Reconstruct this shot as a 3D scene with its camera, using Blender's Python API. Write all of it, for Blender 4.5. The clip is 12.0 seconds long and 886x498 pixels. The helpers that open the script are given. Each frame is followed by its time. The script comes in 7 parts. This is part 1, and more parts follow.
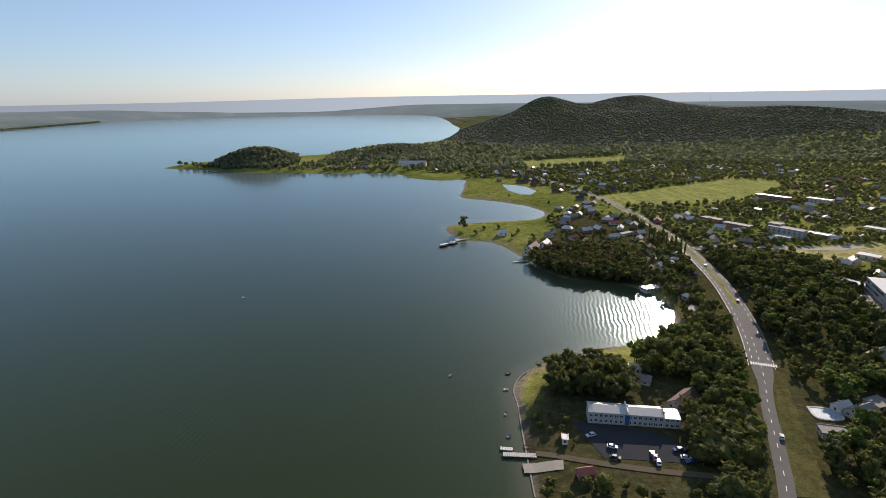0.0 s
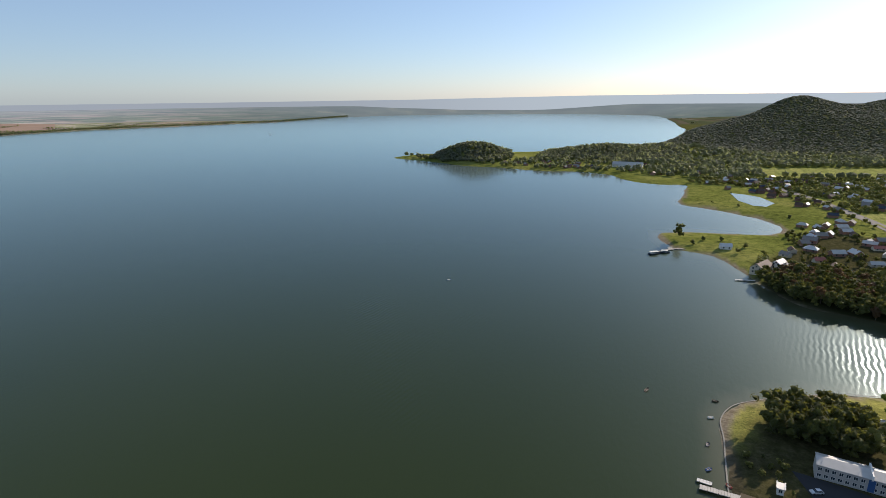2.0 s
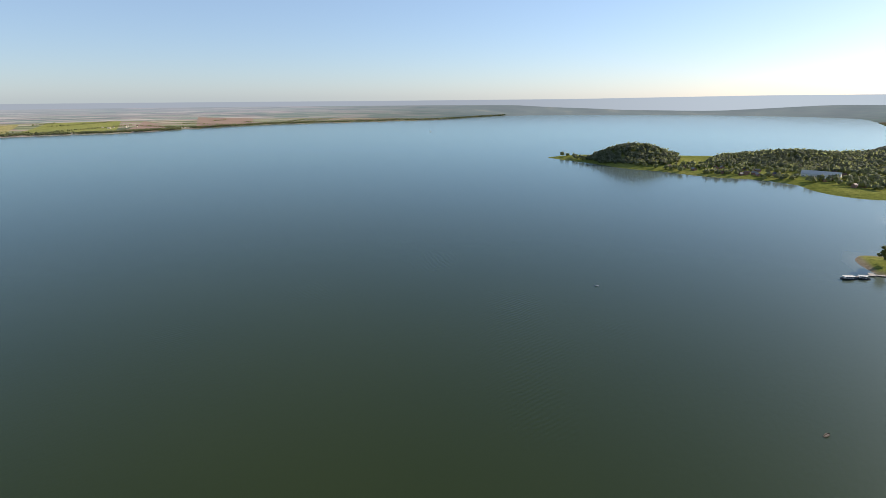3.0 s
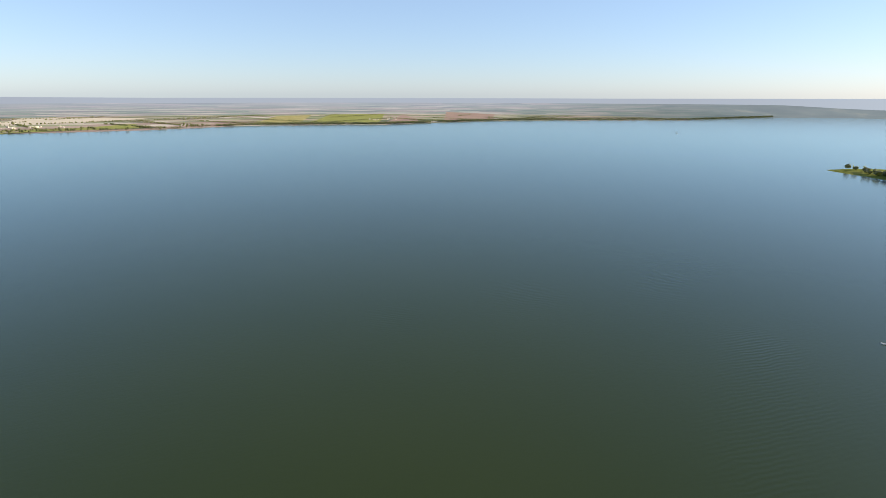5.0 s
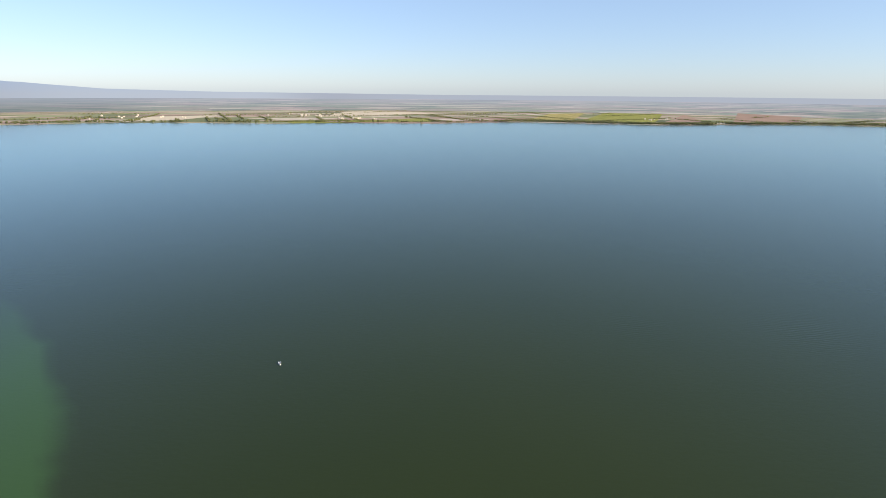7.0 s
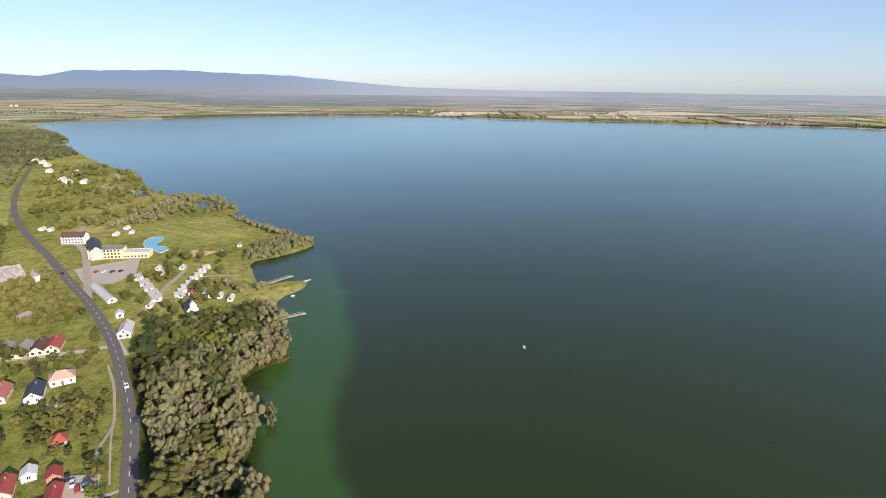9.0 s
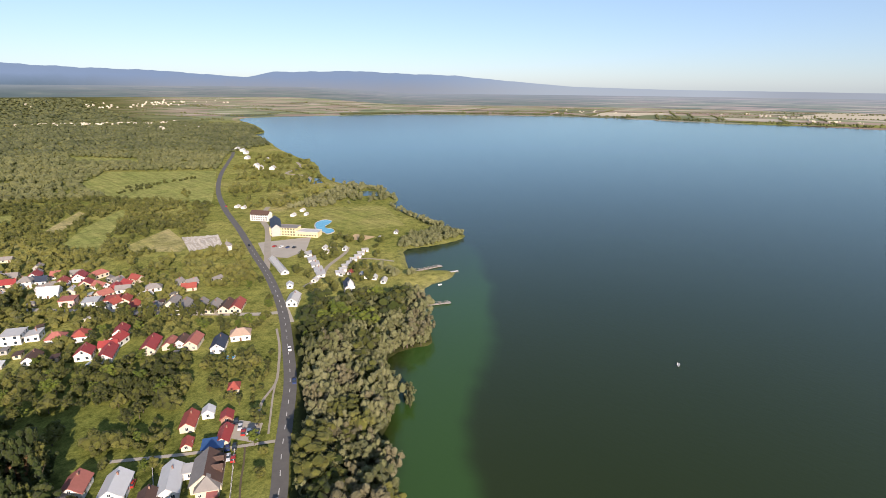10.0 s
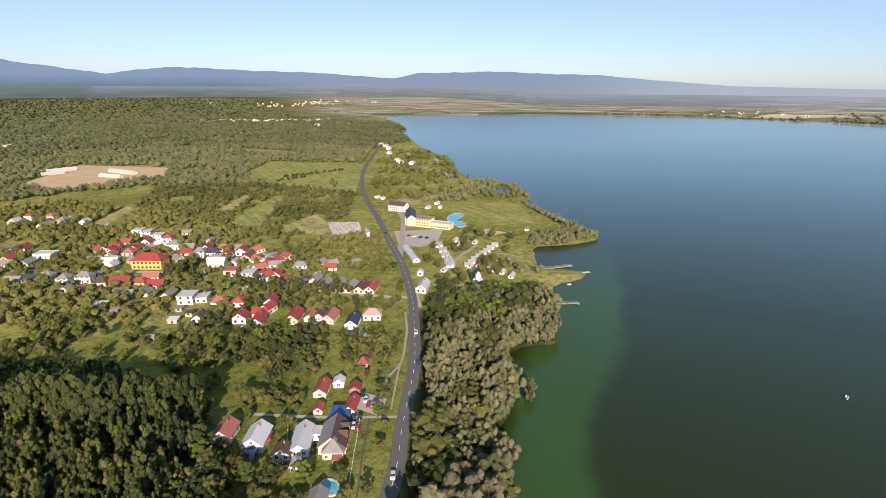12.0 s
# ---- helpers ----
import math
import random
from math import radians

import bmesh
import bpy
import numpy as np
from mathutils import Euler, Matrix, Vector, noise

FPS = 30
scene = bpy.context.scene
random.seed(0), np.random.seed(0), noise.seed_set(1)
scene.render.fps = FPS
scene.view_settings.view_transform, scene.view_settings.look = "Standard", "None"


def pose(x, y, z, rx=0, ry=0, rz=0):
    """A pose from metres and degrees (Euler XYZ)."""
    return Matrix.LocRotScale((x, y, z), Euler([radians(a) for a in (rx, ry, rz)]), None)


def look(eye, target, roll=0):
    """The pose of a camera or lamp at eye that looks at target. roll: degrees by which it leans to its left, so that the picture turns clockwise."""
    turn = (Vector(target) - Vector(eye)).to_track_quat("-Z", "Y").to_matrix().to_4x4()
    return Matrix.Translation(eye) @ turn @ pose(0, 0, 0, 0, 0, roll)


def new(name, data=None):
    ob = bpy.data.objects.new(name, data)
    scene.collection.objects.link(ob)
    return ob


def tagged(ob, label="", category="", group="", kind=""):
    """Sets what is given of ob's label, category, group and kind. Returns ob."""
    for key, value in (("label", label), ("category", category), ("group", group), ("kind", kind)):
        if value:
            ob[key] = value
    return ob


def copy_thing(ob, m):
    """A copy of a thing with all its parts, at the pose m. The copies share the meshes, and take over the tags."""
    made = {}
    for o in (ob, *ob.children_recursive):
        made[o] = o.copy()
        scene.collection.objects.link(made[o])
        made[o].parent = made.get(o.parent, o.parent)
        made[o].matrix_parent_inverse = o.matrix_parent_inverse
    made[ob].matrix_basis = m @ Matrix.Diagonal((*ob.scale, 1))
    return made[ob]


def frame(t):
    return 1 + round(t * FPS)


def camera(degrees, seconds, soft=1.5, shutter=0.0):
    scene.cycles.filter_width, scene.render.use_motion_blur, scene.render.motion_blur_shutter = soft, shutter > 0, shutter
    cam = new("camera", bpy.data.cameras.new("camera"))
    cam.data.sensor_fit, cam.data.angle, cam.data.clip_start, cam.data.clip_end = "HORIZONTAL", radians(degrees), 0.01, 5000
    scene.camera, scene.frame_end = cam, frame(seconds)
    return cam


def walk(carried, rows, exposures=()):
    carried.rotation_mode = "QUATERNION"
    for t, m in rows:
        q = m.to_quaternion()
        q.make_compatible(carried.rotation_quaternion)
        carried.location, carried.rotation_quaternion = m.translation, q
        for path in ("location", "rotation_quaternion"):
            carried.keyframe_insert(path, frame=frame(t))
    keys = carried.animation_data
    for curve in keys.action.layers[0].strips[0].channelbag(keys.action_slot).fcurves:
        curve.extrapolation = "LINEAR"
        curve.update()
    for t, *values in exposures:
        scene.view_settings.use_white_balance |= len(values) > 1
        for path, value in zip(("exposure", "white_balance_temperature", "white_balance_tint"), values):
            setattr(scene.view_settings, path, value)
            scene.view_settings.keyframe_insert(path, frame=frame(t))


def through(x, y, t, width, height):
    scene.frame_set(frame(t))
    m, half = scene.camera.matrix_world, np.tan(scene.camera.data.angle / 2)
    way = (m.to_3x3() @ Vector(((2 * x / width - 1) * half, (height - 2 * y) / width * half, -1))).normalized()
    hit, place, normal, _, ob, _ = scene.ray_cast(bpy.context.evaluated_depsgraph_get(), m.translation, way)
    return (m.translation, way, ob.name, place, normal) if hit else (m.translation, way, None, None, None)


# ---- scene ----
cam = camera(78.95, 12.0, 0.7)
PATH = [
    (0.0, pose(0.00, -0.00, 140.00, 74.098, 0.757, -0.216)),
    (0.5, pose(-0.35, -0.23, 139.25, 74.145, 0.771, 2.911)),
    (1.0, pose(-0.42, -0.48, 138.57, 74.174, 0.706, 7.631)),
    (1.5, pose(-0.77, -0.79, 138.08, 74.207, 0.617, 14.223)),
    (2.0, pose(-1.07, -1.12, 137.79, 74.213, 0.518, 21.847)),
    (2.5, pose(-1.09, -0.98, 137.19, 74.258, 0.483, 30.199)),
    (3.0, pose(-2.51, 0.16, 136.22, 74.255, 0.306, 38.038)),
    (3.5, pose(-4.87, 2.56, 136.12, 74.164, 0.186, 45.175)),
    (5.5, pose(-14.83, 15.49, 137.37, 73.924, -0.246, 68.601)),
    (6.0, pose(-14.60, 15.70, 137.22, 73.838, -0.300, 75.820)),
    (6.5, pose(-13.36, 15.85, 137.03, 73.751, -0.388, 83.281)),
    (8.5, pose(-6.17, 16.46, 137.23, 73.413, -0.453, 109.589)),
    (9.0, pose(-6.48, 15.65, 135.90, 73.318, -0.497, 117.874)),
    (9.5, pose(-7.88, 14.90, 134.05, 73.236, -0.533, 128.196)),
    (10.0, pose(-8.50, 14.25, 132.41, 73.178, -0.477, 134.250)),
    (10.5, pose(-8.96, 14.13, 130.85, 73.145, -0.334, 142.147)),
    (11.0, pose(-9.18, 14.06, 129.88, 73.120, -0.293, 145.721)),
    (11.5, pose(-8.87, 13.46, 128.73, 73.152, -0.292, 147.277)),
    (12.0, pose(-8.85, 13.32, 127.55, 73.179, -0.237, 148.476)),
]
walk(cam, PATH, [(0.0, 0.52, 6150, 19), (1.5, 0.54, 6150, 17), (3.5, 0.82, 6150, 17), (5.5, 0.95, 6150, 18), (8.5, 0.87, 6150, 20), (12.0, 0.72, 6150, 21)])

# ---- light: low evening sun over the far bay, clear hazy sky ----
SUN_AZ, SUN_EL = 25.0, 22.0  # degrees clockwise from +y, degrees up
world = bpy.data.worlds.new("world")
scene.world = world
world.use_nodes = True
wn = world.node_tree
sky = wn.nodes.new("ShaderNodeTexSky")
sky.sky_type = "NISHITA"
sky.sun_disc = False
sky.sun_elevation, sky.sun_rotation = radians(SUN_EL), radians(SUN_AZ)
sky.air_density, sky.dust_density, sky.ozone_density, sky.altitude = 1.0, 0.65, 3.3, 600
wn.nodes["Background"].inputs["Strength"].default_value = 0.085
# the clear sky seen through an even summer haze
haze = wn.nodes.new("ShaderNodeMix")
haze.data_type = "RGBA"
haze.inputs["Factor"].default_value = 0.36
haze.inputs["B"].default_value = (3.6, 4.75, 5.5, 1)
wn.links.new(sky.outputs["Color"], haze.inputs["A"])
wn.links.new(haze.outputs["Result"], wn.nodes["Background"].inputs["Color"])
sun_data = bpy.data.lights.new("sun", "SUN")
sun_data.energy, sun_data.angle, sun_data.color = 5.0, radians(0.6), (1.0, 0.86, 0.66)
sun = new("sun", sun_data)
d = Vector((math.sin(radians(SUN_AZ)) * math.cos(radians(SUN_EL)), math.cos(radians(SUN_AZ)) * math.cos(radians(SUN_EL)), math.sin(radians(SUN_EL))))
sun.matrix_world = look(d * 3000, (0, 0, 0))
scene.view_settings.exposure = 0.0


# ---- materials ----
def nodes(name, rough=0.8, metal=0.0, spec=0.3):
    m = bpy.data.materials.new(name)
    m.use_nodes = True
    t = m.node_tree
    b = t.nodes["Principled BSDF"]
    b.inputs["Roughness"].default_value = rough
    b.inputs["Metallic"].default_value = metal
    b.inputs["Specular IOR Level"].default_value = spec
    return m, t, b


def position(t):
    return t.nodes.new("ShaderNodeNewGeometry").outputs["Position"]


def fbm(t, scale, detail=4.0, rough=0.55, vector=None):
    n = t.nodes.new("ShaderNodeTexNoise")
    n.inputs["Scale"].default_value, n.inputs["Detail"].default_value, n.inputs["Roughness"].default_value = scale, detail, rough
    t.links.new(vector or position(t), n.inputs["Vector"])
    return n.outputs["Fac"]


def ramp(t, fac, stops, smooth=True):
    r = t.nodes.new("ShaderNodeValToRGB")
    e = r.color_ramp.elements
    while len(e) < len(stops):
        e.new(0.5)
    for k, (p, c) in zip(e, stops):
        k.position, k.color = p, (*c, 1)
    r.color_ramp.interpolation = "LINEAR" if smooth else "CONSTANT"
    t.links.new(fac, r.inputs["Fac"])
    return r.outputs["Color"]


def mix(t, fac, a, b, mode="MIX"):
    n = t.nodes.new("ShaderNodeMix")
    n.data_type, n.blend_type = "RGBA", mode
    for s, v in ((n.inputs["Factor"], fac), (n.inputs["A"], a), (n.inputs["B"], b)):
        if isinstance(v, bpy.types.NodeSocket):
            t.links.new(v, s)
        elif isinstance(v, tuple):
            s.default_value = (*v, 1)
        else:
            s.default_value = v
    return n.outputs["Result"]


def maths(t, op, a, b=0.0, clamp=False):
    n = t.nodes.new("ShaderNodeMath")
    n.operation, n.use_clamp = op, clamp
    for s, v in zip(n.inputs, (a, b)):
        if isinstance(v, bpy.types.NodeSocket):
            t.links.new(v, s)
        else:
            s.default_value = v
    return n.outputs[0]


def attribute(t, name):
    n = t.nodes.new("ShaderNodeAttribute")
    n.attribute_name = name
    return n.outputs["Fac"]


def bump(t, b, height, distance=0.05, strength=0.5):
    n = t.nodes.new("ShaderNodeBump")
    n.inputs["Distance"].default_value, n.inputs["Strength"].default_value = distance, strength
    t.links.new(height, n.inputs["Height"])
    t.links.new(n.outputs["Normal"], b.inputs["Normal"])


def stretched(t, sx, sy, turn=0.0):
    n = t.nodes.new("ShaderNodeMapping")
    n.inputs["Scale"].default_value = (sx, sy, 1)
    n.inputs["Rotation"].default_value = (0, 0, radians(turn))
    t.links.new(position(t), n.inputs["Vector"])
    return n.outputs["Vector"]


def plain(name, colour, rough=0.7, metal=0.0, grain=0.25, scale=0.7, spec=0.3, relief=0.02):
    """A painted, tiled or rendered surface: its colour, weathered at two scales, and set a little apart from thing to thing."""
    m, t, b = nodes(name, rough, metal, spec)
    dark = tuple(c * (1 - grain) for c in colour)
    light = tuple(min(1, c * (1 + grain * 0.6)) for c in colour)
    c = mix(t, fbm(t, scale), dark, light)
    c = mix(t, maths(t, "MULTIPLY", fbm(t, scale * 7, 3), 0.35), c, tuple(x * 0.8 for x in colour))
    info = t.nodes.new("ShaderNodeObjectInfo")
    c = mix(t, maths(t, "MULTIPLY", info.outputs["Random"], 0.25), c, tuple(x * 0.72 for x in colour))
    t.links.new(c, b.inputs["Base Color"])
    if relief:
        bump(t, b, fbm(t, scale * 9, 3), relief, 0.6)
    return m


FIELD_TINTS = [(0.0, (0.15, 0.18, 0.09)), (0.15, (0.38, 0.3, 0.23)), (0.28, (0.29, 0.21, 0.165)), (0.4, (0.21, 0.235, 0.12)), (0.52, (0.5, 0.44, 0.35)), (0.62, (0.095, 0.12, 0.07)), (0.72, (0.36, 0.28, 0.22)), (0.84, (0.25, 0.28, 0.15))]


def tufts(t):
    """Clumps and tussocks of grass at two sizes, as a factor on the colour."""
    a = ramp(t, fbm(t, 0.16, 6, 0.75), [(0.34, (0.42, 0.46, 0.4)), (0.5, (0.95, 0.95, 0.9)), (0.66, (1.3, 1.24, 1.12))])
    b = ramp(t, fbm(t, 1.1, 3, 0.7), [(0.3, (0.6, 0.62, 0.58)), (0.7, (1.25, 1.22, 1.15))])
    return mix(t, 1.0, a, b, "MULTIPLY")


def grassland(name, colour, dry, turn=62.0):
    """Mown or grazed grass with tussocks, dry patches and faint mowing lines."""
    m, t, b = nodes(name, 0.95, 0, 0.0)
    c = mix(t, ramp(t, fbm(t, 0.025, 5, 0.65), [(0.35, (0, 0, 0)), (0.65, (1, 1, 1))]), colour, dry)
    rows = ramp(t, fbm(t, 1.0, 2, 0.5, stretched(t, 0.25, 0.012, turn)), [(0.35, (0.82, 0.84, 0.8)), (0.65, (1.1, 1.08, 1.05))])
    c = mix(t, 0.75, c, tufts(t), "MULTIPLY")
    c = mix(t, 1.0, c, rows, "MULTIPLY")
    t.links.new(c, b.inputs["Base Color"])
    bump(t, b, fbm(t, 0.8, 4), 0.4, 0.7)
    return m


def ground_material():
    m, t, b = nodes("ground_cover", 0.95, 0, 0.0)
    big = fbm(t, 0.011, 5, 0.6)
    grass = ramp(t, big, [(0.3, (0.175, 0.188, 0.05)), (0.47, (0.25, 0.25, 0.075)), (0.62, (0.32, 0.295, 0.105)), (0.75, (0.38, 0.32, 0.165))])
    grass = mix(t, attribute(t, "lush"), grass, ramp(t, big, [(0.3, (0.108, 0.13, 0.032)), (0.5, (0.16, 0.178, 0.047)), (0.7, (0.235, 0.232, 0.08))]))
    grass = mix(t, 1.0, grass, tufts(t), "MULTIPLY")
    # far plain: strips of field, stubble and ploughed land, muted in place of haze
    cell = t.nodes.new("ShaderNodeTexVoronoi")
    cell.inputs["Scale"].default_value = 1.0
    cell.inputs["Randomness"].default_value = 0.85
    t.links.new(stretched(t, 0.0062, 0.0022, 24), cell.inputs["Vector"])
    split = t.nodes.new("ShaderNodeSeparateColor")
    t.links.new(cell.outputs["Color"], split.inputs["Color"])
    fields = ramp(t, split.outputs["Red"], FIELD_TINTS, False)
    fields = mix(t, maths(t, "MULTIPLY", fbm(t, 0.02, 4), 0.4), fields, (0.2, 0.19, 0.15))
    c = mix(t, attribute(t, "plain"), grass, fields)
    # bare sand and mud by the water
    sand = ramp(t, fbm(t, 0.35, 4), [(0.3, (0.13, 0.105, 0.07)), (0.7, (0.27, 0.23, 0.17))])
    c = mix(t, attribute(t, "sand"), c, sand)
    # trodden brown earth and thin grass of yards, darkened to stand in for tree and lodge shadow
    yard = ramp(t, fbm(t, 0.3, 5, 0.7), [(0.35, (0.024, 0.024, 0.012)), (0.55, (0.05, 0.044, 0.024)), (0.72, (0.095, 0.078, 0.048))])
    c = mix(t, attribute(t, "yard"), c, yard)
    # litter under woods; the same dark tone paints the backlit look of the sunward far plain
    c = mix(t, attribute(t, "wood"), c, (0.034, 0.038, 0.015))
    t.links.new(c, b.inputs["Base Color"])
    bump(t, b, fbm(t, 0.6, 4), 0.5, 0.7)
    return m


def water_material():
    m = bpy.data.materials.new("lake_water")
    m.use_nodes = True
    t = m.node_tree
    t.nodes.remove(t.nodes["Principled BSDF"])
    body = t.nodes.new("ShaderNodeBsdfDiffuse")
    deep = ramp(t, fbm(t, 0.004, 3), [(0.3, (0.0165, 0.0255, 0.003)), (0.7, (0.0205, 0.0295, 0.004))])
    c = mix(t, attribute(t, "bloom"), deep, (0.03, 0.068, 0.012))
    c = mix(t, attribute(t, "shallow"), c, (0.075, 0.07, 0.035))
    t.links.new(c, body.inputs["Color"])
    gloss = t.nodes.new("ShaderNodeBsdfGlossy")
    gloss.inputs["Roughness"].default_value = 0.13
    gloss.inputs["Color"].default_value = (0.82, 0.97, 1.0, 1)
    rippled = t.nodes.new("ShaderNodeBsdfGlossy")
    rippled.inputs["Roughness"].default_value = 0.5
    rippled.inputs["Color"].default_value = (0.82, 0.97, 1.0, 1)
    surface = t.nodes.new("ShaderNodeMixShader")
    surface.inputs["Fac"].default_value = 0.2
    t.links.new(gloss.outputs["BSDF"], surface.inputs[1])
    t.links.new(rippled.outputs["BSDF"], surface.inputs[2])
    fres = t.nodes.new("ShaderNodeFresnel")
    fres.inputs["IOR"].default_value = 1.333
    # trains of small waves, long swell and patches of breeze
    wave = t.nodes.new("ShaderNodeTexWave")
    wave.wave_type, wave.bands_direction = "BANDS", "X"
    wave.inputs["Scale"].default_value, wave.inputs["Distortion"].default_value = 0.11, 6.0
    wave.inputs["Detail"].default_value, wave.inputs["Detail Scale"].default_value = 3.0, 0.6
    t.links.new(stretched(t, 1, 1, 12), wave.inputs["Vector"])
    patch = attribute(t, "ripple")
    h = maths(t, "ADD", maths(t, "MULTIPLY", wave.outputs["Fac"], patch), maths(t, "MULTIPLY", fbm(t, 0.5, 4, 0.6, stretched(t, 1, 0.45, 12)), 0.55))
    n = t.nodes.new("ShaderNodeBump")
    n.inputs["Distance"].default_value, n.inputs["Strength"].default_value = 0.25, 0.5
    t.links.new(h, n.inputs["Height"])
    for s in (gloss, rippled, fres):
        t.links.new(n.outputs["Normal"], s.inputs["Normal"])
    both = t.nodes.new("ShaderNodeMixShader")
    t.links.new(fres.outputs["Fac"], both.inputs["Fac"])
    t.links.new(body.outputs["BSDF"], both.inputs[1])
    t.links.new(surface.outputs["Shader"], both.inputs[2])
    t.links.new(both.outputs["Shader"], t.nodes["Material Output"].inputs["Surface"])
    return m


def foliage(name, dark, mid, light, through=0.24, gloss=0.05, sheen=0.07):
    m, t, b = nodes(name, 0.8 if gloss < 0.2 else 0.55, 0, gloss)
    g = t.nodes.new("ShaderNodeNewGeometry")
    info = t.nodes.new("ShaderNodeObjectInfo")
    f = maths(t, "ADD", maths(t, "MULTIPLY", g.outputs["Random Per Island"], 0.5), maths(t, "MULTIPLY", info.outputs["Random"], 0.5))
    f = maths(t, "ADD", maths(t, "MULTIPLY", f, 0.7), maths(t, "MULTIPLY", fbm(t, 0.9, 4, 0.7), 0.32))
    f = maths(t, "ADD", f, maths(t, "MULTIPLY", maths(t, "SUBTRACT", fbm(t, 0.011, 4, 0.65), 0.5), 0.9))
    t.links.new(ramp(t, f, [(0.2, dark), (0.5, mid), (0.85, light)]), b.inputs["Base Color"])
    b.inputs["Sheen Weight"].default_value, b.inputs["Sheen Roughness"].default_value = sheen, 0.6
    bump(t, b, fbm(t, 2.2, 3, 0.7), 0.35, 0.9)
    through_leaf = t.nodes.new("ShaderNodeBsdfTranslucent")
    through_leaf.inputs["Color"].default_value = (light[0] * 1.5, light[1] * 1.6, light[2] * 0.9, 1)
    both = t.nodes.new("ShaderNodeMixShader")
    both.inputs["Fac"].default_value = through
    t.links.new(b.outputs["BSDF"], both.inputs[1])
    t.links.new(through_leaf.outputs["BSDF"], both.inputs[2])
    t.links.new(both.outputs["Shader"], t.nodes["Material Output"].inputs["Surface"])
    return m


MAT_GROUND = ground_material()
MAT_WATER = water_material()
MAT_OAK = foliage("broadleaf_foliage", (0.036, 0.044, 0.011), (0.1, 0.104, 0.024), (0.19, 0.18, 0.046))
MAT_WILLOW = foliage("willow_foliage", (0.07, 0.078, 0.03), (0.145, 0.148, 0.064), (0.23, 0.222, 0.11))
MAT_DRY_WILLOW = foliage("thin_dry_willow_foliage", (0.085, 0.08, 0.042), (0.15, 0.135, 0.074), (0.21, 0.185, 0.105))
# paler, more translucent leaves imitate the haze over far woods
MAT_FAR_WOOD = foliage("haze_pale_woodland_foliage", (0.05, 0.062, 0.026), (0.115, 0.125, 0.052), (0.2, 0.2, 0.085), 0.36, 0.08, 0.06)
# greyed base, added sheen and translucency take the place of haze on the hill
MAT_HILL_WOOD = foliage("haze_pale_hillside_foliage", (0.09, 0.1, 0.072), (0.13, 0.138, 0.095), (0.17, 0.176, 0.115), 0.62, 0.1, 0.2)
MAT_BARK = plain("bark", (0.12, 0.095, 0.065), 0.9)
MAT_ASPHALT = plain("asphalt", (0.135, 0.128, 0.12), 0.85, 0, 0.3, 0.3, 0.05)
MAT_LINE = plain("road_paint", (0.58, 0.57, 0.54), 0.6, 0, 0.15, 1.5, relief=0)


# ---- shape of the land ----
def curve_through(points, steps=4):
    """A smooth line through the points (Catmull-Rom)."""
    p = np.array(points, float)
    p = np.vstack([2 * p[0] - p[1], p, 2 * p[-1] - p[-2]])
    u = np.linspace(0, 1, steps, endpoint=False)[:, None]
    out = []
    for a, b, c, e in zip(p, p[1:], p[2:], p[3:]):
        out.append(0.5 * (2 * b + (c - a) * u + (2 * a - 5 * b + 4 * c - e) * u**2 + (3 * b - a - 3 * c + e) * u**3))
    return np.vstack(out + [p[-2:-1]])


SHORE_BAY = [(-103, -99), (-62, -52), (-12, 18), (22, 96), (32, 162), (33, 199), (34, 221), (34, 236), (40, 250), (52, 260), (66, 268), (85, 278), (105, 283), (122, 291),
             (139, 304), (149, 320), (153, 344), (148, 372), (136, 387), (124, 391), (99, 400), (84, 421), (75, 450), (64, 481), (53, 507), (37, 518), (18, 528), (4, 562)]
SHORE_SPIT = [(8, 586), (36, 598), (76, 604), (110, 614), (126, 644), (115, 683), (75, 725), (34, 749), (26, 771), (34, 830), (37, 886), (42, 929), (-2, 920), (-52, 951), (-87, 1012),
              (-154, 1034), (-206, 1023), (-310, 1049), (-379, 1056), (-462, 1098), (-573, 1136), (-590, 1150), (-584, 1185), (-560, 1235), (-450, 1320), (-300, 1390), (-150, 1470), (-40, 1620), (10, 1800)]
SHORE_FAR = [(39, 2006), (84, 2418), (61, 2707), (31, 3289), (-74, 4030), (-367, 4290), (-887, 4380), (-1431, 4230), (-1684, 4100), (-2026, 3850), (-2159, 3500), (-2164, 3106), (-2169, 2709),
             (-2400, 2150), (-2540, 1737), (-2530, 1410), (-2480, 1149), (-2470, 934), (-2560, 640), (-2620, 372), (-2465, 0), (-2440, -440), (-2360, -700), (-2350, -1000), (-2290, -1400), (-1893, -1934), (-1500, -2100)]
SHORE_EAST = [(-1071, -2159), (-915, -1773), (-794, -1477), (-717, -1400), (-669, -1226), (-607, -1070), (-559, -912), (-537, -816), (-480, -712), (-450, -633), (-457, -574), (-457, -525), (-433, -474),
              (-406, -452), (-388, -403), (-379, -360), (-377, -336), (-367, -304), (-330, -302), (-299, -311), (-284, -297), (-269, -275), (-269, -267), (-286, -246), (-275, -237), (-251, -236), (-237, -224),
              (-226, -215), (-215, -201), (-198, -178), (-191, -172), (-180, -176), (-166, -176), (-150, -160), (-142, -142), (-135, -137), (-128, -133), (-118, -124), (-112, -112)]
LAKE = curve_through(SHORE_BAY + SHORE_SPIT + SHORE_FAR + SHORE_EAST)
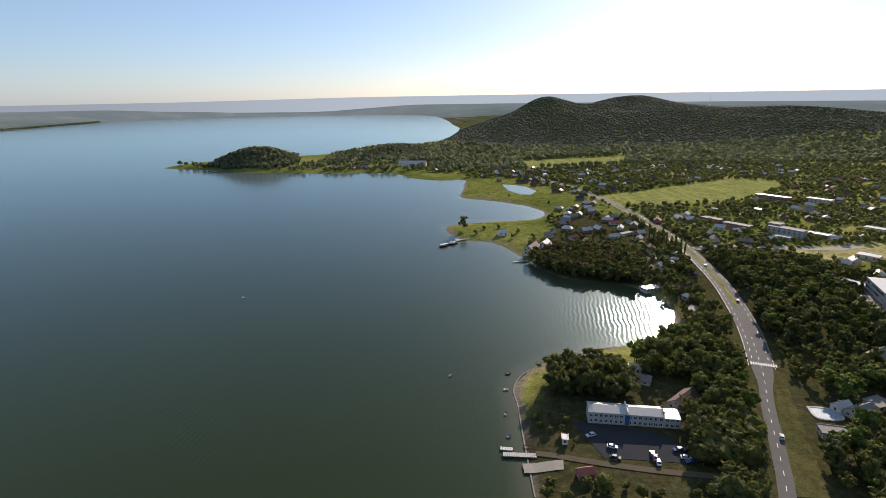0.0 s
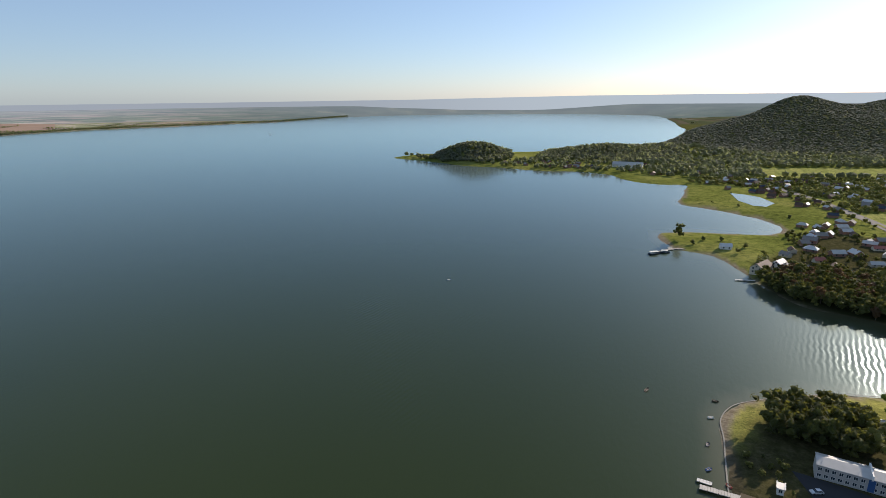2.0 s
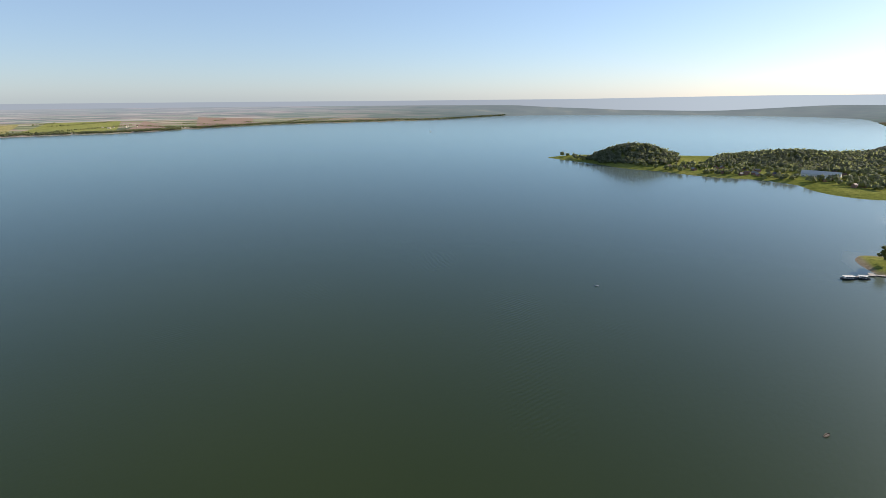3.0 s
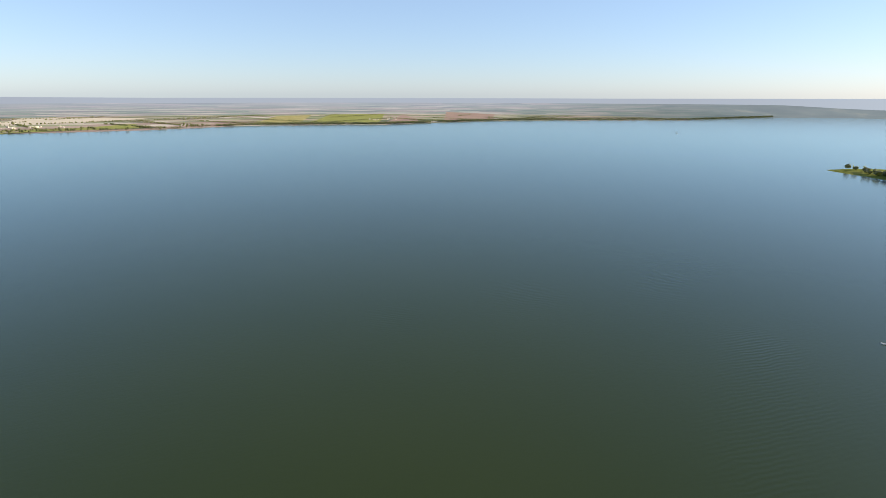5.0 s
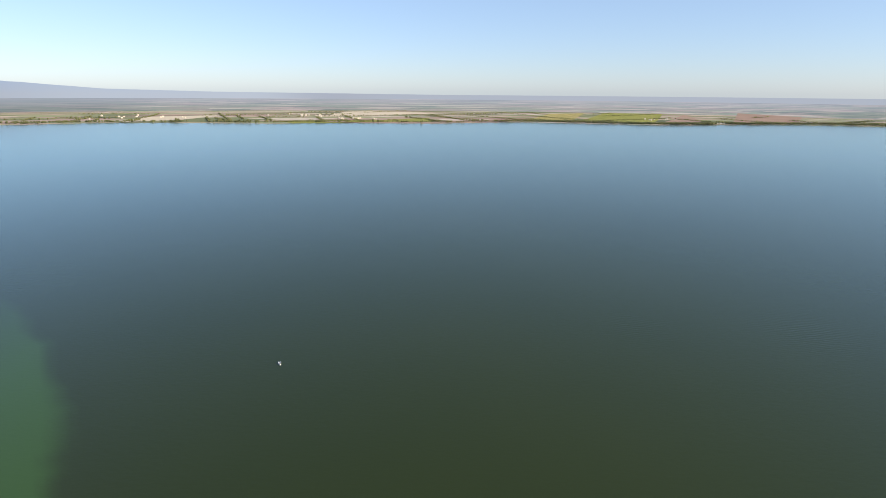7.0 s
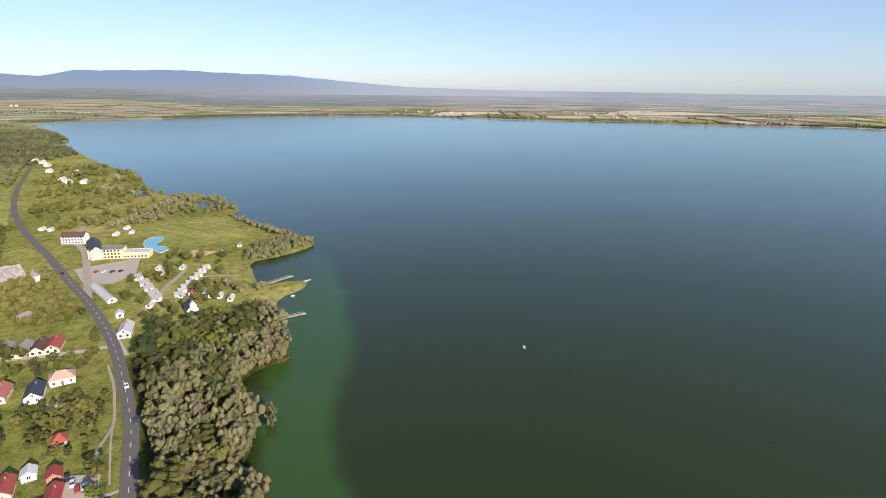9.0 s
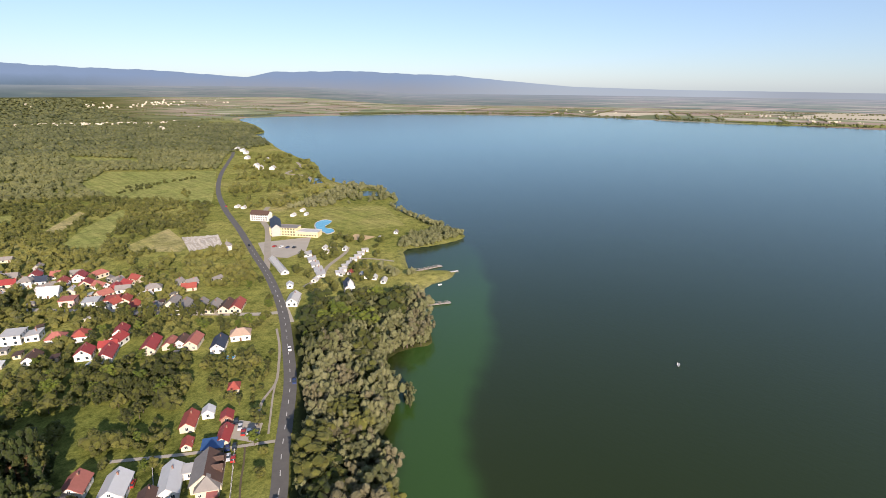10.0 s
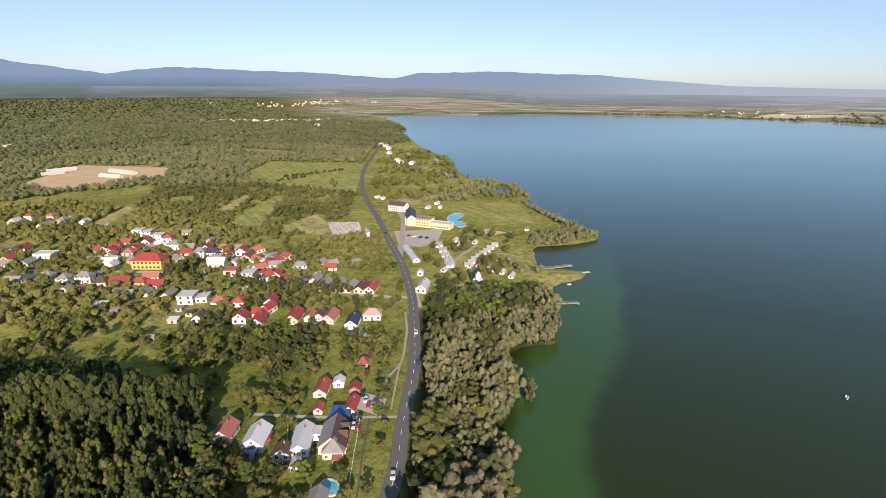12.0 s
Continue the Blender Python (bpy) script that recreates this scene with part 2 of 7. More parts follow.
BLOOM = curve_through([(-330, -300), (-347, -278), (-293, -217), (-248, -178), (-213, -150), (-177, -128), (-158, -115), (-141, -101), (-127, -83), (-95, -40), (-60, -50), (-100, -100), (-190, -185), (-235, -225), (-270, -270), (-330, -300)])


def inside_and_far(x, y, poly):
    """Distance to a closed line, positive outside it."""
    x, y = np.asarray(x, float), np.asarray(y, float)
    a, b = np.asarray(poly, float), np.roll(poly, -1, 0)
    if x.size <= 300:
        px, py, e = x.ravel()[:, None], y.ravel()[:, None], b - a
        u = np.clip(((px - a[:, 0]) * e[:, 0] + (py - a[:, 1]) * e[:, 1]) / ((e**2).sum(1) + 1e-9), 0, 1)
        near = np.sqrt(((px - a[:, 0] - u * e[:, 0]) ** 2 + (py - a[:, 1] - u * e[:, 1]) ** 2).min(1))
        slope = np.where(e[:, 1] == 0, 1e-9, e[:, 1])
        hits = ((a[:, 1] > py) != (b[:, 1] > py)) & (px < e[:, 0] * (py - a[:, 1]) / slope + a[:, 0])
        return (np.where(hits.sum(1) % 2 == 1, -1, 1) * near).reshape(x.shape)
    best = np.full(x.shape, 1e12)
    inside = np.zeros(x.shape, bool)
    for (ax, ay), (bx, by) in zip(a, b):
        ex, ey = bx - ax, by - ay
        u = np.clip(((x - ax) * ex + (y - ay) * ey) / (ex * ex + ey * ey + 1e-9), 0, 1)
        best = np.minimum(best, (x - ax - u * ex) ** 2 + (y - ay - u * ey) ** 2)
        if ay != by:
            cross = (ay > y) != (by > y)
            inside ^= cross & (x < ex * (y - ay) / (by - ay) + ax)
    return np.where(inside, -1, 1) * np.sqrt(best)


def smooth(v):
    v = np.clip(v, 0, 1)
    return v * v * (3 - 2 * v)


def wobble(x, y, s, seed=0.0):
    """Cheap rolling relief between -1 and 1."""
    return (np.sin(x / s + 1.7 * np.sin(y / s * 0.7 + seed)) + np.sin(y / s * 1.13 + 1.3 * np.sin(x / s * 0.6 + 2 + seed)) + 0.5 * np.sin((x + y) / s * 2.3 + seed)) / 2.5


# x, y, height, reach along, reach across, turn in degrees
HILLS = [(379, 2065, 66, 100, 200, 0), (720, 2150, 53, 170, 240, 0), (880, 2080, 32, 260, 260, -25), (1120, 1750, 61, 330, 300, -45), (1400, 1300, 34, 450, 330, -50), (540, 2020, 64, 330, 260, 0), (220, 1930, 30, 135, 230, 0), (560, 1700, 48, 420, 230, 0), (1800, 900, 60, 600, 400, -50), (-395, 1165, 30, 80, 52, 20), (-125, 1290, 21, 115, 60, 15), (20, 1400, 14, 120, 80, 0)]
POND = np.array([(94, 850), (112, 842), (128, 828), (139, 784), (126, 760), (116, 772), (104, 806)], float)


def height(x, y, away=None):
    x, y = np.asarray(x, float), np.asarray(y, float)
    away = inside_and_far(x, y, LAKE) if away is None else away
    away = away + 1.2 * wobble(x, y, 9.0) + 0.6 * wobble(x, y, 3.1, 4)
    r = np.hypot(x, y)
    az = np.degrees(np.arctan2(-x, y))
    land = 2.9 * (1 - np.exp(-np.maximum(away, 0) / 12)) + 0.002 * np.clip(away, 0, 700)
    for hx, hy, top, ra, rc, turn in HILLS:
        c, s = math.cos(radians(turn)), math.sin(radians(turn))
        u, v = (x - hx) * c + (y - hy) * s, -(x - hx) * s + (y - hy) * c
        land = land + top * np.exp(-(u / ra) ** 2 - (v / rc) ** 2) * smooth(away / 60) * (1 + 0.05 * wobble(x, y, 60))
    east = smooth((az - 135) / 15) + smooth((-az - 140) / 20)
    land = land + (78 + 38 * east) * smooth((r - 2300 - 500 * (1 - east)) / 2300) ** 1.3 * smooth(away / 420)
    return np.where(away > 0, land, np.maximum(-5, away * 0.16))


def mesh_object(name, verts, faces, material, parent=None, shade=False):
    me = bpy.data.meshes.new(name)
    me.from_pydata(verts, [], faces)
    if material:
        me.materials.append(material)
    if shade:
        me.polygons.foreach_set("use_smooth", [True] * len(me.polygons))
    ob = new(name, me)
    ob.parent = parent
    return ob


def polar_sheet(name, radii, angles, z_of, material):
    """A sheet in rings round the origin, fine near and coarse far away."""
    R, A = np.meshgrid(radii, np.radians(angles), indexing="ij")
    X, Y = -np.sin(A) * R, np.cos(A) * R
    Z = z_of(X.ravel(), Y.ravel())
    n, k = len(radii), len(angles)
    i = (np.arange(n - 1)[:, None] * k + np.arange(k - 1)[None]).ravel()
    ob = mesh_object(name, np.column_stack([X.ravel(), Y.ravel(), Z]), np.column_stack([i, i + k, i + k + 1, i + 1]), material, shade=True)
    return ob, X.ravel(), Y.ravel()


def mask(ob, name, values):
    a = ob.data.attributes.new(name, "FLOAT", "POINT")
    a.data.foreach_set("value", np.asarray(values, np.float32))


# woods: outlines on the plan, each with trees per hectare, tree kind and mean height
FOREST_SHORE = np.array([(-147, -238), (-140, -226), (-125, -197), (-112, -175), (-99, -155), (-88, -138), (-70, -112), (-40, -70), (-62, -62), (-99, -95), (-114, -113), (-128, -130), (-140, -139), (-152, -160), (-170, -175), (-196, -172), (-212, -196), (-220, -210), (-226, -220), (-205, -232)], float)
FOREST_SOUTH = np.array([(68, -246), (42, -228), (18, -211), (-8, -197), (-26, -190), (-24, -180), (-14, -157), (-6, -140), (5, -110), (60, -110), (110, -180)], float)
FOREST_POINT = np.array([(124, 390), (99, 399), (84, 420), (76, 446), (92, 462), (122, 474), (160, 450), (158, 400), (150, 378), (137, 386)], float)
WOODS = [FOREST_SHORE, FOREST_SOUTH, FOREST_POINT]

angles = np.concatenate([np.arange(-60, 196, 0.4), np.arange(196, 301, 3.5)])
radii = np.concatenate([[0.2, 6, 13], 20 * np.exp(np.linspace(0, math.log(3560 / 20), 215))])
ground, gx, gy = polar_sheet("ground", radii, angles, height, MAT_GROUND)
tagged(ground, "grassy lakeside land with meadows and distant farm fields", "ground", kind="structure")
shore_away = inside_and_far(gx, gy, LAKE)
gr = np.hypot(gx, gy)
gaz = np.degrees(np.arctan2(-gx, gy))
forest_side = smooth((gaz - 157) / 12) + smooth((-gaz - 140) / 20)
mask(ground, "plain", np.clip(smooth((gr - 2000) / 500) * (1 - forest_side) * np.clip(smooth((gaz + 2) / 6) + smooth((gr - 2700) / 300), 0, 1), 0, 1))
# outlines also cover the grove's shadow, so that shade sits in the ground colour
SHADED_YARDS = [np.array([(118, 150), (136, 182), (150, 206), (166, 230), (190, 262), (230, 250), (262, 205), (235, 120), (180, 90), (130, 110)], float), np.array([(176, 290), (190, 326), (212, 420), (222, 470), (300, 470), (330, 360), (320, 300), (230, 246), (190, 260)], float), np.array([(33, 214), (46, 226), (50, 250), (90, 254), (122, 262), (134, 200), (122, 168), (100, 150), (34, 152), (30, 186)], float), np.array([(150, 262), (140, 290), (156, 330), (160, 370), (150, 395), (170, 440), (212, 470), (225, 600), (160, 640), (110, 540), (84, 500), (78, 470), (168, 430), (182, 330)], float)]
shaded_yard_mask = np.max([0.9 * smooth(0.5 - (inside_and_far(gx, gy, w) + 4 * wobble(gx, gy, 7)) / 12) for w in SHADED_YARDS], axis=0)
BAY_ROAD = curve_through([(119, 156), (131, 181), (145, 212), (160, 242), (180, 289), (194, 332), (206, 377), (215, 426), (221, 468), (225, 520), (225, 583)], 3)
verge = np.full(len(gx), 1e9)
for q in BAY_ROAD:
    verge = np.minimum(verge, np.hypot(gx - q[0], gy - q[1]))
shaded_yard_mask = np.maximum(shaded_yard_mask, 0.85 * smooth((24 - verge + 4 * wobble(gx, gy, 8)) / 6))
mask(ground, "yard", shaded_yard_mask)
# lush grass; past 330 m it gives way to paler grass, imitating haze
mask(ground, "lush", 0.95 * smooth((gy - 330) / 60) * smooth((420 - gx) / 80) * (gy < 1700) + 0.75 * smooth((-90 - gy) / 40) * (0.35 + 0.65 * smooth((330 - gr) / 80)) * smooth((1100 - gr) / 200))
mask(ground, "sand", smooth((5.0 - shore_away + 3 * wobble(gx, gy, 14)) / 3) * (gr < 900) * np.where(gy < -60, 0.2, 1.0))
# last term darkens far fields toward the sun, backlight put into the colour
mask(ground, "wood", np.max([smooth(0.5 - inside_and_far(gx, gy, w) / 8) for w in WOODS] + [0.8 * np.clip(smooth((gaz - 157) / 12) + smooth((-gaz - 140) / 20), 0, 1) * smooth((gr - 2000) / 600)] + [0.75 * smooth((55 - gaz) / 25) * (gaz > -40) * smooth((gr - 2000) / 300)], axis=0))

lake, lx, ly = polar_sheet("lake", np.concatenate([[0.2, 5, 10], 15 * np.exp(np.linspace(0, math.log(4600 / 15), 150))]), np.concatenate([np.arange(-60, 196, 0.8), np.arange(196, 301, 5)]), lambda x, y: 0 * x, MAT_WATER)
tagged(lake, "broad calm green-brown lake reflecting blue sky", "lake", kind="structure")
mask(lake, "bloom", smooth(0.5 - (inside_and_far(lx, ly, BLOOM) + 4 * wobble(lx, ly, 11)) / 10) * (0.3 + 0.7 * smooth((ly + 290) / 110)))
mask(lake, "shallow", 0.7 * smooth(1 + inside_and_far(lx, ly, LAKE) / 12) * (np.hypot(lx, ly) < 900) * (ly > -40))
RIPPLES = [(116, 326, 30), (-94, 187, 26), (-164, 281, 30), (-268, 323, 40), (-106, 302, 22), (-306, 235, 45), (-181, 308, 30), (-134, 249, 45), (-285, 354, 35), (-114, 207, 30), (-174, 301, 26), (-314, 136, 30)]
mask(lake, "ripple", np.clip(sum((0.9 if x > 0 else 0.26) * np.exp(-(((lx - x) ** 2 + (ly - y) ** 2) / (r * (1 if x > 0 else 0.62)) ** 2)) for x, y, r in RIPPLES), 0, 1))

# ---- hazy mountains and plain beyond: azimuth and height above the horizon, in degrees ----
SKYLINE = [(-60, 0.1), (-30, 0.05), (-5, 0.05), (8, 0.0), (25, -0.25), (45, -0.34), (90, -0.36), (112, -0.2), (121, 0.0), (128, 0.55), (133, 1.0), (138, 1.12), (143, 1.34), (148, 1.2), (151, 1.15), (153.2, 0.62), (157, 0.85), (161, 1.12), (167, 1.25), (173.3, 1.5), (176, 1.3), (179.2, 0.83), (183, 1.35), (186.4, 1.8), (192, 1.7), (198, 1.4), (220, 1.2), (250, 0.6), (300, 0.1)]


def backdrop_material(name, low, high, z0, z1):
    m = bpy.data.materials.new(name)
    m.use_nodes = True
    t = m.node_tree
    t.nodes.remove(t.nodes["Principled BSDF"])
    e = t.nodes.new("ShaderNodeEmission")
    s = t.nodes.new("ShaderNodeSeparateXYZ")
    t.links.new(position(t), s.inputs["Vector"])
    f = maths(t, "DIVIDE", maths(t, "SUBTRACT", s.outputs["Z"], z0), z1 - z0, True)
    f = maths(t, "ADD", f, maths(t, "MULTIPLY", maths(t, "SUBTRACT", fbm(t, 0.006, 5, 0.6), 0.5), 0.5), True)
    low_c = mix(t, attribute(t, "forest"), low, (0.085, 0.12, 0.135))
    # self-glowing ring: haze and sunward glare are painted into the emission colour
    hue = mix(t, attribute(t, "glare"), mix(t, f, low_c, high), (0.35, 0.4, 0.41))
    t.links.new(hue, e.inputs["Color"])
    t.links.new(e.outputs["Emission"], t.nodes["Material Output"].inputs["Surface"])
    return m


az = np.arange(-60, 300.1, 0.4)
top = np.interp(az, [a for a, _ in SKYLINE], [e for _, e in SKYLINE])
top = top + 0.022 * np.maximum(top, 0.1) * (np.sin(az * 2.1) + np.sin(az * 5.3 + 1) * 0.6 + np.sin(az * 11.7) * 0.3)
verts, faces = [], []
for k, a in enumerate(az):
    crest = 138 + 4860 * math.tan(radians(top[k]))
    for dist, z in ((4640, 20.0), (4720, 0.55 * crest + 0.45 * 60), (4860, crest)):
        verts.append((-math.sin(radians(a)) * dist, math.cos(radians(a)) * dist, z))
for k in range(len(az) - 1):
    for j in (0, 1):
        faces.append((k * 3 + j, k * 3 + 3 + j, k * 3 + 4 + j, k * 3 + 1 + j))
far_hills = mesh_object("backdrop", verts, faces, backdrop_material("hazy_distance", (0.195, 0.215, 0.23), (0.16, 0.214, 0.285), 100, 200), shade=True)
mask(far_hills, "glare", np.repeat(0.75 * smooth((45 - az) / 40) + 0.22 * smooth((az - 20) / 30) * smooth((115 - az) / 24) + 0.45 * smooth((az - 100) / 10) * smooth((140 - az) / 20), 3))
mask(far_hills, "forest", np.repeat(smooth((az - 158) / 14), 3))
tagged(far_hills, "hazy blue mountain range beyond the plain", "mountains", kind="structure")


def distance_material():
    """The plain far off, self-glowing and pale with painted haze: strips of field on one side, woods towards the
    mountains.
    """
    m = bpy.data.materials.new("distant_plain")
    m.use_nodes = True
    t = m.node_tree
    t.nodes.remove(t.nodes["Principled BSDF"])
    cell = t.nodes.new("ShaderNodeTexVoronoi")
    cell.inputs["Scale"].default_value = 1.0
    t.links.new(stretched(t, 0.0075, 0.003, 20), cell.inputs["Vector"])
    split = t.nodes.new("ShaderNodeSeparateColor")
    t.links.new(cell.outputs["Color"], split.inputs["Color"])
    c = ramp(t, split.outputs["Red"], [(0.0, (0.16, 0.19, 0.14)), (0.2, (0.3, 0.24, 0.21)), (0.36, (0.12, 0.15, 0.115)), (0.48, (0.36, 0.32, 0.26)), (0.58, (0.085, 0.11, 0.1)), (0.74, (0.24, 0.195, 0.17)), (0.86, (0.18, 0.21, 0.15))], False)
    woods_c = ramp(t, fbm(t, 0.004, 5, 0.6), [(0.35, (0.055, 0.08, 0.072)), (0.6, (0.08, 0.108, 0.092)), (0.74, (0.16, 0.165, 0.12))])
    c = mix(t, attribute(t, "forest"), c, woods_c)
    # haze painted in: the colour shifts to pale blue-grey with distance
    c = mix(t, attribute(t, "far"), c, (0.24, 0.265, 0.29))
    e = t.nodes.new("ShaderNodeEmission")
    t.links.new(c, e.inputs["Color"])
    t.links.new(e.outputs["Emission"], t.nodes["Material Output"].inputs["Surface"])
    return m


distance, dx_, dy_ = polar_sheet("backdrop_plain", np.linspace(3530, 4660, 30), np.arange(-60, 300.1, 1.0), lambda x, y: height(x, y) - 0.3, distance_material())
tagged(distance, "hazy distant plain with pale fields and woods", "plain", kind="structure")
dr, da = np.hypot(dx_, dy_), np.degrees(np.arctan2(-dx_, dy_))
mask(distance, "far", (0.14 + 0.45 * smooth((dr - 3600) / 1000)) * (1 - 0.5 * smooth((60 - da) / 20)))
# last term: darker, bluer plain on the sun side, its backlit tone painted in
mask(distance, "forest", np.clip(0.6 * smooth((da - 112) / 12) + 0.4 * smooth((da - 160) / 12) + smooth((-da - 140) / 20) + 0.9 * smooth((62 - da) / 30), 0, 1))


# ---- roads ----
ROAD_SOUTH = curve_through([(178, 285), (160, 242), (145, 212), (131, 181), (119, 156), (88, 98), (40, 20), (-10, -50), (-45, -90), (-67, -114), (-77, -127), (-87, -143), (-100, -162), (-116, -186), (-134, -219), (-156, -263),
                            (-179, -321), (-198, -380), (-224, -459), (-254, -556), (-296, -666), (-355, -788), (-427, -918), (-487, -1028), (-560, -1200), (-650, -1420)], 6)
ROAD_WEST = curve_through([(150, 222), (162, 246), (180, 289), (194, 332), (206, 377), (215, 426), (221, 468), (225, 520), (225, 583), (222, 656), (213, 722), (190, 830), (150, 960)], 6)
LANE_VILLAGE = curve_through([(-157, -258), (-143, -266), (-124, -285), (-108, -301), (-85, -330), (-60, -355), (-30, -385), (20, -420), (70, -450)], 4)
LANE_LOWER = curve_through([(-90, -152), (-78, -159), (-63, -168), (-39, -185)], 4)
TRACK_VERGE = curve_through([(-140, -241), (-131, -222), (-121, -205), (-111, -190), (-99, -180), (-91, -168), (-87, -160)], 4)
TRACK_BRANCH = curve_through([(-111, -190), (-104, -180), (-97, -169), (-90, -158)], 4)
TRACK_WORN = curve_through([(-80, -157), (-75, -148), (-70, -140), (-62, -125), (-50, -104)], 4)
LANE_PARK = curve_through([(-150, -243), (-158, -263), (-166, -285)], 4)
LANE_HOTEL = curve_through([(-186, -338), (-200, -362), (-214, -388), (-232, -420), (-247, -450), (-262, -490), (-292, -530)], 4)
LANE_CAMP = curve_through([(-186, -287), (-205, -296), (-222, -312), (-250, -330), (-262, -342)], 4)
LANE_CAMP_SHORE = curve_through([(-243, -315), (-256, -306), (-268, -290)], 4)
LANE_NORTH = curve_through([(-420, -640), (-440, -690), (-430, -730), (-480, -770), (-510, -830)], 4)
LANE_SETTLEMENT = curve_through([(228, 470), (262, 478), (300, 470), (345, 462), (380, 470)], 4)
LANE_BAY = curve_through([(36, 186), (56, 178), (78, 172), (100, 168), (118, 165)], 4)
LANES = [LANE_VILLAGE, LANE_LOWER, TRACK_VERGE, TRACK_BRANCH, TRACK_WORN, LANE_PARK, LANE_HOTEL, LANE_CAMP, LANE_CAMP_SHORE, LANE_NORTH, LANE_SETTLEMENT, LANE_BAY]
MAT_GRAVEL = plain("gravel_lane", (0.36, 0.32, 0.26), 0.95, 0, 0.3, 0.25, spec=0.0)
MAT_EARTH = plain("bare_earth", (0.55, 0.4, 0.23), 0.95, 0, 0.35, 0.06, spec=0.0)
MAT_PAVED = plain("paved_yard", (0.42, 0.38, 0.32), 0.9, 0, 0.25, 0.15, spec=0.0)
MAT_TARMAC = plain("car_park_tarmac", (0.055, 0.056, 0.06), 0.85, 0, 0.25, 0.15, spec=0.0)
MAT_MEADOW = grassland("mown_meadow", (0.235, 0.25, 0.075), (0.31, 0.285, 0.11))
MAT_VERGE = grassland("rough_verge_grass", (0.07, 0.08, 0.03), (0.11, 0.1, 0.045))
MAT_TRODDEN = plain("trodden_earth", (0.13, 0.105, 0.072), 0.95, 0, 0.35, 0.25, spec=0.0)
MAT_CROP = grassland("green_field", (0.235, 0.26, 0.085), (0.3, 0.295, 0.11))
MAT_STUBBLE = grassland("dry_field", (0.3, 0.28, 0.11), (0.42, 0.36, 0.19))


MAT_STONE_EDGE = plain("pale_shore_stones", (0.3, 0.28, 0.24), 0.9, 0, 0.4, 0.8, spec=0.0)


def ground_at(x, y):
    return float(max(height(np.array([x]), np.array([y]))[0], 0.3))


def ribbon(name, line, left, right, lift, material, taper=0):
    """A strip along a line on the ground; left and right are metres off the line."""
    line = np.asarray(line)
    d = np.gradient(line, axis=0)
    n = np.column_stack([-d[:, 1], d[:, 0]]) / np.linalg.norm(d, axis=1)[:, None]
    cols = np.linspace(left, right, 4)
    w = np.ones(len(line))
    if taper:
        w[:taper] = 0.42 + 0.58 * smooth(np.arange(taper) / taper)
    P = np.stack([line + n * (c * w)[:, None] for c in cols], 1)
    z = np.maximum(height(line[:, 0], line[:, 1]), 0.6) + lift
    v = [(p[0], p[1], float(zz)) for row, zz in zip(P, z) for p in row]
    k = len(cols)
    f = [(i * k + j, (i + 1) * k + j, (i + 1) * k + j + 1, i * k + j + 1) for i in range(len(line) - 1) for j in range(k - 1)]
    return mesh_object(name, v, f, material, shade=True)


def dashes(line, off, dash, gap, wide, lift, road, start=0.0, stop=1e9):
    """White marks along a line; each is a piece of its road, as far as they can be told apart."""
    line = np.asarray(line)
    seg = np.hypot(*np.diff(line, axis=0).T)
    s = np.concatenate([[0], np.cumsum(seg)])
    made = None
    for a in np.arange(start, min(s[-1] - dash, stop), dash + gap):
        q = [np.array([np.interp(u, s, line[:, 0]), np.interp(u, s, line[:, 1])]) for u in (a, a + dash)]
        t = (q[1] - q[0]) / np.linalg.norm(q[1] - q[0])
        c = (q[0] + q[1]) / 2 + np.array([-t[1], t[0]]) * off
        if made is None:
            made = bpy.data.meshes.new("line_mark")
            made.from_pydata([(-dash / 2, -wide / 2, 0), (dash / 2, -wide / 2, 0), (dash / 2, wide / 2, 0), (-dash / 2, wide / 2, 0)], [], [(0, 1, 2, 3)])
            made.materials.append(MAT_LINE)
        o = new("line_mark", made)
        o.parent = road
        o.matrix_world = pose(c[0], c[1], max(ground_at(*c), 0.6) + lift, 0, 0, math.degrees(math.atan2(t[1], t[0])))


road_south = tagged(ribbon("road", ROAD_SOUTH, -2.9, 2.9, 0.3, MAT_ASPHALT), "grey asphalt two-lane lakeside road with white dashes", "road", kind="structure")
road_west = tagged(ribbon("road_west", ROAD_WEST, -6.4, 6.4, 0.36, MAT_ASPHALT, 11), "wide asphalt road with a grass median", "road", kind="structure")
dashes(ROAD_SOUTH, 0, 3.0, 6.0, 0.28, 0.42, road_south, 0, 800)
for off in (-4.0, 3.7):
    dashes(ROAD_WEST, off, 3.0, 6.0, 0.3, 0.45, road_west, 40, 420)
dashes(ROAD_WEST, -6.0, 1.5, 1.5, 0.3, 0.45, road_west, 30, 200)
dashes(ROAD_WEST, 6.0, 8.0, 1.0, 0.25, 0.45, road_west, 30, 420)
median = tagged(ribbon("median", ROAD_WEST[18:58], -1.3, 1.0, 0.52, MAT_MEADOW), "narrow grass median between two carriageways", "median", kind="structure")
for k in range(11):
    stripe = mesh_object("crossing_stripe", [(-1.6, -0.3, 0), (1.6, -0.3, 0), (1.6, 0.3, 0), (-1.6, 0.3, 0)], [(0, 1, 2, 3)], MAT_LINE, road_west)
    stripe.matrix_world = pose(160.5 + 1.15 * k * 0.93, 253.9 - 1.15 * k * 0.36, ground_at(165, 252) + 0.5, 0, 0, 68)
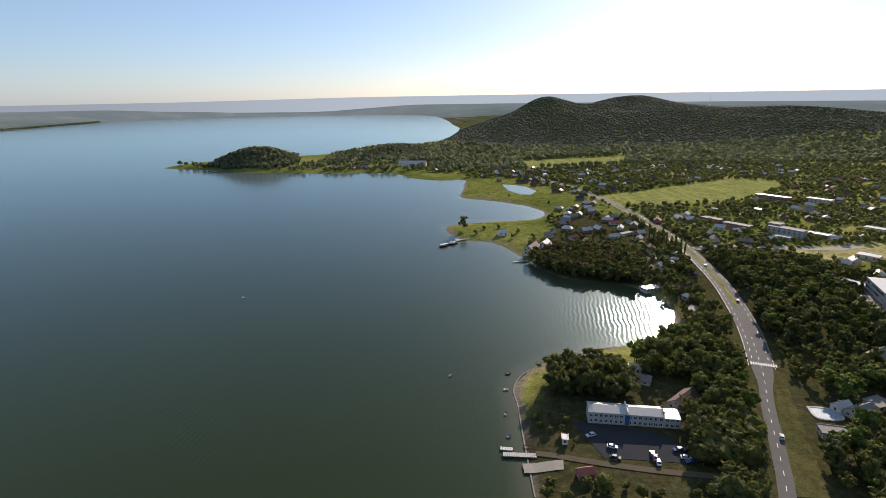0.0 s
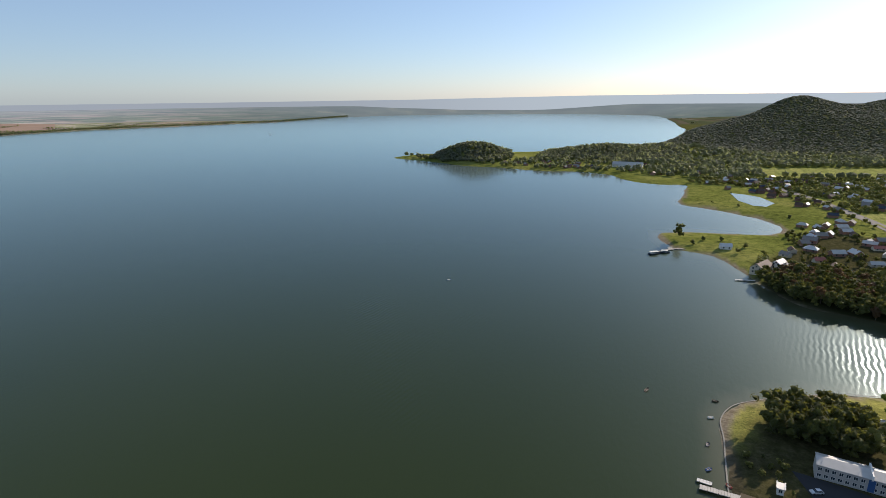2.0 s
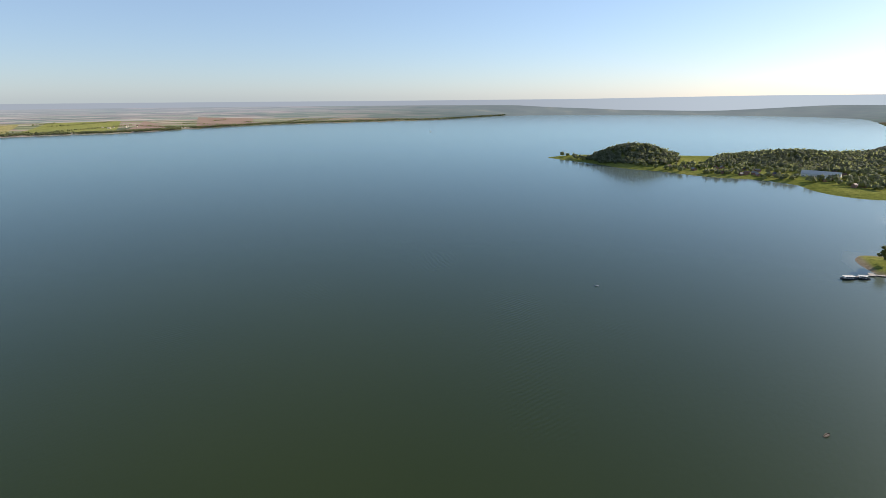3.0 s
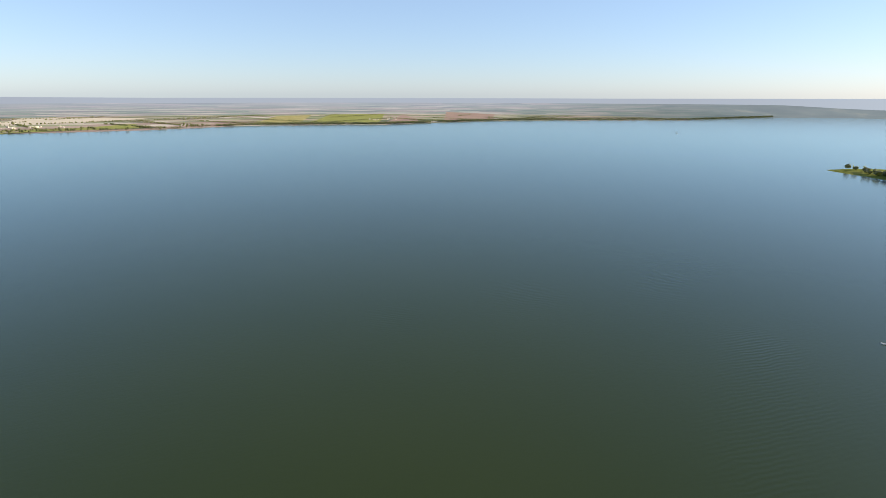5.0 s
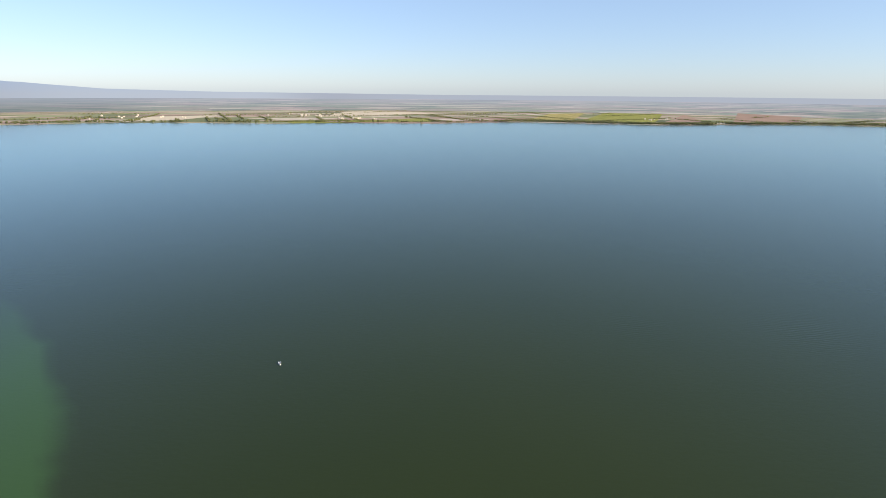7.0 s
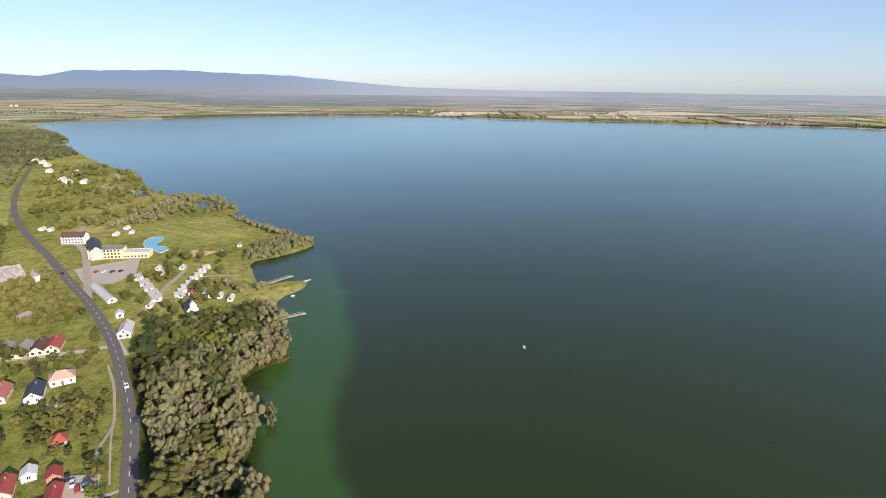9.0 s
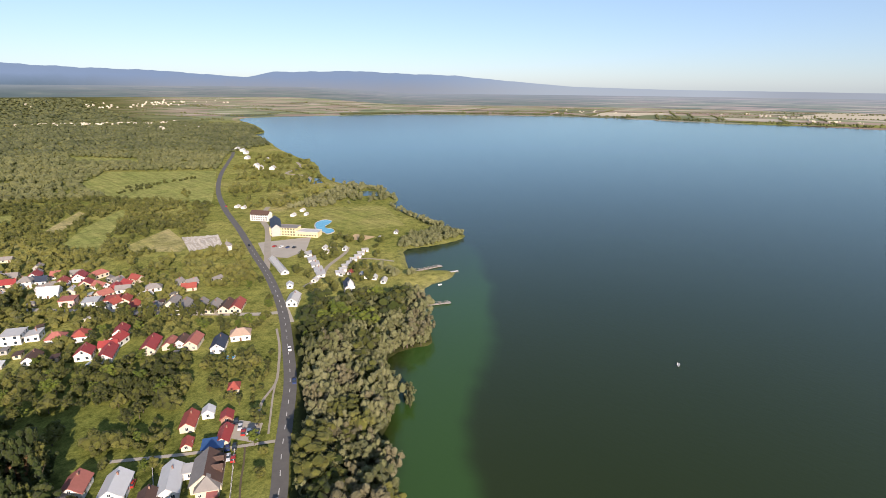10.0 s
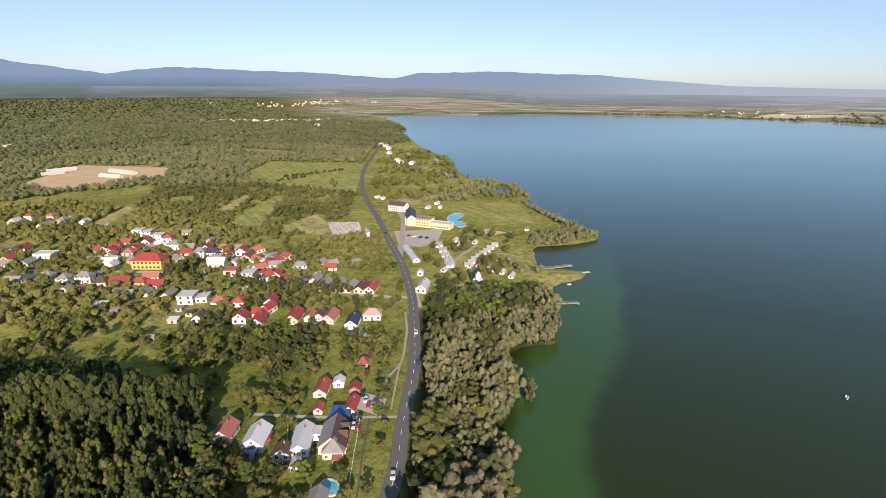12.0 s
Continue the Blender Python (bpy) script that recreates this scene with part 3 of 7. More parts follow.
for name, line, wide, mat, label in (("lane", LANE_VILLAGE, 2.2, MAT_PAVED, "narrow pale village lane"), ("lane", LANE_LOWER, 0.9, MAT_PAVED, "short paved lane between houses"),
                                     ("track", TRACK_VERGE, 0.6, MAT_GRAVEL, "pale gravel footpath beside the road"), ("track", TRACK_BRANCH, 0.4, MAT_GRAVEL, "narrow trodden branch of the footpath"), ("track", TRACK_WORN, 0.35, MAT_TRODDEN, "faint worn track in the grass verge"), ("lane", LANE_PARK, 2.0, MAT_PAVED, "paved lay-by beside the road"),
                                     ("lane", LANE_HOTEL, 2.6, MAT_GRAVEL, "pale gravel drive to the hotel"), ("lane", LANE_CAMP, 1.6, MAT_GRAVEL, "pale gravel camp lane"),
                                     ("lane", LANE_CAMP_SHORE, 1.2, MAT_GRAVEL, "pale gravel path to the piers"), ("lane", LANE_NORTH, 2.6, MAT_GRAVEL, "pale gravel track along the shore"),
                                     ("lane", LANE_SETTLEMENT, 5.0, MAT_PAVED, "paved access road with parking bays"), ("lane", LANE_BAY, 1.6, MAT_TRODDEN, "unpaved lane to the jetty")):
    tagged(ribbon(name, line, -wide, wide, 0.22, mat), label, name, kind="structure")


def patch(name, corners, material, label, lift=0.12, cell=14.0):
    """A field, yard or lawn laid on the ground inside an outline."""
    c = np.array(corners, float)
    lo, hi = c.min(0), c.max(0)
    cell = max(cell, (hi - lo).max() / 40)
    gx_, gy_ = np.meshgrid(np.arange(lo[0], hi[0] + cell, cell), np.arange(lo[1], hi[1] + cell, cell))
    bm = bmesh.new()
    rim = bm.faces.new([bm.verts.new((x, y, 0)) for x, y in c])
    for axis, vals in ((0, gx_[0]), (1, gy_[:, 0])):
        for v in vals:
            n = Vector((1, 0, 0)) if axis == 0 else Vector((0, 1, 0))
            bmesh.ops.bisect_plane(bm, geom=bm.verts[:] + bm.edges[:] + bm.faces[:], plane_co=n * v, plane_no=n)
    P = np.array([v.co[:2] for v in bm.verts])
    z = np.maximum(height(P[:, 0], P[:, 1]), 0.4) + lift
    for v, zz in zip(bm.verts, z):
        v.co.z = zz
    bmesh.ops.recalc_face_normals(bm, faces=bm.faces)
    if sum(f.normal.z for f in bm.faces) < 0:
        bmesh.ops.reverse_faces(bm, faces=bm.faces)
    me = bpy.data.meshes.new(name)
    bm.to_mesh(me)
    bm.free()
    me.materials.append(material)
    OPEN_GROUND.append(c)
    return tagged(new(name, me), label, "field" if "field" in name else name, kind="structure")


OPEN_GROUND = []
tagged(ribbon("shore_edging", curve_through(SHORE_BAY[4:14], 8), -0.28, 0.28, -0.25, MAT_STONE_EDGE), "pale stone edging along the bay shore", "edging", kind="structure")
for lagoon in ([(-432, -672), (-442, -660), (-436, -640), (-424, -622), (-410, -624), (-418, -650)], [(-424, -540), (-438, -527), (-434, -510), (-424, -497), (-407, -508), (-414, -526)]):
    patch("pond", lagoon, MAT_WATER, "narrow reedy lagoon behind the lake shore", 0.2)
patch("pond", [(94, 850), (112, 842), (128, 828), (139, 784), (126, 756), (112, 758), (98, 790)], MAT_WATER, "small pale pond in the wet meadow", 0.25)
patch("field", [(217, 738), (337, 800), (468, 875), (521, 840), (502, 786), (378, 684), (285, 672), (222, 676)], MAT_CROP, "bright green mown field beside the settlement")
patch("field", [(167, 1161), (417, 1222), (366, 1084), (172, 1040)], MAT_CROP, "long green field at the foot of the hill")
patch("field", [(-177, -822), (-239, -917), (-363, -822), (-257, -594), (-184, -705)], MAT_CROP, "large smooth green field beside the road")
patch("field", [(-243, -1165), (-323, -1050), (-300, -990), (-228, -1082)], MAT_CROP, "narrow pale green field among woods")
patch("field", [(96, -859), (36, -1028), (-85, -929), (-69, -837), (0, -798), (62, -789)], MAT_EARTH, "bare brown field round a farm")
patch("field", [(-134, -473), (-178, -506), (-171, -440), (-158, -425), (-129, -453)], MAT_STUBBLE, "dry mown field beside the cemetery")
patch("field", [(-175, -467), (-202, -454), (-191, -421), (-163, -419)], MAT_PAVED, "pale gravelled cemetery ground")
patch("field", [(-329, -488), (-392, -451), (-347, -365), (-303, -378), (-286, -401)], MAT_MEADOW, "broad green meadow behind the hotel pool")
patch("field", [(300, 470), (420, 480), (400, 425), (330, 420)], MAT_STUBBLE, "dry grass clearing beside the settlement")
patch("car_park", [(55, 205), (88, 196), (95, 186), (90, 176), (62, 180)], MAT_TARMAC, "dark tarmac car park before the long white building")
patch("car_park", [(-215, -406), (-258, -391), (-232, -358), (-211, -351), (-200, -367)], MAT_PAVED, "pale paved car park beside the hotel")
patch("car_park", [(-84, -156), (-92, -166), (-84, -178), (-76, -170)], MAT_PAVED, "small paved yard beside the lane")
patch("beach", [(-276, -364), (-292, -372), (-300, -352), (-284, -350)], MAT_EARTH, "sandy playing ground near the pool")
patch("field", [(14, -573), (-16, -642), (-23, -622), (5, -556)], MAT_STUBBLE, "narrow dry garden strip")
patch("field", [(-95, -573), (-138, -643), (-140, -622), (-100, -552)], MAT_STUBBLE, "narrow dry field strip among scrub")
patch("field", [(-91, -504), (-124, -562), (-173, -623), (-169, -598), (-112, -475)], MAT_CROP, "long narrow green field strip")
patch("field", [(-60, -669), (-87, -673), (-78, -629), (-57, -642)], MAT_CROP, "small green clearing among trees")
MAT_SOIL = plain("ploughed_soil", (0.32, 0.235, 0.18), 0.95, 0, 0.25, 0.01, 0.0, 0)
MAT_STRAW = plain("pale_stubble", (0.52, 0.46, 0.34), 0.95, 0, 0.2, 0.01, 0.0, 0)
for corners, mat, words in (([(-2919, -624), (-3480, -577), (-3500, -452), (-3361, -15), (-3185, -151), (-2969, -443)], MAT_STRAW, "wide pale stubble field"),
                            ([(-2380, -640), (-2509, -768), (-2667, -259), (-2913, -63), (-2553, -33), (-2480, -326)], MAT_CROP, "green shoreline pasture"),
                            ([(-2500, -42), (-2617, 59), (-2946, 454), (-2660, 380)], MAT_SOIL, "brown ploughed field by the far shore"),
                            ([(-2769, 427), (-3342, 648), (-3372, 865), (-2763, 651)], MAT_STUBBLE, "olive stubble field by the far shore"),
                            ([(-2720, 680), (-3400, 991), (-3320, 1321), (-2600, 1006)], MAT_CROP, "bright green field behind the shore belt"),
                            ([(-2600, 1040), (-3250, 1420), (-2800, 1315), (-2540, 1190)], MAT_SOIL, "brown ploughed field behind the belt"),
                            ([(-2620, 1380), (-3300, 1758), (-3000, 1950), (-2640, 1700)], MAT_SOIL, "broad pinkish ploughed field"),
                            ([(-2320, -1347), (-2742, -1439), (-2983, -1150), (-2498, -1185)], MAT_STRAW, "pale tan field near the lake end")):
    patch("field", corners, mat, words, 0.6, 120)


# ---- houses ----
def part(name, bm_or_data, material, parent, label=""):
    """One mesh object under a thing or a part."""
    if isinstance(bm_or_data, tuple):
        me = bpy.data.meshes.new(name)
        me.from_pydata(*[list(k) for k in (bm_or_data[0], [], bm_or_data[1])])
    elif isinstance(bm_or_data, bpy.types.Mesh):
        me = bm_or_data
    else:
        me = bpy.data.meshes.new(name)
        bm_or_data.to_mesh(me)
        bm_or_data.free()
    if material and not me.materials:
        me.materials.append(material)
    ob = new(name, me)
    ob.parent = parent
    if label:
        ob["label"] = label
    return ob


def box(x0, x1, y0, y1, z0, z1):
    v = [(x, y, z) for z in (z0, z1) for y in (y0, y1) for x in (x0, x1)]
    return v, [(0, 2, 3, 1), (4, 5, 7, 6), (0, 1, 5, 4), (2, 6, 7, 3), (0, 4, 6, 2), (1, 3, 7, 5)]


def join(*pieces):
    v, f = [], []
    for pv, pf in pieces:
        f += [tuple(i + len(v) for i in q) for q in pf]
        v += pv
    return v, f


RED = plain("red_tile_roof", (0.32, 0.075, 0.055), 0.75, 0, 0.3, 0.8)
DARKRED = plain("dark_red_sheet_roof", (0.3, 0.05, 0.045), 0.55, 0, 0.25, 0.8)
ROSE = plain("weathered_pink_roof", (0.36, 0.13, 0.1), 0.8, 0, 0.3, 0.8)
BROWN = plain("brown_roof", (0.1, 0.06, 0.045), 0.75, 0, 0.3, 0.8)
GREY = plain("grey_fibre_roof", (0.24, 0.22, 0.2), 0.85, 0, 0.3, 0.6)
METAL = plain("light_metal_roof", (0.55, 0.55, 0.54), 0.45, 0.0, 0.16, 0.5)
PALE = plain("pale_flat_roof", (0.5, 0.48, 0.445), 0.42, 0, 0.25, 0.4)
NAVY = plain("dark_slate_roof", (0.04, 0.05, 0.075), 0.6, 0, 0.3, 0.8)
PEACH = plain("peach_tile_roof", (0.42, 0.3, 0.22), 0.8, 0, 0.25, 0.8)
WHITE = plain("white_render", (0.74, 0.72, 0.67), 0.85, 0, 0.22, 0.5)
CREAM = plain("cream_render", (0.58, 0.51, 0.39), 0.85, 0, 0.15, 0.5)
PINK = plain("pink_render", (0.66, 0.45, 0.4), 0.85, 0, 0.15, 0.5)
YELLOW = plain("yellow_render", (0.7, 0.6, 0.33), 0.85, 0, 0.12, 0.4)
ORANGE = plain("orange_yellow_render", (0.62, 0.37, 0.1), 0.85, 0, 0.12, 0.4)
BRICK = plain("red_brown_masonry", (0.3, 0.17, 0.12), 0.9, 0, 0.25, 0.7)
ROSEWALL = plain("faded_red_boards", (0.4, 0.14, 0.12), 0.85, 0, 0.25, 0.7)
GREYWALL = plain("grey_concrete", (0.42, 0.4, 0.37), 0.9, 0, 0.2, 0.5)
MAT_FRAME = plain("window_frame_paint", (0.6, 0.58, 0.54), 0.6, 0, 0.1, relief=0)
MAT_DOOR = plain("brown_door", (0.16, 0.09, 0.05), 0.6, 0, 0.2)
MAT_GLASS, _t, _b = nodes("dark_glazing", 0.08, 0, 0.6)
_b.inputs["Base Color"].default_value = (0.03, 0.04, 0.05, 1)

WINDOW_FRAME = bpy.data.meshes.new("window")
WINDOW_FRAME.from_pydata(*[(a, [], b) for a, b in [join(box(-0.62, 0.62, -0.06, 0.02, -0.72, -0.6), box(-0.62, 0.62, -0.06, 0.02, 0.6, 0.7), box(-0.62, -0.52, -0.06, 0.02, -0.6, 0.6), box(0.52, 0.62, -0.06, 0.02, -0.6, 0.6), box(-0.05, 0.05, -0.05, 0.02, -0.6, 0.6))]][0])
WINDOW_FRAME.materials.append(MAT_FRAME)
WINDOW_PANE = bpy.data.meshes.new("pane")
WINDOW_PANE.from_pydata([(-0.52, -0.02, -0.6), (0.52, -0.02, -0.6), (0.52, -0.02, 0.6), (-0.52, -0.02, 0.6)], [], [(0, 1, 2, 3)])
WINDOW_PANE.materials.append(MAT_GLASS)
FAR_WINDOW = bpy.data.meshes.new("window")
FAR_WINDOW.from_pydata([(-0.62, -0.04, -0.7), (0.62, -0.04, -0.7), (0.62, -0.04, 0.7), (-0.62, -0.04, 0.7), (-0.62, 0.02, -0.7), (0.62, 0.02, -0.7), (0.62, 0.02, 0.7), (-0.62, 0.02, 0.7)], [], [(0, 1, 2, 3), (0, 4, 5, 1), (3, 2, 6, 7), (0, 3, 7, 4), (1, 5, 6, 2)])
FAR_WINDOW.materials.append(MAT_GLASS)
DOOR_MESH = bpy.data.meshes.new("door")
DOOR_MESH.from_pydata(*[(a, [], b) for a, b in [box(-0.5, 0.5, -0.07, 0.02, 0, 2.05)]][0])
DOOR_MESH.materials.append(MAT_DOOR)
OCCUPIED = []
ROOF_WORDS = {RED: "red-tiled", DARKRED: "dark red", ROSE: "weathered pink", BROWN: "brown", GREY: "grey fibre-cement", METAL: "light metal", PALE: "pale", NAVY: "dark slate", PEACH: "peach-tiled"}
WALL_WORDS = {WHITE: "white", CREAM: "cream", PINK: "pink", BRICK: "red-brown masonry", GREYWALL: "grey", ROSEWALL: "faded red", YELLOW: "yellow", ORANGE: "orange-yellow"}


def window(parent, x, y, z, turn, near=True, wide=1.0, tall=1.0):
    w = part("window", WINDOW_FRAME if near else FAR_WINDOW, None, parent)
    w.matrix_basis = pose(x, y, z, 0, 0, turn) @ Matrix.Diagonal((wide, 1, tall, 1))
    if near:
        part("pane", WINDOW_PANE, None, w)


def roof_pieces(kind, L, W, h):
    o, t = 0.45, 0.22
    a, b = L / 2 + o, W / 2 + o
    rise = {"gable": 0.36, "hip": 0.33, "shed": 0.14, "flat": 0}[kind] * W
    e = h - rise / (W / 2) * o if kind in ("gable", "hip") else h
    if kind == "flat":
        return join(box(-a + 0.2, a - 0.2, -b + 0.2, b - 0.2, h, h + 0.3), box(-a + 0.1, a - 0.1, -b + 0.1, -b + 0.4, h + 0.3, h + 0.55), box(-a + 0.1, a - 0.1, b - 0.4, b - 0.1, h + 0.3, h + 0.55))
    if kind == "shed":
        v = [(-a, -b, h - 0.05), (a, -b, h - 0.05), (a, b, h + rise), (-a, b, h + rise)]
    elif kind == "gable":
        v = [(-a, -b, e), (a, -b, e), (a, b, e), (-a, b, e), (-a, 0, h + rise), (a, 0, h + rise)]
    else:
        k = max(L / 2 - W * 0.42, 0.2)
        v = [(-a, -b, e), (a, -b, e), (a, b, e), (-a, b, e), (-k, 0, h + rise), (k, 0, h + rise)]
    n = len(v)
    faces = [(0, 1, 2, 3)] if kind == "shed" else ([(0, 1, 5, 4), (2, 3, 4, 5)] if kind == "gable" else [(0, 1, 5, 4), (2, 3, 4, 5), (1, 2, 5), (3, 0, 4)])
    out = list(faces) + [tuple(i + n for i in q[::-1]) for q in faces]
    edges = {}
    for q in faces:
        for i, j in zip(q, q[1:] + q[:1]):
            edges[(i, j)] = 1
    out += [(j, i, i + n, j + n) for (i, j) in edges if (j, i) not in edges]
    return [(x, y, z + t) for x, y, z in v] + v, out


def house(x, y, turn, L, W, h, kind, roof, wall, label="", category="house"):
    """A house at its middle: long side along turn; walls, roof, windows, a door and a chimney."""
    far, near = math.hypot(x, y) > 520, math.hypot(x, y) < 280
    hut = L * W < 34
    if math.hypot(x, y) > 220:
        L, W, h = L * 0.95, W * 0.95, h * 0.86
    base = ground_at(x, y)
    thing = new("cabin" if hut else "house")
    thing.matrix_world = pose(x, y, base, 0, 0, turn)
    OCCUPIED.append((x, y, 0.5 * math.hypot(L, W) + 1.2))
    a, b = L / 2, W / 2
    rise = {"gable": 0.36, "hip": 0.0, "shed": 0.14, "flat": 0}[kind] * W
    v, f = box(-a, a, -b, b, -1.2, h)
    if kind == "gable":
        v = v + [(-a, 0, h + rise), (a, 0, h + rise)]
        f = f + [(4, 8, 6), (5, 7, 9)]
    elif kind == "shed":
        v = v[:6] + [(-a, b, h + rise - 0.04), (a, b, h + rise - 0.04)]
    part("wall", (v, f), wall, thing)
    part("roof", roof_pieces(kind, L, W, h), roof, thing)
    storeys = max(1, int(h / 2.3)) if math.hypot(x, y) < 620 or h > 5 else 0
    count = max(1, int(L / (4.2 if far else 3.2)))
    for s in range(storeys):
        z = 1.55 + s * 2.8
        for side in (-1, 1):
            for k in range(count):
                u = -a + L * (k + 0.5) / count
                if s == 0 and side == -1 and k == count // 2 and not far:
                    d = part("door", DOOR_MESH, None, thing)
                    d.matrix_basis = pose(u, side * b, 0.05, 0, 0, 0)
                    continue
                window(thing, u, side * b, z, 0 if side < 0 else 180, near)
        if not far:
            for end in (-1, 1):
                for u in ((-W / 4, W / 4) if W > 6 else (0,)):
                    window(thing, end * a, u, z, 90 if end > 0 else -90, near)
    if kind == "gable" and not far and not hut and h + rise > 5:
        for end in (-1, 1):
            window(thing, end * a, 0, h + rise * 0.35, 90 if end > 0 else -90, near, 0.8, 0.8)
    if not hut and kind != "flat" and math.hypot(x, y) < 700:
        cz = h + rise if kind == "gable" else h + 0.33 * W
        part("chimney", join(box(-a * 0.4 - 0.24, -a * 0.4 + 0.24, 0.3, 0.78, h, cz + 0.6), box(-a * 0.4 - 0.3, -a * 0.4 + 0.3, 0.24, 0.84, cz + 0.6, cz + 0.72)), BRICK, thing)
    size = "small" if hut else ("long" if L > 18 else ("two-storey" if h > 4.9 else "single-storey"))
    words = "%s %s %s with %s %s roof" % (size, WALL_WORDS[wall], "cabin" if hut else "house", ROOF_WORDS[roof], {"flat": "flat", "gable": "gabled", "hip": "hipped", "shed": "lean-to"}[kind])
    return tagged(thing, label or words, "cabin" if hut else category, group="cabins" if hut else "houses")


# lower cluster by the lane
house(-53, -155, 62, 14.7, 6.6, 2.6, "gable", METAL, WHITE)
house(-45, -152, 61, 5.5, 6.2, 2.5, "gable", BROWN, WHITE)
house(-39, -164, 58, 11.5, 7.6, 3.2, "gable", METAL, WHITE)
house(-30, -174, 57, 9.3, 7.0, 3.0, "gable", ROSE, WHITE)
house(-26, -171, 30, 4.6, 4.0, 2.5, "gable", GREY, WHITE)
house(-18, -156, 64, 6.9, 3.2, 2.1, "gable", METAL, GREYWALL)
house(-95, -197, 149, 4.4, 5.7, 2.5, "hip", RED, CREAM)
house(-71, -185, 57, 10.1, 5.3, 2.5, "gable", RED, CREAM)
house(-79, -186, 60, 4.6, 4.4, 2.5, "gable", METAL, WHITE)
house(-83, -178, 60, 5.1, 4.4, 2.3, "gable", DARKRED, BRICK)
house(-77, -167, 54, 9.7, 4.4, 2.3, "gable", DARKRED, CREAM)
house(-65, -172, 60, 5.1, 3.5, 1.9, "gable", RED, CREAM)
house(-60, -156, 60, 5.1, 4.8, 2.6, "flat", PALE, WHITE)
house(-47, -144, 60, 4.6, 2.6, 1.9, "gable", PALE, WHITE)
house(-37, -162, 60, 6.4, 3.5, 2.0, "shed", BROWN, CREAM)
house(-48, -124, 60, 6.4, 5.3, 2.3, "gable", GREY, WHITE)
# street near the junction
house(-121, -244, 150, 10.3, 7.7, 4.0, "hip", PEACH, WHITE)
house(-108, -241, 56, 13.5, 6.9, 3.6, "gable", NAVY, WHITE)
house(-100, -253, 51, 12.5, 6.9, 3.6, "gable", ROSE, CREAM)
house(-96, -258, 52, 8.9, 6.0, 3.1, "gable", BROWN, WHITE)
house(-91, -260, 54, 9.2, 6.0, 2.7, "gable", ROSE, CREAM)
house(-83, -264, 57, 15.0, 7.3, 3.6, "gable", DARKRED, CREAM)
house(-73, -282, 42, 9.2, 6.9, 4.0, "gable", DARKRED, WHITE)
house(-65, -270, 62, 14.3, 6.9, 3.1, "gable", DARKRED, WHITE)
house(-138, -283, 51, 15.0, 6.9, 3.2, "gable", RED, CREAM)
house(-133, -287, 50, 15.0, 6.5, 3.1, "gable", BROWN, CREAM)
house(-127, -292, 46, 15.0, 6.5, 2.9, "gable", GREY, CREAM)
house(-122, -299, 50, 15.0, 6.5, 2.9, "gable", GREY, CREAM)
house(-114, -303, 51, 15.0, 6.9, 4.0, "gable", GREY, WHITE)
house(-113, -316, 53, 12.6, 6.0, 3.1, "gable", GREY, CREAM)
# street further on
house(-100, -313, 52, 12.5, 6.9, 3.1, "gable", GREY, CREAM)
house(-92, -325, 46, 13.1, 6.9, 2.9, "gable", RED, CREAM)
house(-86, -336, 33, 8.0, 6.9, 4.5, "gable", RED, WHITE)
house(-105, -340, 18, 6.6, 6.0, 2.7, "gable", PALE, CREAM)
house(-135, -344, 6, 7.4, 6.0, 2.5, "gable", GREY, GREYWALL)
house(-150, -339, 20, 7.7, 4.3, 2.3, "gable", GREY, GREYWALL)
house(-128, -350, 30, 8.6, 5.2, 2.5, "gable", GREY, GREYWALL)
house(-101, -383, 20, 6.9, 5.2, 2.5, "gable", GREY, GREYWALL)
house(-167, -268, 49, 15.0, 6.9, 3.6, "gable", PALE, WHITE)
house(-179, -293, 60, 5.2, 4.3, 2.7, "gable", METAL, WHITE)
# village, near street
house(-36, -322, 62, 11.2, 9.5, 5.9, "flat", PALE, WHITE)
house(-51, -305, 152, 8.6, 7.7, 4.5, "hip", ROSE, WHITE)
house(-61, -301, 62, 8.6, 7.7, 4.0, "hip", RED, WHITE)
house(-77, -290, 62, 9.5, 6.9, 4.5, "gable", DARKRED, WHITE)
house(-68, -279, 152, 8.6, 6.0, 3.1, "gable", DARKRED, CREAM)
house(-57, -277, 62, 8.6, 7.7, 4.0, "gable", DARKRED, WHITE)
house(-38, -290, 62, 9.5, 6.9, 2.7, "gable", BROWN, WHITE)
house(-44, -319, 62, 8.6, 6.9, 3.6, "shed", PALE, WHITE)
house(-27, -337, 62, 12.0, 6.0, 2.7, "gable", GREY, CREAM)
house(-22, -357, 152, 10.3, 7.7, 3.6, "gable", DARKRED, WHITE)
house(-13, -369, 152, 9.5, 7.7, 3.1, "hip", RED, CREAM)
house(-3, -376, 152, 12.9, 8.6, 3.1, "gable", DARKRED, CREAM)
# village, near street continued
house(8, -381, 152, 8.6, 7.7, 3.6, "hip", BROWN, CREAM)
house(17, -393, 152, 10.3, 7.7, 5.4, "hip", GREY, WHITE)
house(28, -396, 62, 8.6, 7.7, 5.4, "hip", GREY, WHITE)
house(38, -410, 152, 7.7, 7.7, 4.5, "hip", GREY, CREAM)
house(49, -413, 152, 13.8, 6.9, 2.7, "gable", NAVY, GREYWALL)
house(57, -415, 152, 10.3, 6.0, 2.7, "gable", GREY, GREYWALL)
house(27, -379, 62, 6.9, 5.2, 2.7, "gable", GREY, CREAM)
house(20, -373, 152, 7.7, 6.0, 2.7, "gable", BROWN, BRICK)
house(9, -339, 152, 7.7, 5.2, 2.3, "shed", METAL, GREYWALL)
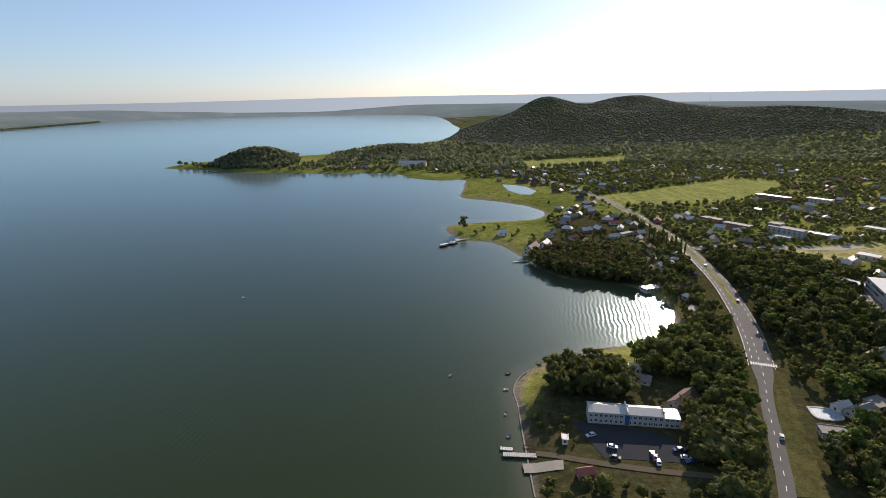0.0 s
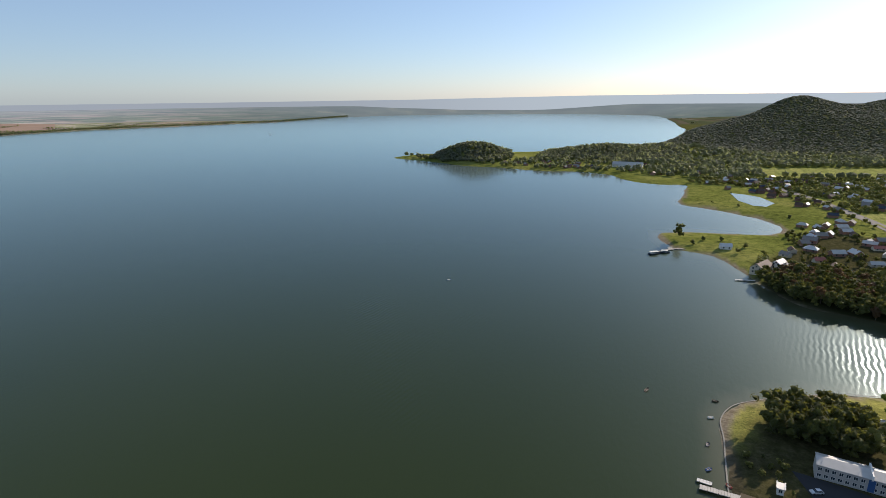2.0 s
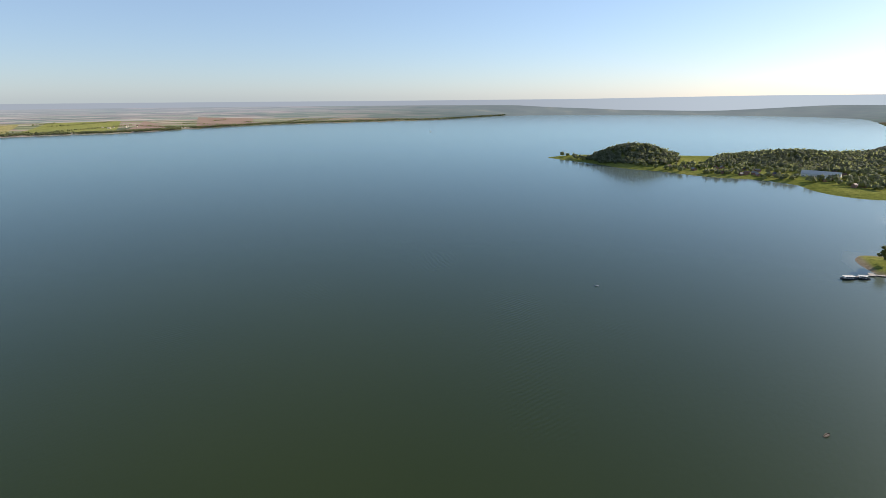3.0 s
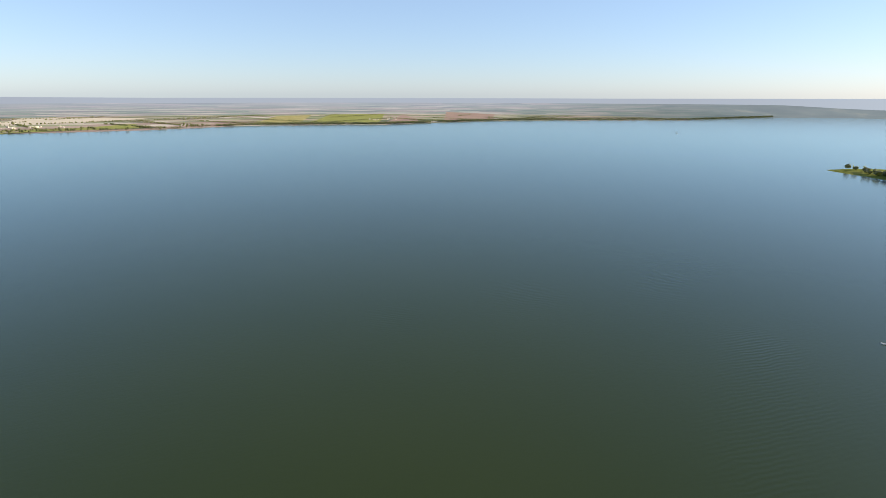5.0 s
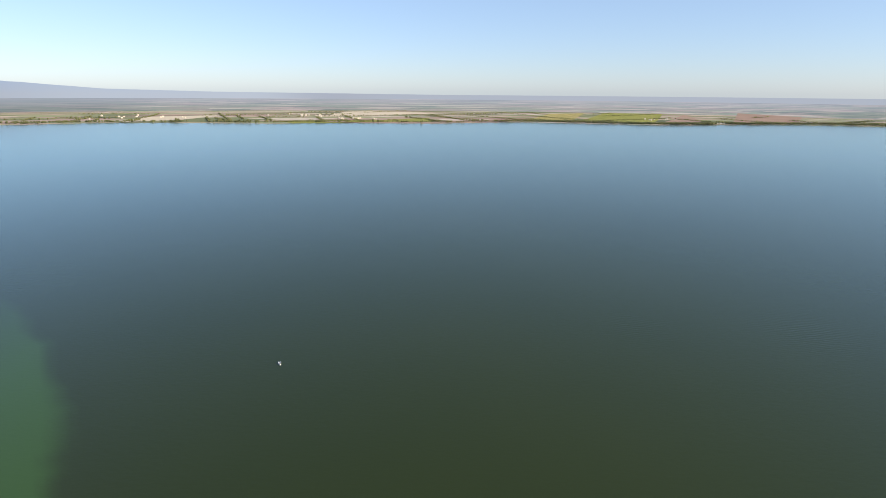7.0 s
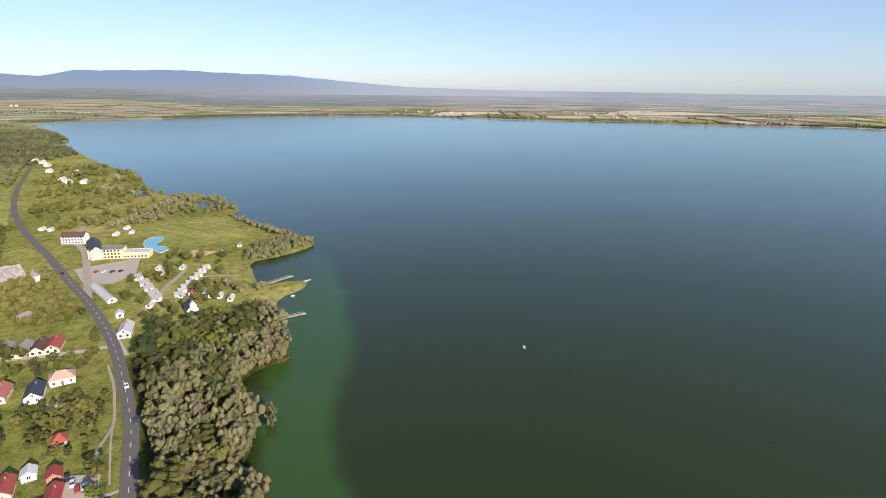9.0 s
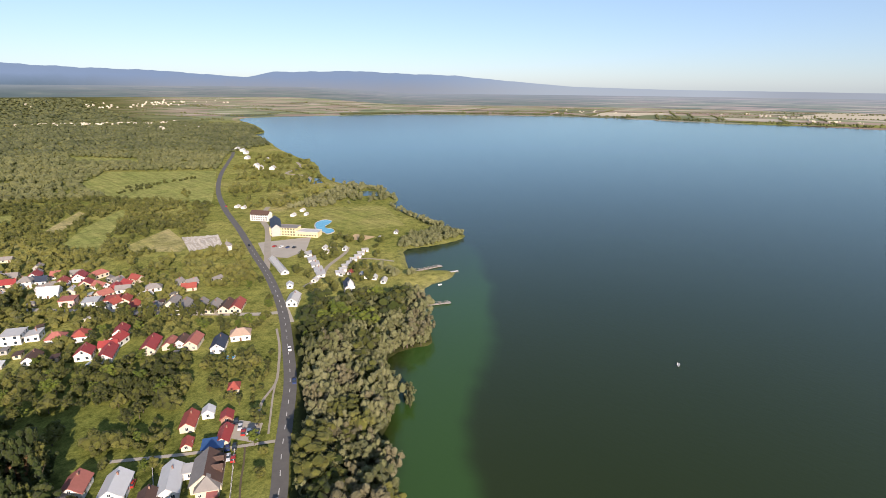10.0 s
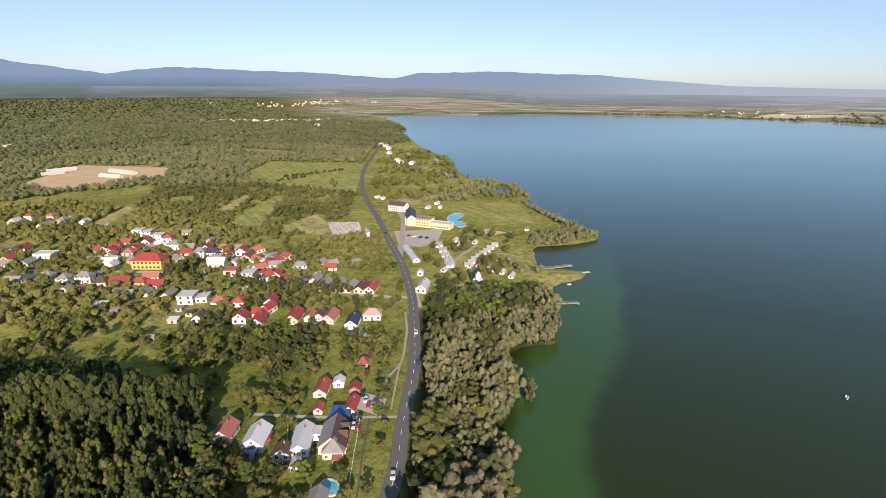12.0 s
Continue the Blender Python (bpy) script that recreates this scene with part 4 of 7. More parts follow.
house(-5, -351, 152, 8.6, 5.2, 2.7, "gable", GREY, CREAM)
house(-15, -347, 62, 8.6, 6.0, 2.7, "gable", GREY, CREAM)
house(-25, -294, 152, 5.2, 4.3, 2.2, "shed", METAL, GREYWALL)
house(-13, -277, 152, 3.4, 2.6, 2.0, "gable", GREY, GREYWALL)
house(-39, -264, 152, 5.2, 3.4, 2.2, "gable", GREY, GREYWALL)
# village, far street
house(-93, -339, 62, 9.5, 6.9, 3.1, "gable", RED, CREAM)
house(-87, -341, 62, 9.5, 7.7, 5.4, "flat", RED, PINK)
house(-77, -346, 62, 10.3, 8.6, 5.4, "flat", PALE, WHITE)
house(-68, -359, 62, 9.5, 8.6, 5.0, "flat", ROSE, PINK)
house(-63, -383, 152, 12.0, 8.6, 4.5, "gable", METAL, WHITE)
house(-63, -414, 152, 10.3, 7.7, 3.6, "gable", NAVY, WHITE)
house(-56, -414, 152, 8.6, 7.7, 5.4, "hip", GREY, WHITE)
house(-51, -439, 152, 10.3, 6.9, 2.7, "gable", GREY, CREAM)
house(-42, -446, 152, 9.5, 7.7, 5.4, "hip", GREY, WHITE)
house(-40, -470, 62, 8.6, 7.7, 5.4, "hip", RED, WHITE)
house(-33, -481, 152, 8.6, 7.7, 5.4, "flat", PALE, WHITE)
house(-27, -499, 62, 10.3, 7.7, 5.4, "flat", PALE, WHITE)
house(-20, -504, 152, 8.6, 7.7, 6.3, "flat", PALE, WHITE)
# village, outer houses
house(-11, -445, 62, 10.3, 8.6, 3.6, "hip", ROSE, CREAM)
house(-10, -478, 152, 7.7, 6.9, 3.1, "gable", RED, CREAM)
house(-56, -487, 152, 7.7, 5.2, 2.7, "gable", GREY, CREAM)
house(-85, -416, 152, 7.7, 6.0, 2.7, "gable", GREY, CREAM)
house(-74, -380, 62, 8.6, 6.0, 2.7, "gable", PALE, CREAM)
house(-69, -451, 62, 7.7, 5.2, 2.7, "gable", GREY, GREYWALL)
house(2, -548, 152, 6.9, 6.0, 2.7, "hip", GREY, CREAM)
house(20, -575, 62, 10.3, 6.9, 3.1, "gable", PALE, WHITE)
house(31, -592, 62, 8.6, 6.9, 4.5, "hip", GREY, CREAM)
house(37, -585, 62, 9.5, 7.7, 5.4, "hip", GREY, CREAM)
house(47, -609, 62, 10.3, 7.7, 5.4, "hip", ROSE, WHITE)
house(52, -580, 62, 13.8, 6.0, 2.7, "gable", GREY, CREAM)
house(-101, -379, 62, 7.7, 5.2, 2.5, "gable", GREY, GREYWALL)
house(-98, -389, 62, 6.0, 4.3, 2.3, "gable", GREY, GREYWALL)
# village, east end
house(65, -620, 62, 8.6, 6.9, 5.4, "hip", RED, WHITE)
house(75, -605, 62, 10.3, 8.6, 3.6, "gable", PALE, WHITE)
house(67, -501, 62, 12.0, 6.9, 4.5, "flat", GREY, WHITE)
house(59, -498, 62, 10.3, 7.7, 3.6, "gable", DARKRED, WHITE)
house(43, -469, 152, 15.0, 8.6, 4.5, "flat", PALE, WHITE)
house(53, -454, 62, 11.2, 6.9, 3.1, "gable", GREY, CREAM)
house(65, -470, 62, 11.2, 7.7, 3.6, "gable", RED, CREAM)
house(66, -459, 152, 10.3, 6.9, 2.7, "gable", GREY, CREAM)
# halls and huts of the holiday camp
house(-226, -346, 62, 10.0, 5.9, 1.9, "shed", PALE, WHITE)
house(-221, -332, 62, 10.0, 5.9, 1.9, "shed", PALE, WHITE)
house(-216, -320, 62, 10.0, 5.9, 1.9, "shed", PALE, WHITE)
house(-211, -308, 62, 10.0, 5.9, 1.9, "shed", PALE, WHITE)
house(-207, -299, 62, 10.0, 5.9, 1.9, "shed", PALE, WHITE)
house(-266, -324, 150, 5.2, 4.0, 1.9, "shed", PALE, WHITE)
house(-258, -319, 150, 5.2, 4.0, 1.9, "shed", PALE, WHITE)
house(-251, -314, 150, 5.2, 4.0, 1.9, "shed", PALE, WHITE)
house(-244, -310, 150, 5.2, 4.0, 1.9, "shed", PALE, WHITE)
house(-237, -305, 150, 5.2, 4.0, 1.9, "shed", PALE, WHITE)
house(-230, -301, 150, 5.2, 4.0, 1.9, "shed", PALE, WHITE)
house(-224, -296, 150, 5.2, 4.0, 1.9, "shed", PALE, WHITE)
house(-218, -292, 150, 5.2, 4.0, 1.9, "shed", PALE, WHITE)
# single huts of the camp
house(-254, -352, 40, 5.5, 3.6, 1.9, "gable", PALE, WHITE)
house(-246, -352, 40, 5.5, 3.6, 1.9, "gable", PALE, WHITE)
house(-256, -338, 40, 5.5, 3.6, 1.9, "gable", PALE, WHITE)
house(-240, -341, 40, 5.5, 3.6, 1.9, "gable", PALE, WHITE)
house(-224, -287, 40, 5.5, 3.6, 1.9, "gable", RED, WHITE)
house(-227, -278, 40, 5.5, 3.6, 1.9, "gable", PALE, WHITE)
house(-228, -273, 40, 5.5, 3.6, 1.9, "gable", PALE, WHITE)
house(-230, -267, 40, 5.5, 3.6, 1.9, "gable", PALE, WHITE)
house(-231, -258, 40, 8.0, 3.6, 1.9, "gable", PALE, WHITE)
house(-218, -289, 40, 5.5, 3.6, 1.9, "gable", PALE, WHITE)
house(-298, -344, 40, 5.5, 3.6, 1.9, "gable", PALE, WHITE)
house(-321, -349, 40, 5.5, 3.6, 1.9, "gable", GREY, WHITE)
house(-197, -291, 40, 5.5, 3.6, 1.9, "gable", PALE, WHITE)
house(-301, -468, 40, 5.5, 3.6, 1.9, "gable", PALE, WHITE)
house(-195, -336, 74, 39.9, 5.7, 1.9, "gable", PALE, WHITE)
house(-266, -550, 30, 6.0, 4.0, 1.9, "gable", PALE, WHITE)
house(-269, -541, 30, 6.0, 4.0, 1.9, "gable", PALE, WHITE)
house(-289, -473, 30, 6.0, 4.0, 1.9, "gable", PALE, WHITE)
house(-308, -486, 30, 6.0, 4.0, 1.9, "gable", PALE, WHITE)
# farm on the bare field
house(-21, -902, 122, 60.0, 8.0, 2.8, "gable", PALE, CREAM)
house(-5, -868, 128, 42.0, 7.0, 2.6, "gable", PALE, CREAM)
house(56, -966, 22, 40.0, 8.0, 2.8, "gable", PALE, CREAM)
house(65, -938, 20, 30.0, 6.0, 2.5, "gable", PALE, CREAM)
# bay side: huts round the hotel
house(109, 217, 41, 16.8, 8.0, 3.0, "gable", BROWN, GREYWALL)
house(96, 248, 0, 8.0, 6.0, 2.6, "flat", PALE, CREAM)
house(97, 237, 150, 9.0, 6.0, 2.6, "gable", GREY, CREAM)
house(49, 191, 80, 3.5, 2.2, 2.4, "flat", PALE, WHITE)
house(52, 170, 10, 6.0, 4.0, 2.4, "gable", ROSE, ROSEWALL)
house(160, 191, 165, 11.9, 6.8, 3.0, "flat", GREY, CREAM)
house(181, 205, 20, 11.9, 7.6, 3.4, "gable", GREY, CREAM)
house(194, 212, 20, 10.2, 7.6, 3.0, "flat", GREY, CREAM)
house(176, 210, 20, 8.0, 5.0, 3.0, "gable", PALE, WHITE)
house(227, 255, 30, 12.0, 9.0, 4.0, "gable", GREY, CREAM)
house(152, 371, 20, 14.0, 7.0, 2.5, "flat", PALE, GREYWALL)
house(163, 327, 40, 10.0, 6.0, 2.8, "flat", GREY, GREYWALL)
# spit and lakeside resort
house(61, 532, 10, 10.1, 6.5, 3.2, "gable", METAL, WHITE)
house(81, 470, 60, 20.0, 10.0, 5.5, "gable", BROWN, CREAM)
house(95, 483, 60, 13.0, 6.5, 5.5, "gable", METAL, WHITE)
house(114, 537, 95, 8.6, 5.8, 2.8, "gable", BROWN, CREAM)
house(106, 520, 130, 8.6, 5.8, 2.8, "gable", GREY, CREAM)
house(128, 509, 20, 8.6, 5.8, 2.8, "gable", ROSE, CREAM)
house(112, 485, 140, 8.6, 5.8, 2.8, "gable", GREY, CREAM)
house(136, 494, 80, 8.6, 5.8, 2.8, "gable", BROWN, CREAM)
house(142, 477, 140, 8.6, 5.8, 2.8, "gable", GREY, CREAM)
house(100, 482, 80, 8.6, 5.8, 2.8, "gable", GREY, CREAM)
# shore village
house(181, 620, 100, 7.2, 5.8, 2.6, "gable", BROWN, CREAM)
house(185, 593, 50, 8.6, 5.8, 2.6, "gable", PALE, CREAM)
house(186, 569, 10, 10.1, 5.8, 2.6, "gable", ROSE, CREAM)
house(186, 547, 65, 11.5, 5.8, 2.6, "gable", METAL, CREAM)
house(184, 523, 35, 15.8, 5.8, 2.6, "flat", GREY, CREAM)
house(190, 503, 60, 11.5, 5.8, 2.6, "gable", NAVY, CREAM)
house(204, 573, 110, 10.1, 5.8, 2.6, "gable", GREY, CREAM)
house(203, 506, 85, 7.2, 5.8, 2.6, "gable", BROWN, CREAM)
house(168, 512, 10, 10.1, 5.8, 2.6, "gable", PALE, CREAM)
house(190, 472, 85, 6.5, 5.8, 2.6, "gable", ROSE, CREAM)
house(181, 451, 95, 11.5, 5.8, 2.6, "gable", NAVY, CREAM)
house(176, 418, 45, 6.5, 5.8, 2.6, "gable", METAL, CREAM)
house(173, 403, 120, 7.2, 5.8, 2.6, "gable", GREY, CREAM)
house(155, 455, 75, 5.8, 5.8, 2.6, "gable", NAVY, CREAM)
# big blocks of the settlement
house(295, 574, 125, 22.1, 10.2, 4.9, "flat", GREY, BRICK)
house(307, 545, 125, 28.9, 10.2, 4.9, "flat", GREY, BRICK)
house(426, 683, 125, 42.5, 11.9, 8.4, "flat", PALE, BRICK)
house(338, 512, 125, 34.0, 11.9, 8.4, "flat", GREY, GREYWALL)
house(337, 528, 125, 11.9, 11.9, 9.8, "flat", GREY, GREYWALL)
house(366, 504, 125, 23.8, 10.2, 3.5, "flat", PALE, BRICK)
house(328, 500, 125, 17.0, 8.5, 2.8, "flat", PALE, CREAM)
house(473, 663, 125, 28.9, 11.9, 7.0, "flat", PALE, CREAM)
house(435, 524, 125, 18.7, 10.2, 3.5, "flat", PALE, CREAM)
house(359, 433, 125, 17.0, 11.9, 3.5, "flat", PALE, CREAM)
house(374, 626, 125, 17.0, 8.5, 2.8, "flat", PALE, CREAM)
house(327, 630, 125, 13.6, 7.6, 2.8, "flat", GREY, CREAM)
house(294, 366, 125, 18.7, 10.2, 4.2, "flat", PALE, GREYWALL)
# scattered houses of the settlement
house(265, 590, 90, 10.4, 7.2, 3.0, "gable", PALE, CREAM)
house(259, 495, 80, 10.4, 7.2, 3.0, "gable", NAVY, CREAM)
house(287, 541, 145, 10.4, 7.2, 3.0, "gable", PALE, CREAM)
house(412, 694, 40, 10.4, 7.2, 3.0, "gable", PALE, CREAM)
house(422, 629, 105, 10.4, 7.2, 3.0, "gable", PALE, CREAM)
house(429, 617, 130, 10.4, 7.2, 3.0, "gable", GREY, CREAM)
house(424, 595, 90, 10.4, 7.2, 3.0, "gable", GREY, CREAM)
house(396, 491, 40, 10.4, 7.2, 3.0, "gable", PALE, CREAM)
house(370, 489, 170, 10.4, 7.2, 3.0, "gable", PALE, CREAM)
house(505, 629, 105, 10.4, 7.2, 3.0, "gable", GREY, CREAM)
house(450, 645, 120, 10.4, 7.2, 3.0, "gable", PALE, CREAM)
house(338, 421, 70, 10.4, 7.2, 3.0, "gable", PALE, CREAM)
house(280, 605, 50, 10.4, 7.2, 3.0, "gable", PALE, CREAM)


# ---- trees ----
def ico(subdivisions):
    bm = bmesh.new()
    bmesh.ops.create_icosphere(bm, subdivisions=subdivisions, radius=1.0)
    v = np.array([q.co[:] for q in bm.verts])
    f = np.array([[q.index for q in p.verts] for p in bm.faces])
    bm.free()
    return v, f


ICO1, ICO2 = ico(1), ico(2)
rng = np.random.default_rng(7)


def lumps(centres, radii, base, rough, rnd):
    """Uneven clumps of leaves, as vertices and triangles."""
    V, F, n = [], [], 0
    for c, r in zip(centres, radii):
        v = base[0] * (1 + rough * rnd.uniform(-1, 1, (len(base[0]), 1)))
        V.append(v * r + c)
        F.append(base[1] + n)
        n += len(v)
    return np.vstack(V), np.vstack(F)


def sprays(v, f, count, size, rnd):
    """Small leafy sprays that stand off the clumps and break their outline."""
    pick = rnd.integers(0, len(f), count)
    p = v[f[pick]].mean(1)
    out = np.cross(v[f[pick, 1]] - v[f[pick, 0]], v[f[pick, 2]] - v[f[pick, 0]])
    out /= np.linalg.norm(out, axis=1)[:, None] + 1e-9
    step = rnd.normal(0, size, (count, 3, 3))
    step -= 0.7 * (step * out[:, None]).sum(2, keepdims=True) * out[:, None]
    q = p[:, None] + step + out[:, None] * size * rnd.uniform(0.2, 0.9, (count, 1, 1))
    return q.reshape(-1, 3), np.arange(count * 3).reshape(-1, 3)


def crown_mesh(name, kind, seed, fine=1.0):
    """A crown for a tree one metre tall."""
    rnd = np.random.default_rng(seed)
    c, r = [], []
    if kind == "round":
        for k in range(32 if fine == 1 else 12):
            a, z = k * 2.4 + rnd.uniform(0, 0.6), rnd.uniform(0.26, 0.95)
            d = 0.33 * math.sin(math.pi * min(1, (1.04 - z) / 0.8)) ** 0.7 * rnd.uniform(0.5, 1.2)
            c.append((d * math.cos(a), d * math.sin(a), z))
            r.append(np.array([1, 1, 0.85]) * rnd.uniform(0.06, 0.12) * (1 if fine == 1 else 1.25))
        c.append((0, 0, 0.6))
        r.append(np.array([0.2, 0.2, 0.26]))
    elif kind == "willow":
        for k in range(22 if fine == 1 else 9):
            a, z = k * 2.4 + rnd.uniform(0, 0.8), rnd.uniform(0.2, 0.9)
            d = 0.3 * math.sin(math.pi * min(1, (1.06 - z) / 0.9)) ** 0.8 * rnd.uniform(0.4, 1.2)
            c.append((d * math.cos(a), d * math.sin(a), z))
            r.append(np.array([0.78, 0.78, 1.2]) * rnd.uniform(0.07, 0.125) * (1 if fine == 1 else 1.35))
        c.append((0, 0, 0.5))
        r.append(np.array([0.14, 0.14, 0.32]))
    elif kind == "conifer":
        for k in range(8):
            z = 0.2 + 0.78 * k / 8
            a = k * 2.4
            d = 0.05 * (1 - z)
            c.append((d * math.cos(a), d * math.sin(a), z))
            r.append(np.array([1, 1, 0.75]) * (0.035 + 0.2 * (1 - z)))
    elif kind == "poplar":
        for k in range(8):
            z = 0.16 + 0.78 * k / 8
            a = k * 2.4
            c.append((0.03 * math.cos(a), 0.03 * math.sin(a), z))
            r.append(np.array([0.8, 0.8, 1.3]) * (0.1 - 0.045 * abs(z - 0.45)))
    else:
        for k in range(7):
            a, z = k * 2.4, rnd.uniform(0.25, 0.75)
            d = rnd.uniform(0.1, 0.32)
            c.append((d * math.cos(a), d * math.sin(a), z))
            r.append(np.array([1, 1, 0.9]) * rnd.uniform(0.2, 0.28))
    v, f = lumps(np.array(c), r, ICO1, 0.36, rnd)
    many = {"round": 620, "willow": 950, "poplar": 360, "conifer": 420}.get(kind, 320)
    size = {"round": 0.03, "willow": 0.023, "poplar": 0.028, "conifer": 0.026}.get(kind, 0.06)
    sv, sf = sprays(v, f, many if fine == 1 else int(many * 0.3), size if fine == 1 else size * 1.6, rnd)
    # the inner mass lies behind the leaves
    middle = np.repeat(np.array(c), len(ICO1[0]), axis=0)
    v = middle + (v - middle) * 0.92
    me = bpy.data.meshes.new(name)
    me.from_pydata(np.vstack([v, sv]), [], np.vstack([f, sf + len(v)]))
    return me


def trunk_mesh(seed):
    """A tapered trunk with four limbs, for a tree one metre tall."""
    rnd = np.random.default_rng(seed)
    runs = [((0, 0, -0.04), (rnd.uniform(-0.02, 0.02), rnd.uniform(-0.02, 0.02), 0.62), 0.026, 0.008)]
    for k in range(4):
        a = k * 1.57 + rnd.uniform(0, 0.8)
        z = 0.22 + 0.08 * k
        runs.append(((0, 0, z), (0.2 * math.cos(a), 0.2 * math.sin(a), z + 0.26), 0.012, 0.004))
    V, F = [], []
    for p, q, r0, r1 in runs:
        n = len(V)
        for e, rad in ((p, r0), (q, r1)):
            V += [(e[0] + rad * math.cos(k * math.pi / 3), e[1] + rad * math.sin(k * math.pi / 3), e[2]) for k in range(6)]
        F += [(n + k, n + (k + 1) % 6, n + 6 + (k + 1) % 6, n + 6 + k) for k in range(6)]
    return V, F


MAT_CONIFER = foliage("conifer_foliage", (0.014, 0.026, 0.008), (0.035, 0.052, 0.014), (0.085, 0.1, 0.024))
MAT_RUST = foliage("browning_foliage", (0.07, 0.045, 0.02), (0.14, 0.08, 0.035), (0.2, 0.12, 0.06))
MAT_LARCH = foliage("larch_foliage", (0.05, 0.065, 0.012), (0.1, 0.115, 0.02), (0.16, 0.165, 0.03))
MAT_DARK_OAK = foliage("forest_foliage", (0.015, 0.026, 0.007), (0.04, 0.053, 0.013), (0.092, 0.1, 0.025))
MAT_BRIGHT = foliage("sunlit_young_foliage", (0.06, 0.085, 0.012), (0.11, 0.14, 0.02), (0.17, 0.19, 0.03))
KINDS = {"round": ("broadleaf_tree", "deciduous_tree", MAT_OAK, "rounded dark green broadleaf tree"), "willow": ("willow_tree", "willow", MAT_WILLOW, "tall grey-green willow by the lake"),
         "conifer": ("conifer_tree", "conifer", MAT_CONIFER, "conical dark green conifer in woodland"), "poplar": ("poplar_tree", "poplar", MAT_OAK, "slender upright dark green poplar"),
         "bush": ("bush", "bush", MAT_OAK, "low spreading green garden bush"), "rust": ("browning_tree", "deciduous_tree", MAT_RUST, "broadleaf tree with browning autumn leaves"),
         "larch": ("larch_tree", "larch", MAT_LARCH, "conical yellow-green larch at the wood's edge"), "dark": ("forest_tree", "deciduous_tree", MAT_DARK_OAK, "tall dark green broadleaf tree in dense woodland"), "dry": ("thin_willow_tree", "willow", MAT_DRY_WILLOW, "thin half-bare grey-brown willow by the lake"), "bright": ("young_tree", "deciduous_tree", MAT_BRIGHT, "bright yellow-green young broadleaf tree")}
CROWNS = {}
for kind, (name, cat, mat, label) in KINDS.items():
    CROWNS[kind] = []
    for k in range(4 if kind in ("round", "willow", "conifer") else 2):
        me = crown_mesh("crown", {"rust": "round", "bright": "round", "larch": "conifer", "dry": "willow", "dark": "round"}.get(kind, kind), 31 * k + len(kind))
        me.materials.append(mat)
        tm = bpy.data.meshes.new("trunk")
        tm.from_pydata(*[(a, [], b) for a, b in [trunk_mesh(k + 5)]][0])
        tm.materials.append(MAT_BARK)
        CROWNS[kind].append((me, tm))


LIGHT_CROWNS = {kind: [crown_mesh("crown", {"rust": "round", "bright": "round", "larch": "conifer", "dry": "willow", "dark": "round"}.get(kind, kind), 57 * k + 3, 0.24) for k in range(3)] for kind in KINDS}
PLANTED = []


def tree(kind, x, y, z, tall, wide):
    PLANTED.append((kind, x, y, z, tall, wide))


def stand(kind, x, y, z, tall, wide):
    """One tree: a trunk with limbs and a crown."""
    name, cat, mat, label = KINDS[kind]
    me, tm = CROWNS[kind][int(rng.integers(len(CROWNS[kind])))]
    thing = new(name)
    thing.matrix_world = pose(x, y, z, 0, 0, rng.uniform(0, 360)) @ Matrix.Diagonal((tall * wide, tall * wide, tall, 1))
    part("trunk", tm, None, thing)
    part("crown", me, None, thing)
    return tagged(thing, label, cat.replace("_", " "), group=cat.replace("_", " ") + "s of the lakeside")


ROADS = [(ROAD_SOUTH, 5.0), (ROAD_WEST, 8.5)] + [(l, 2.8) for l in LANES]


def clear(P, margin=0.0, lake_gap=1.0):
    """Which of the places lie on free land: off the roads, the yards, the houses and the water."""
    ok = inside_and_far(P[:, 0], P[:, 1], LAKE) > lake_gap
    for line, gap in ROADS:
        near = np.full(len(P), 1e9)
        for q in line:
            near = np.minimum(near, (P[:, 0] - q[0]) ** 2 + (P[:, 1] - q[1]) ** 2)
        step = np.median(np.hypot(*np.diff(line, axis=0).T)) / 2
        ok &= near > (gap + margin) ** 2 + min(step, 12) ** 2 * 0.5
    for c in OPEN_GROUND:
        m = ok & (P[:, 0] > c[:, 0].min()) & (P[:, 0] < c[:, 0].max()) & (P[:, 1] > c[:, 1].min()) & (P[:, 1] < c[:, 1].max())
        if m.any():
            ok[m] &= inside_and_far(P[m, 0], P[m, 1], c) > 1.5
    for x, y, r in OCCUPIED:
        ok &= (P[:, 0] - x) ** 2 + (P[:, 1] - y) ** 2 > (r + margin) ** 2
    return ok


def spread(poly, spacing, gap_noise=-2.0, margin=0.0, lake_gap=1.0, jitter=0.42):
    """Places about evenly apart inside an outline; gap_noise leaves clearings."""
    poly = np.array(poly, float)
    lo, hi = poly.min(0), poly.max(0)
    X, Y = np.meshgrid(np.arange(lo[0], hi[0], spacing), np.arange(lo[1], hi[1], spacing * 0.87))
    X[1::2] += spacing / 2
    P = np.column_stack([X.ravel(), Y.ravel()]) + rng.uniform(-jitter, jitter, (X.size, 2)) * spacing
    P = P[inside_and_far(P[:, 0], P[:, 1], poly) < 0]
    P = P[wobble(P[:, 0], P[:, 1], 17, 3) + 0.5 * rng.uniform(-1, 1, len(P)) > gap_noise]
    return P[clear(P, margin, lake_gap)] if len(P) else P


def plant(poly, spacing, kinds, tall, gap_noise=-2.0, wide=(0.85, 1.25), margin=0.0, lake_gap=1.0):
    P = spread(poly, spacing, gap_noise, margin, lake_gap)
    Z = height(P[:, 0], P[:, 1]) if len(P) else []
    for (x, y), z in zip(P, Z):
        tree(kinds[int(rng.integers(len(kinds)))], x, y, z, rng.uniform(*tall), rng.uniform(*wide))


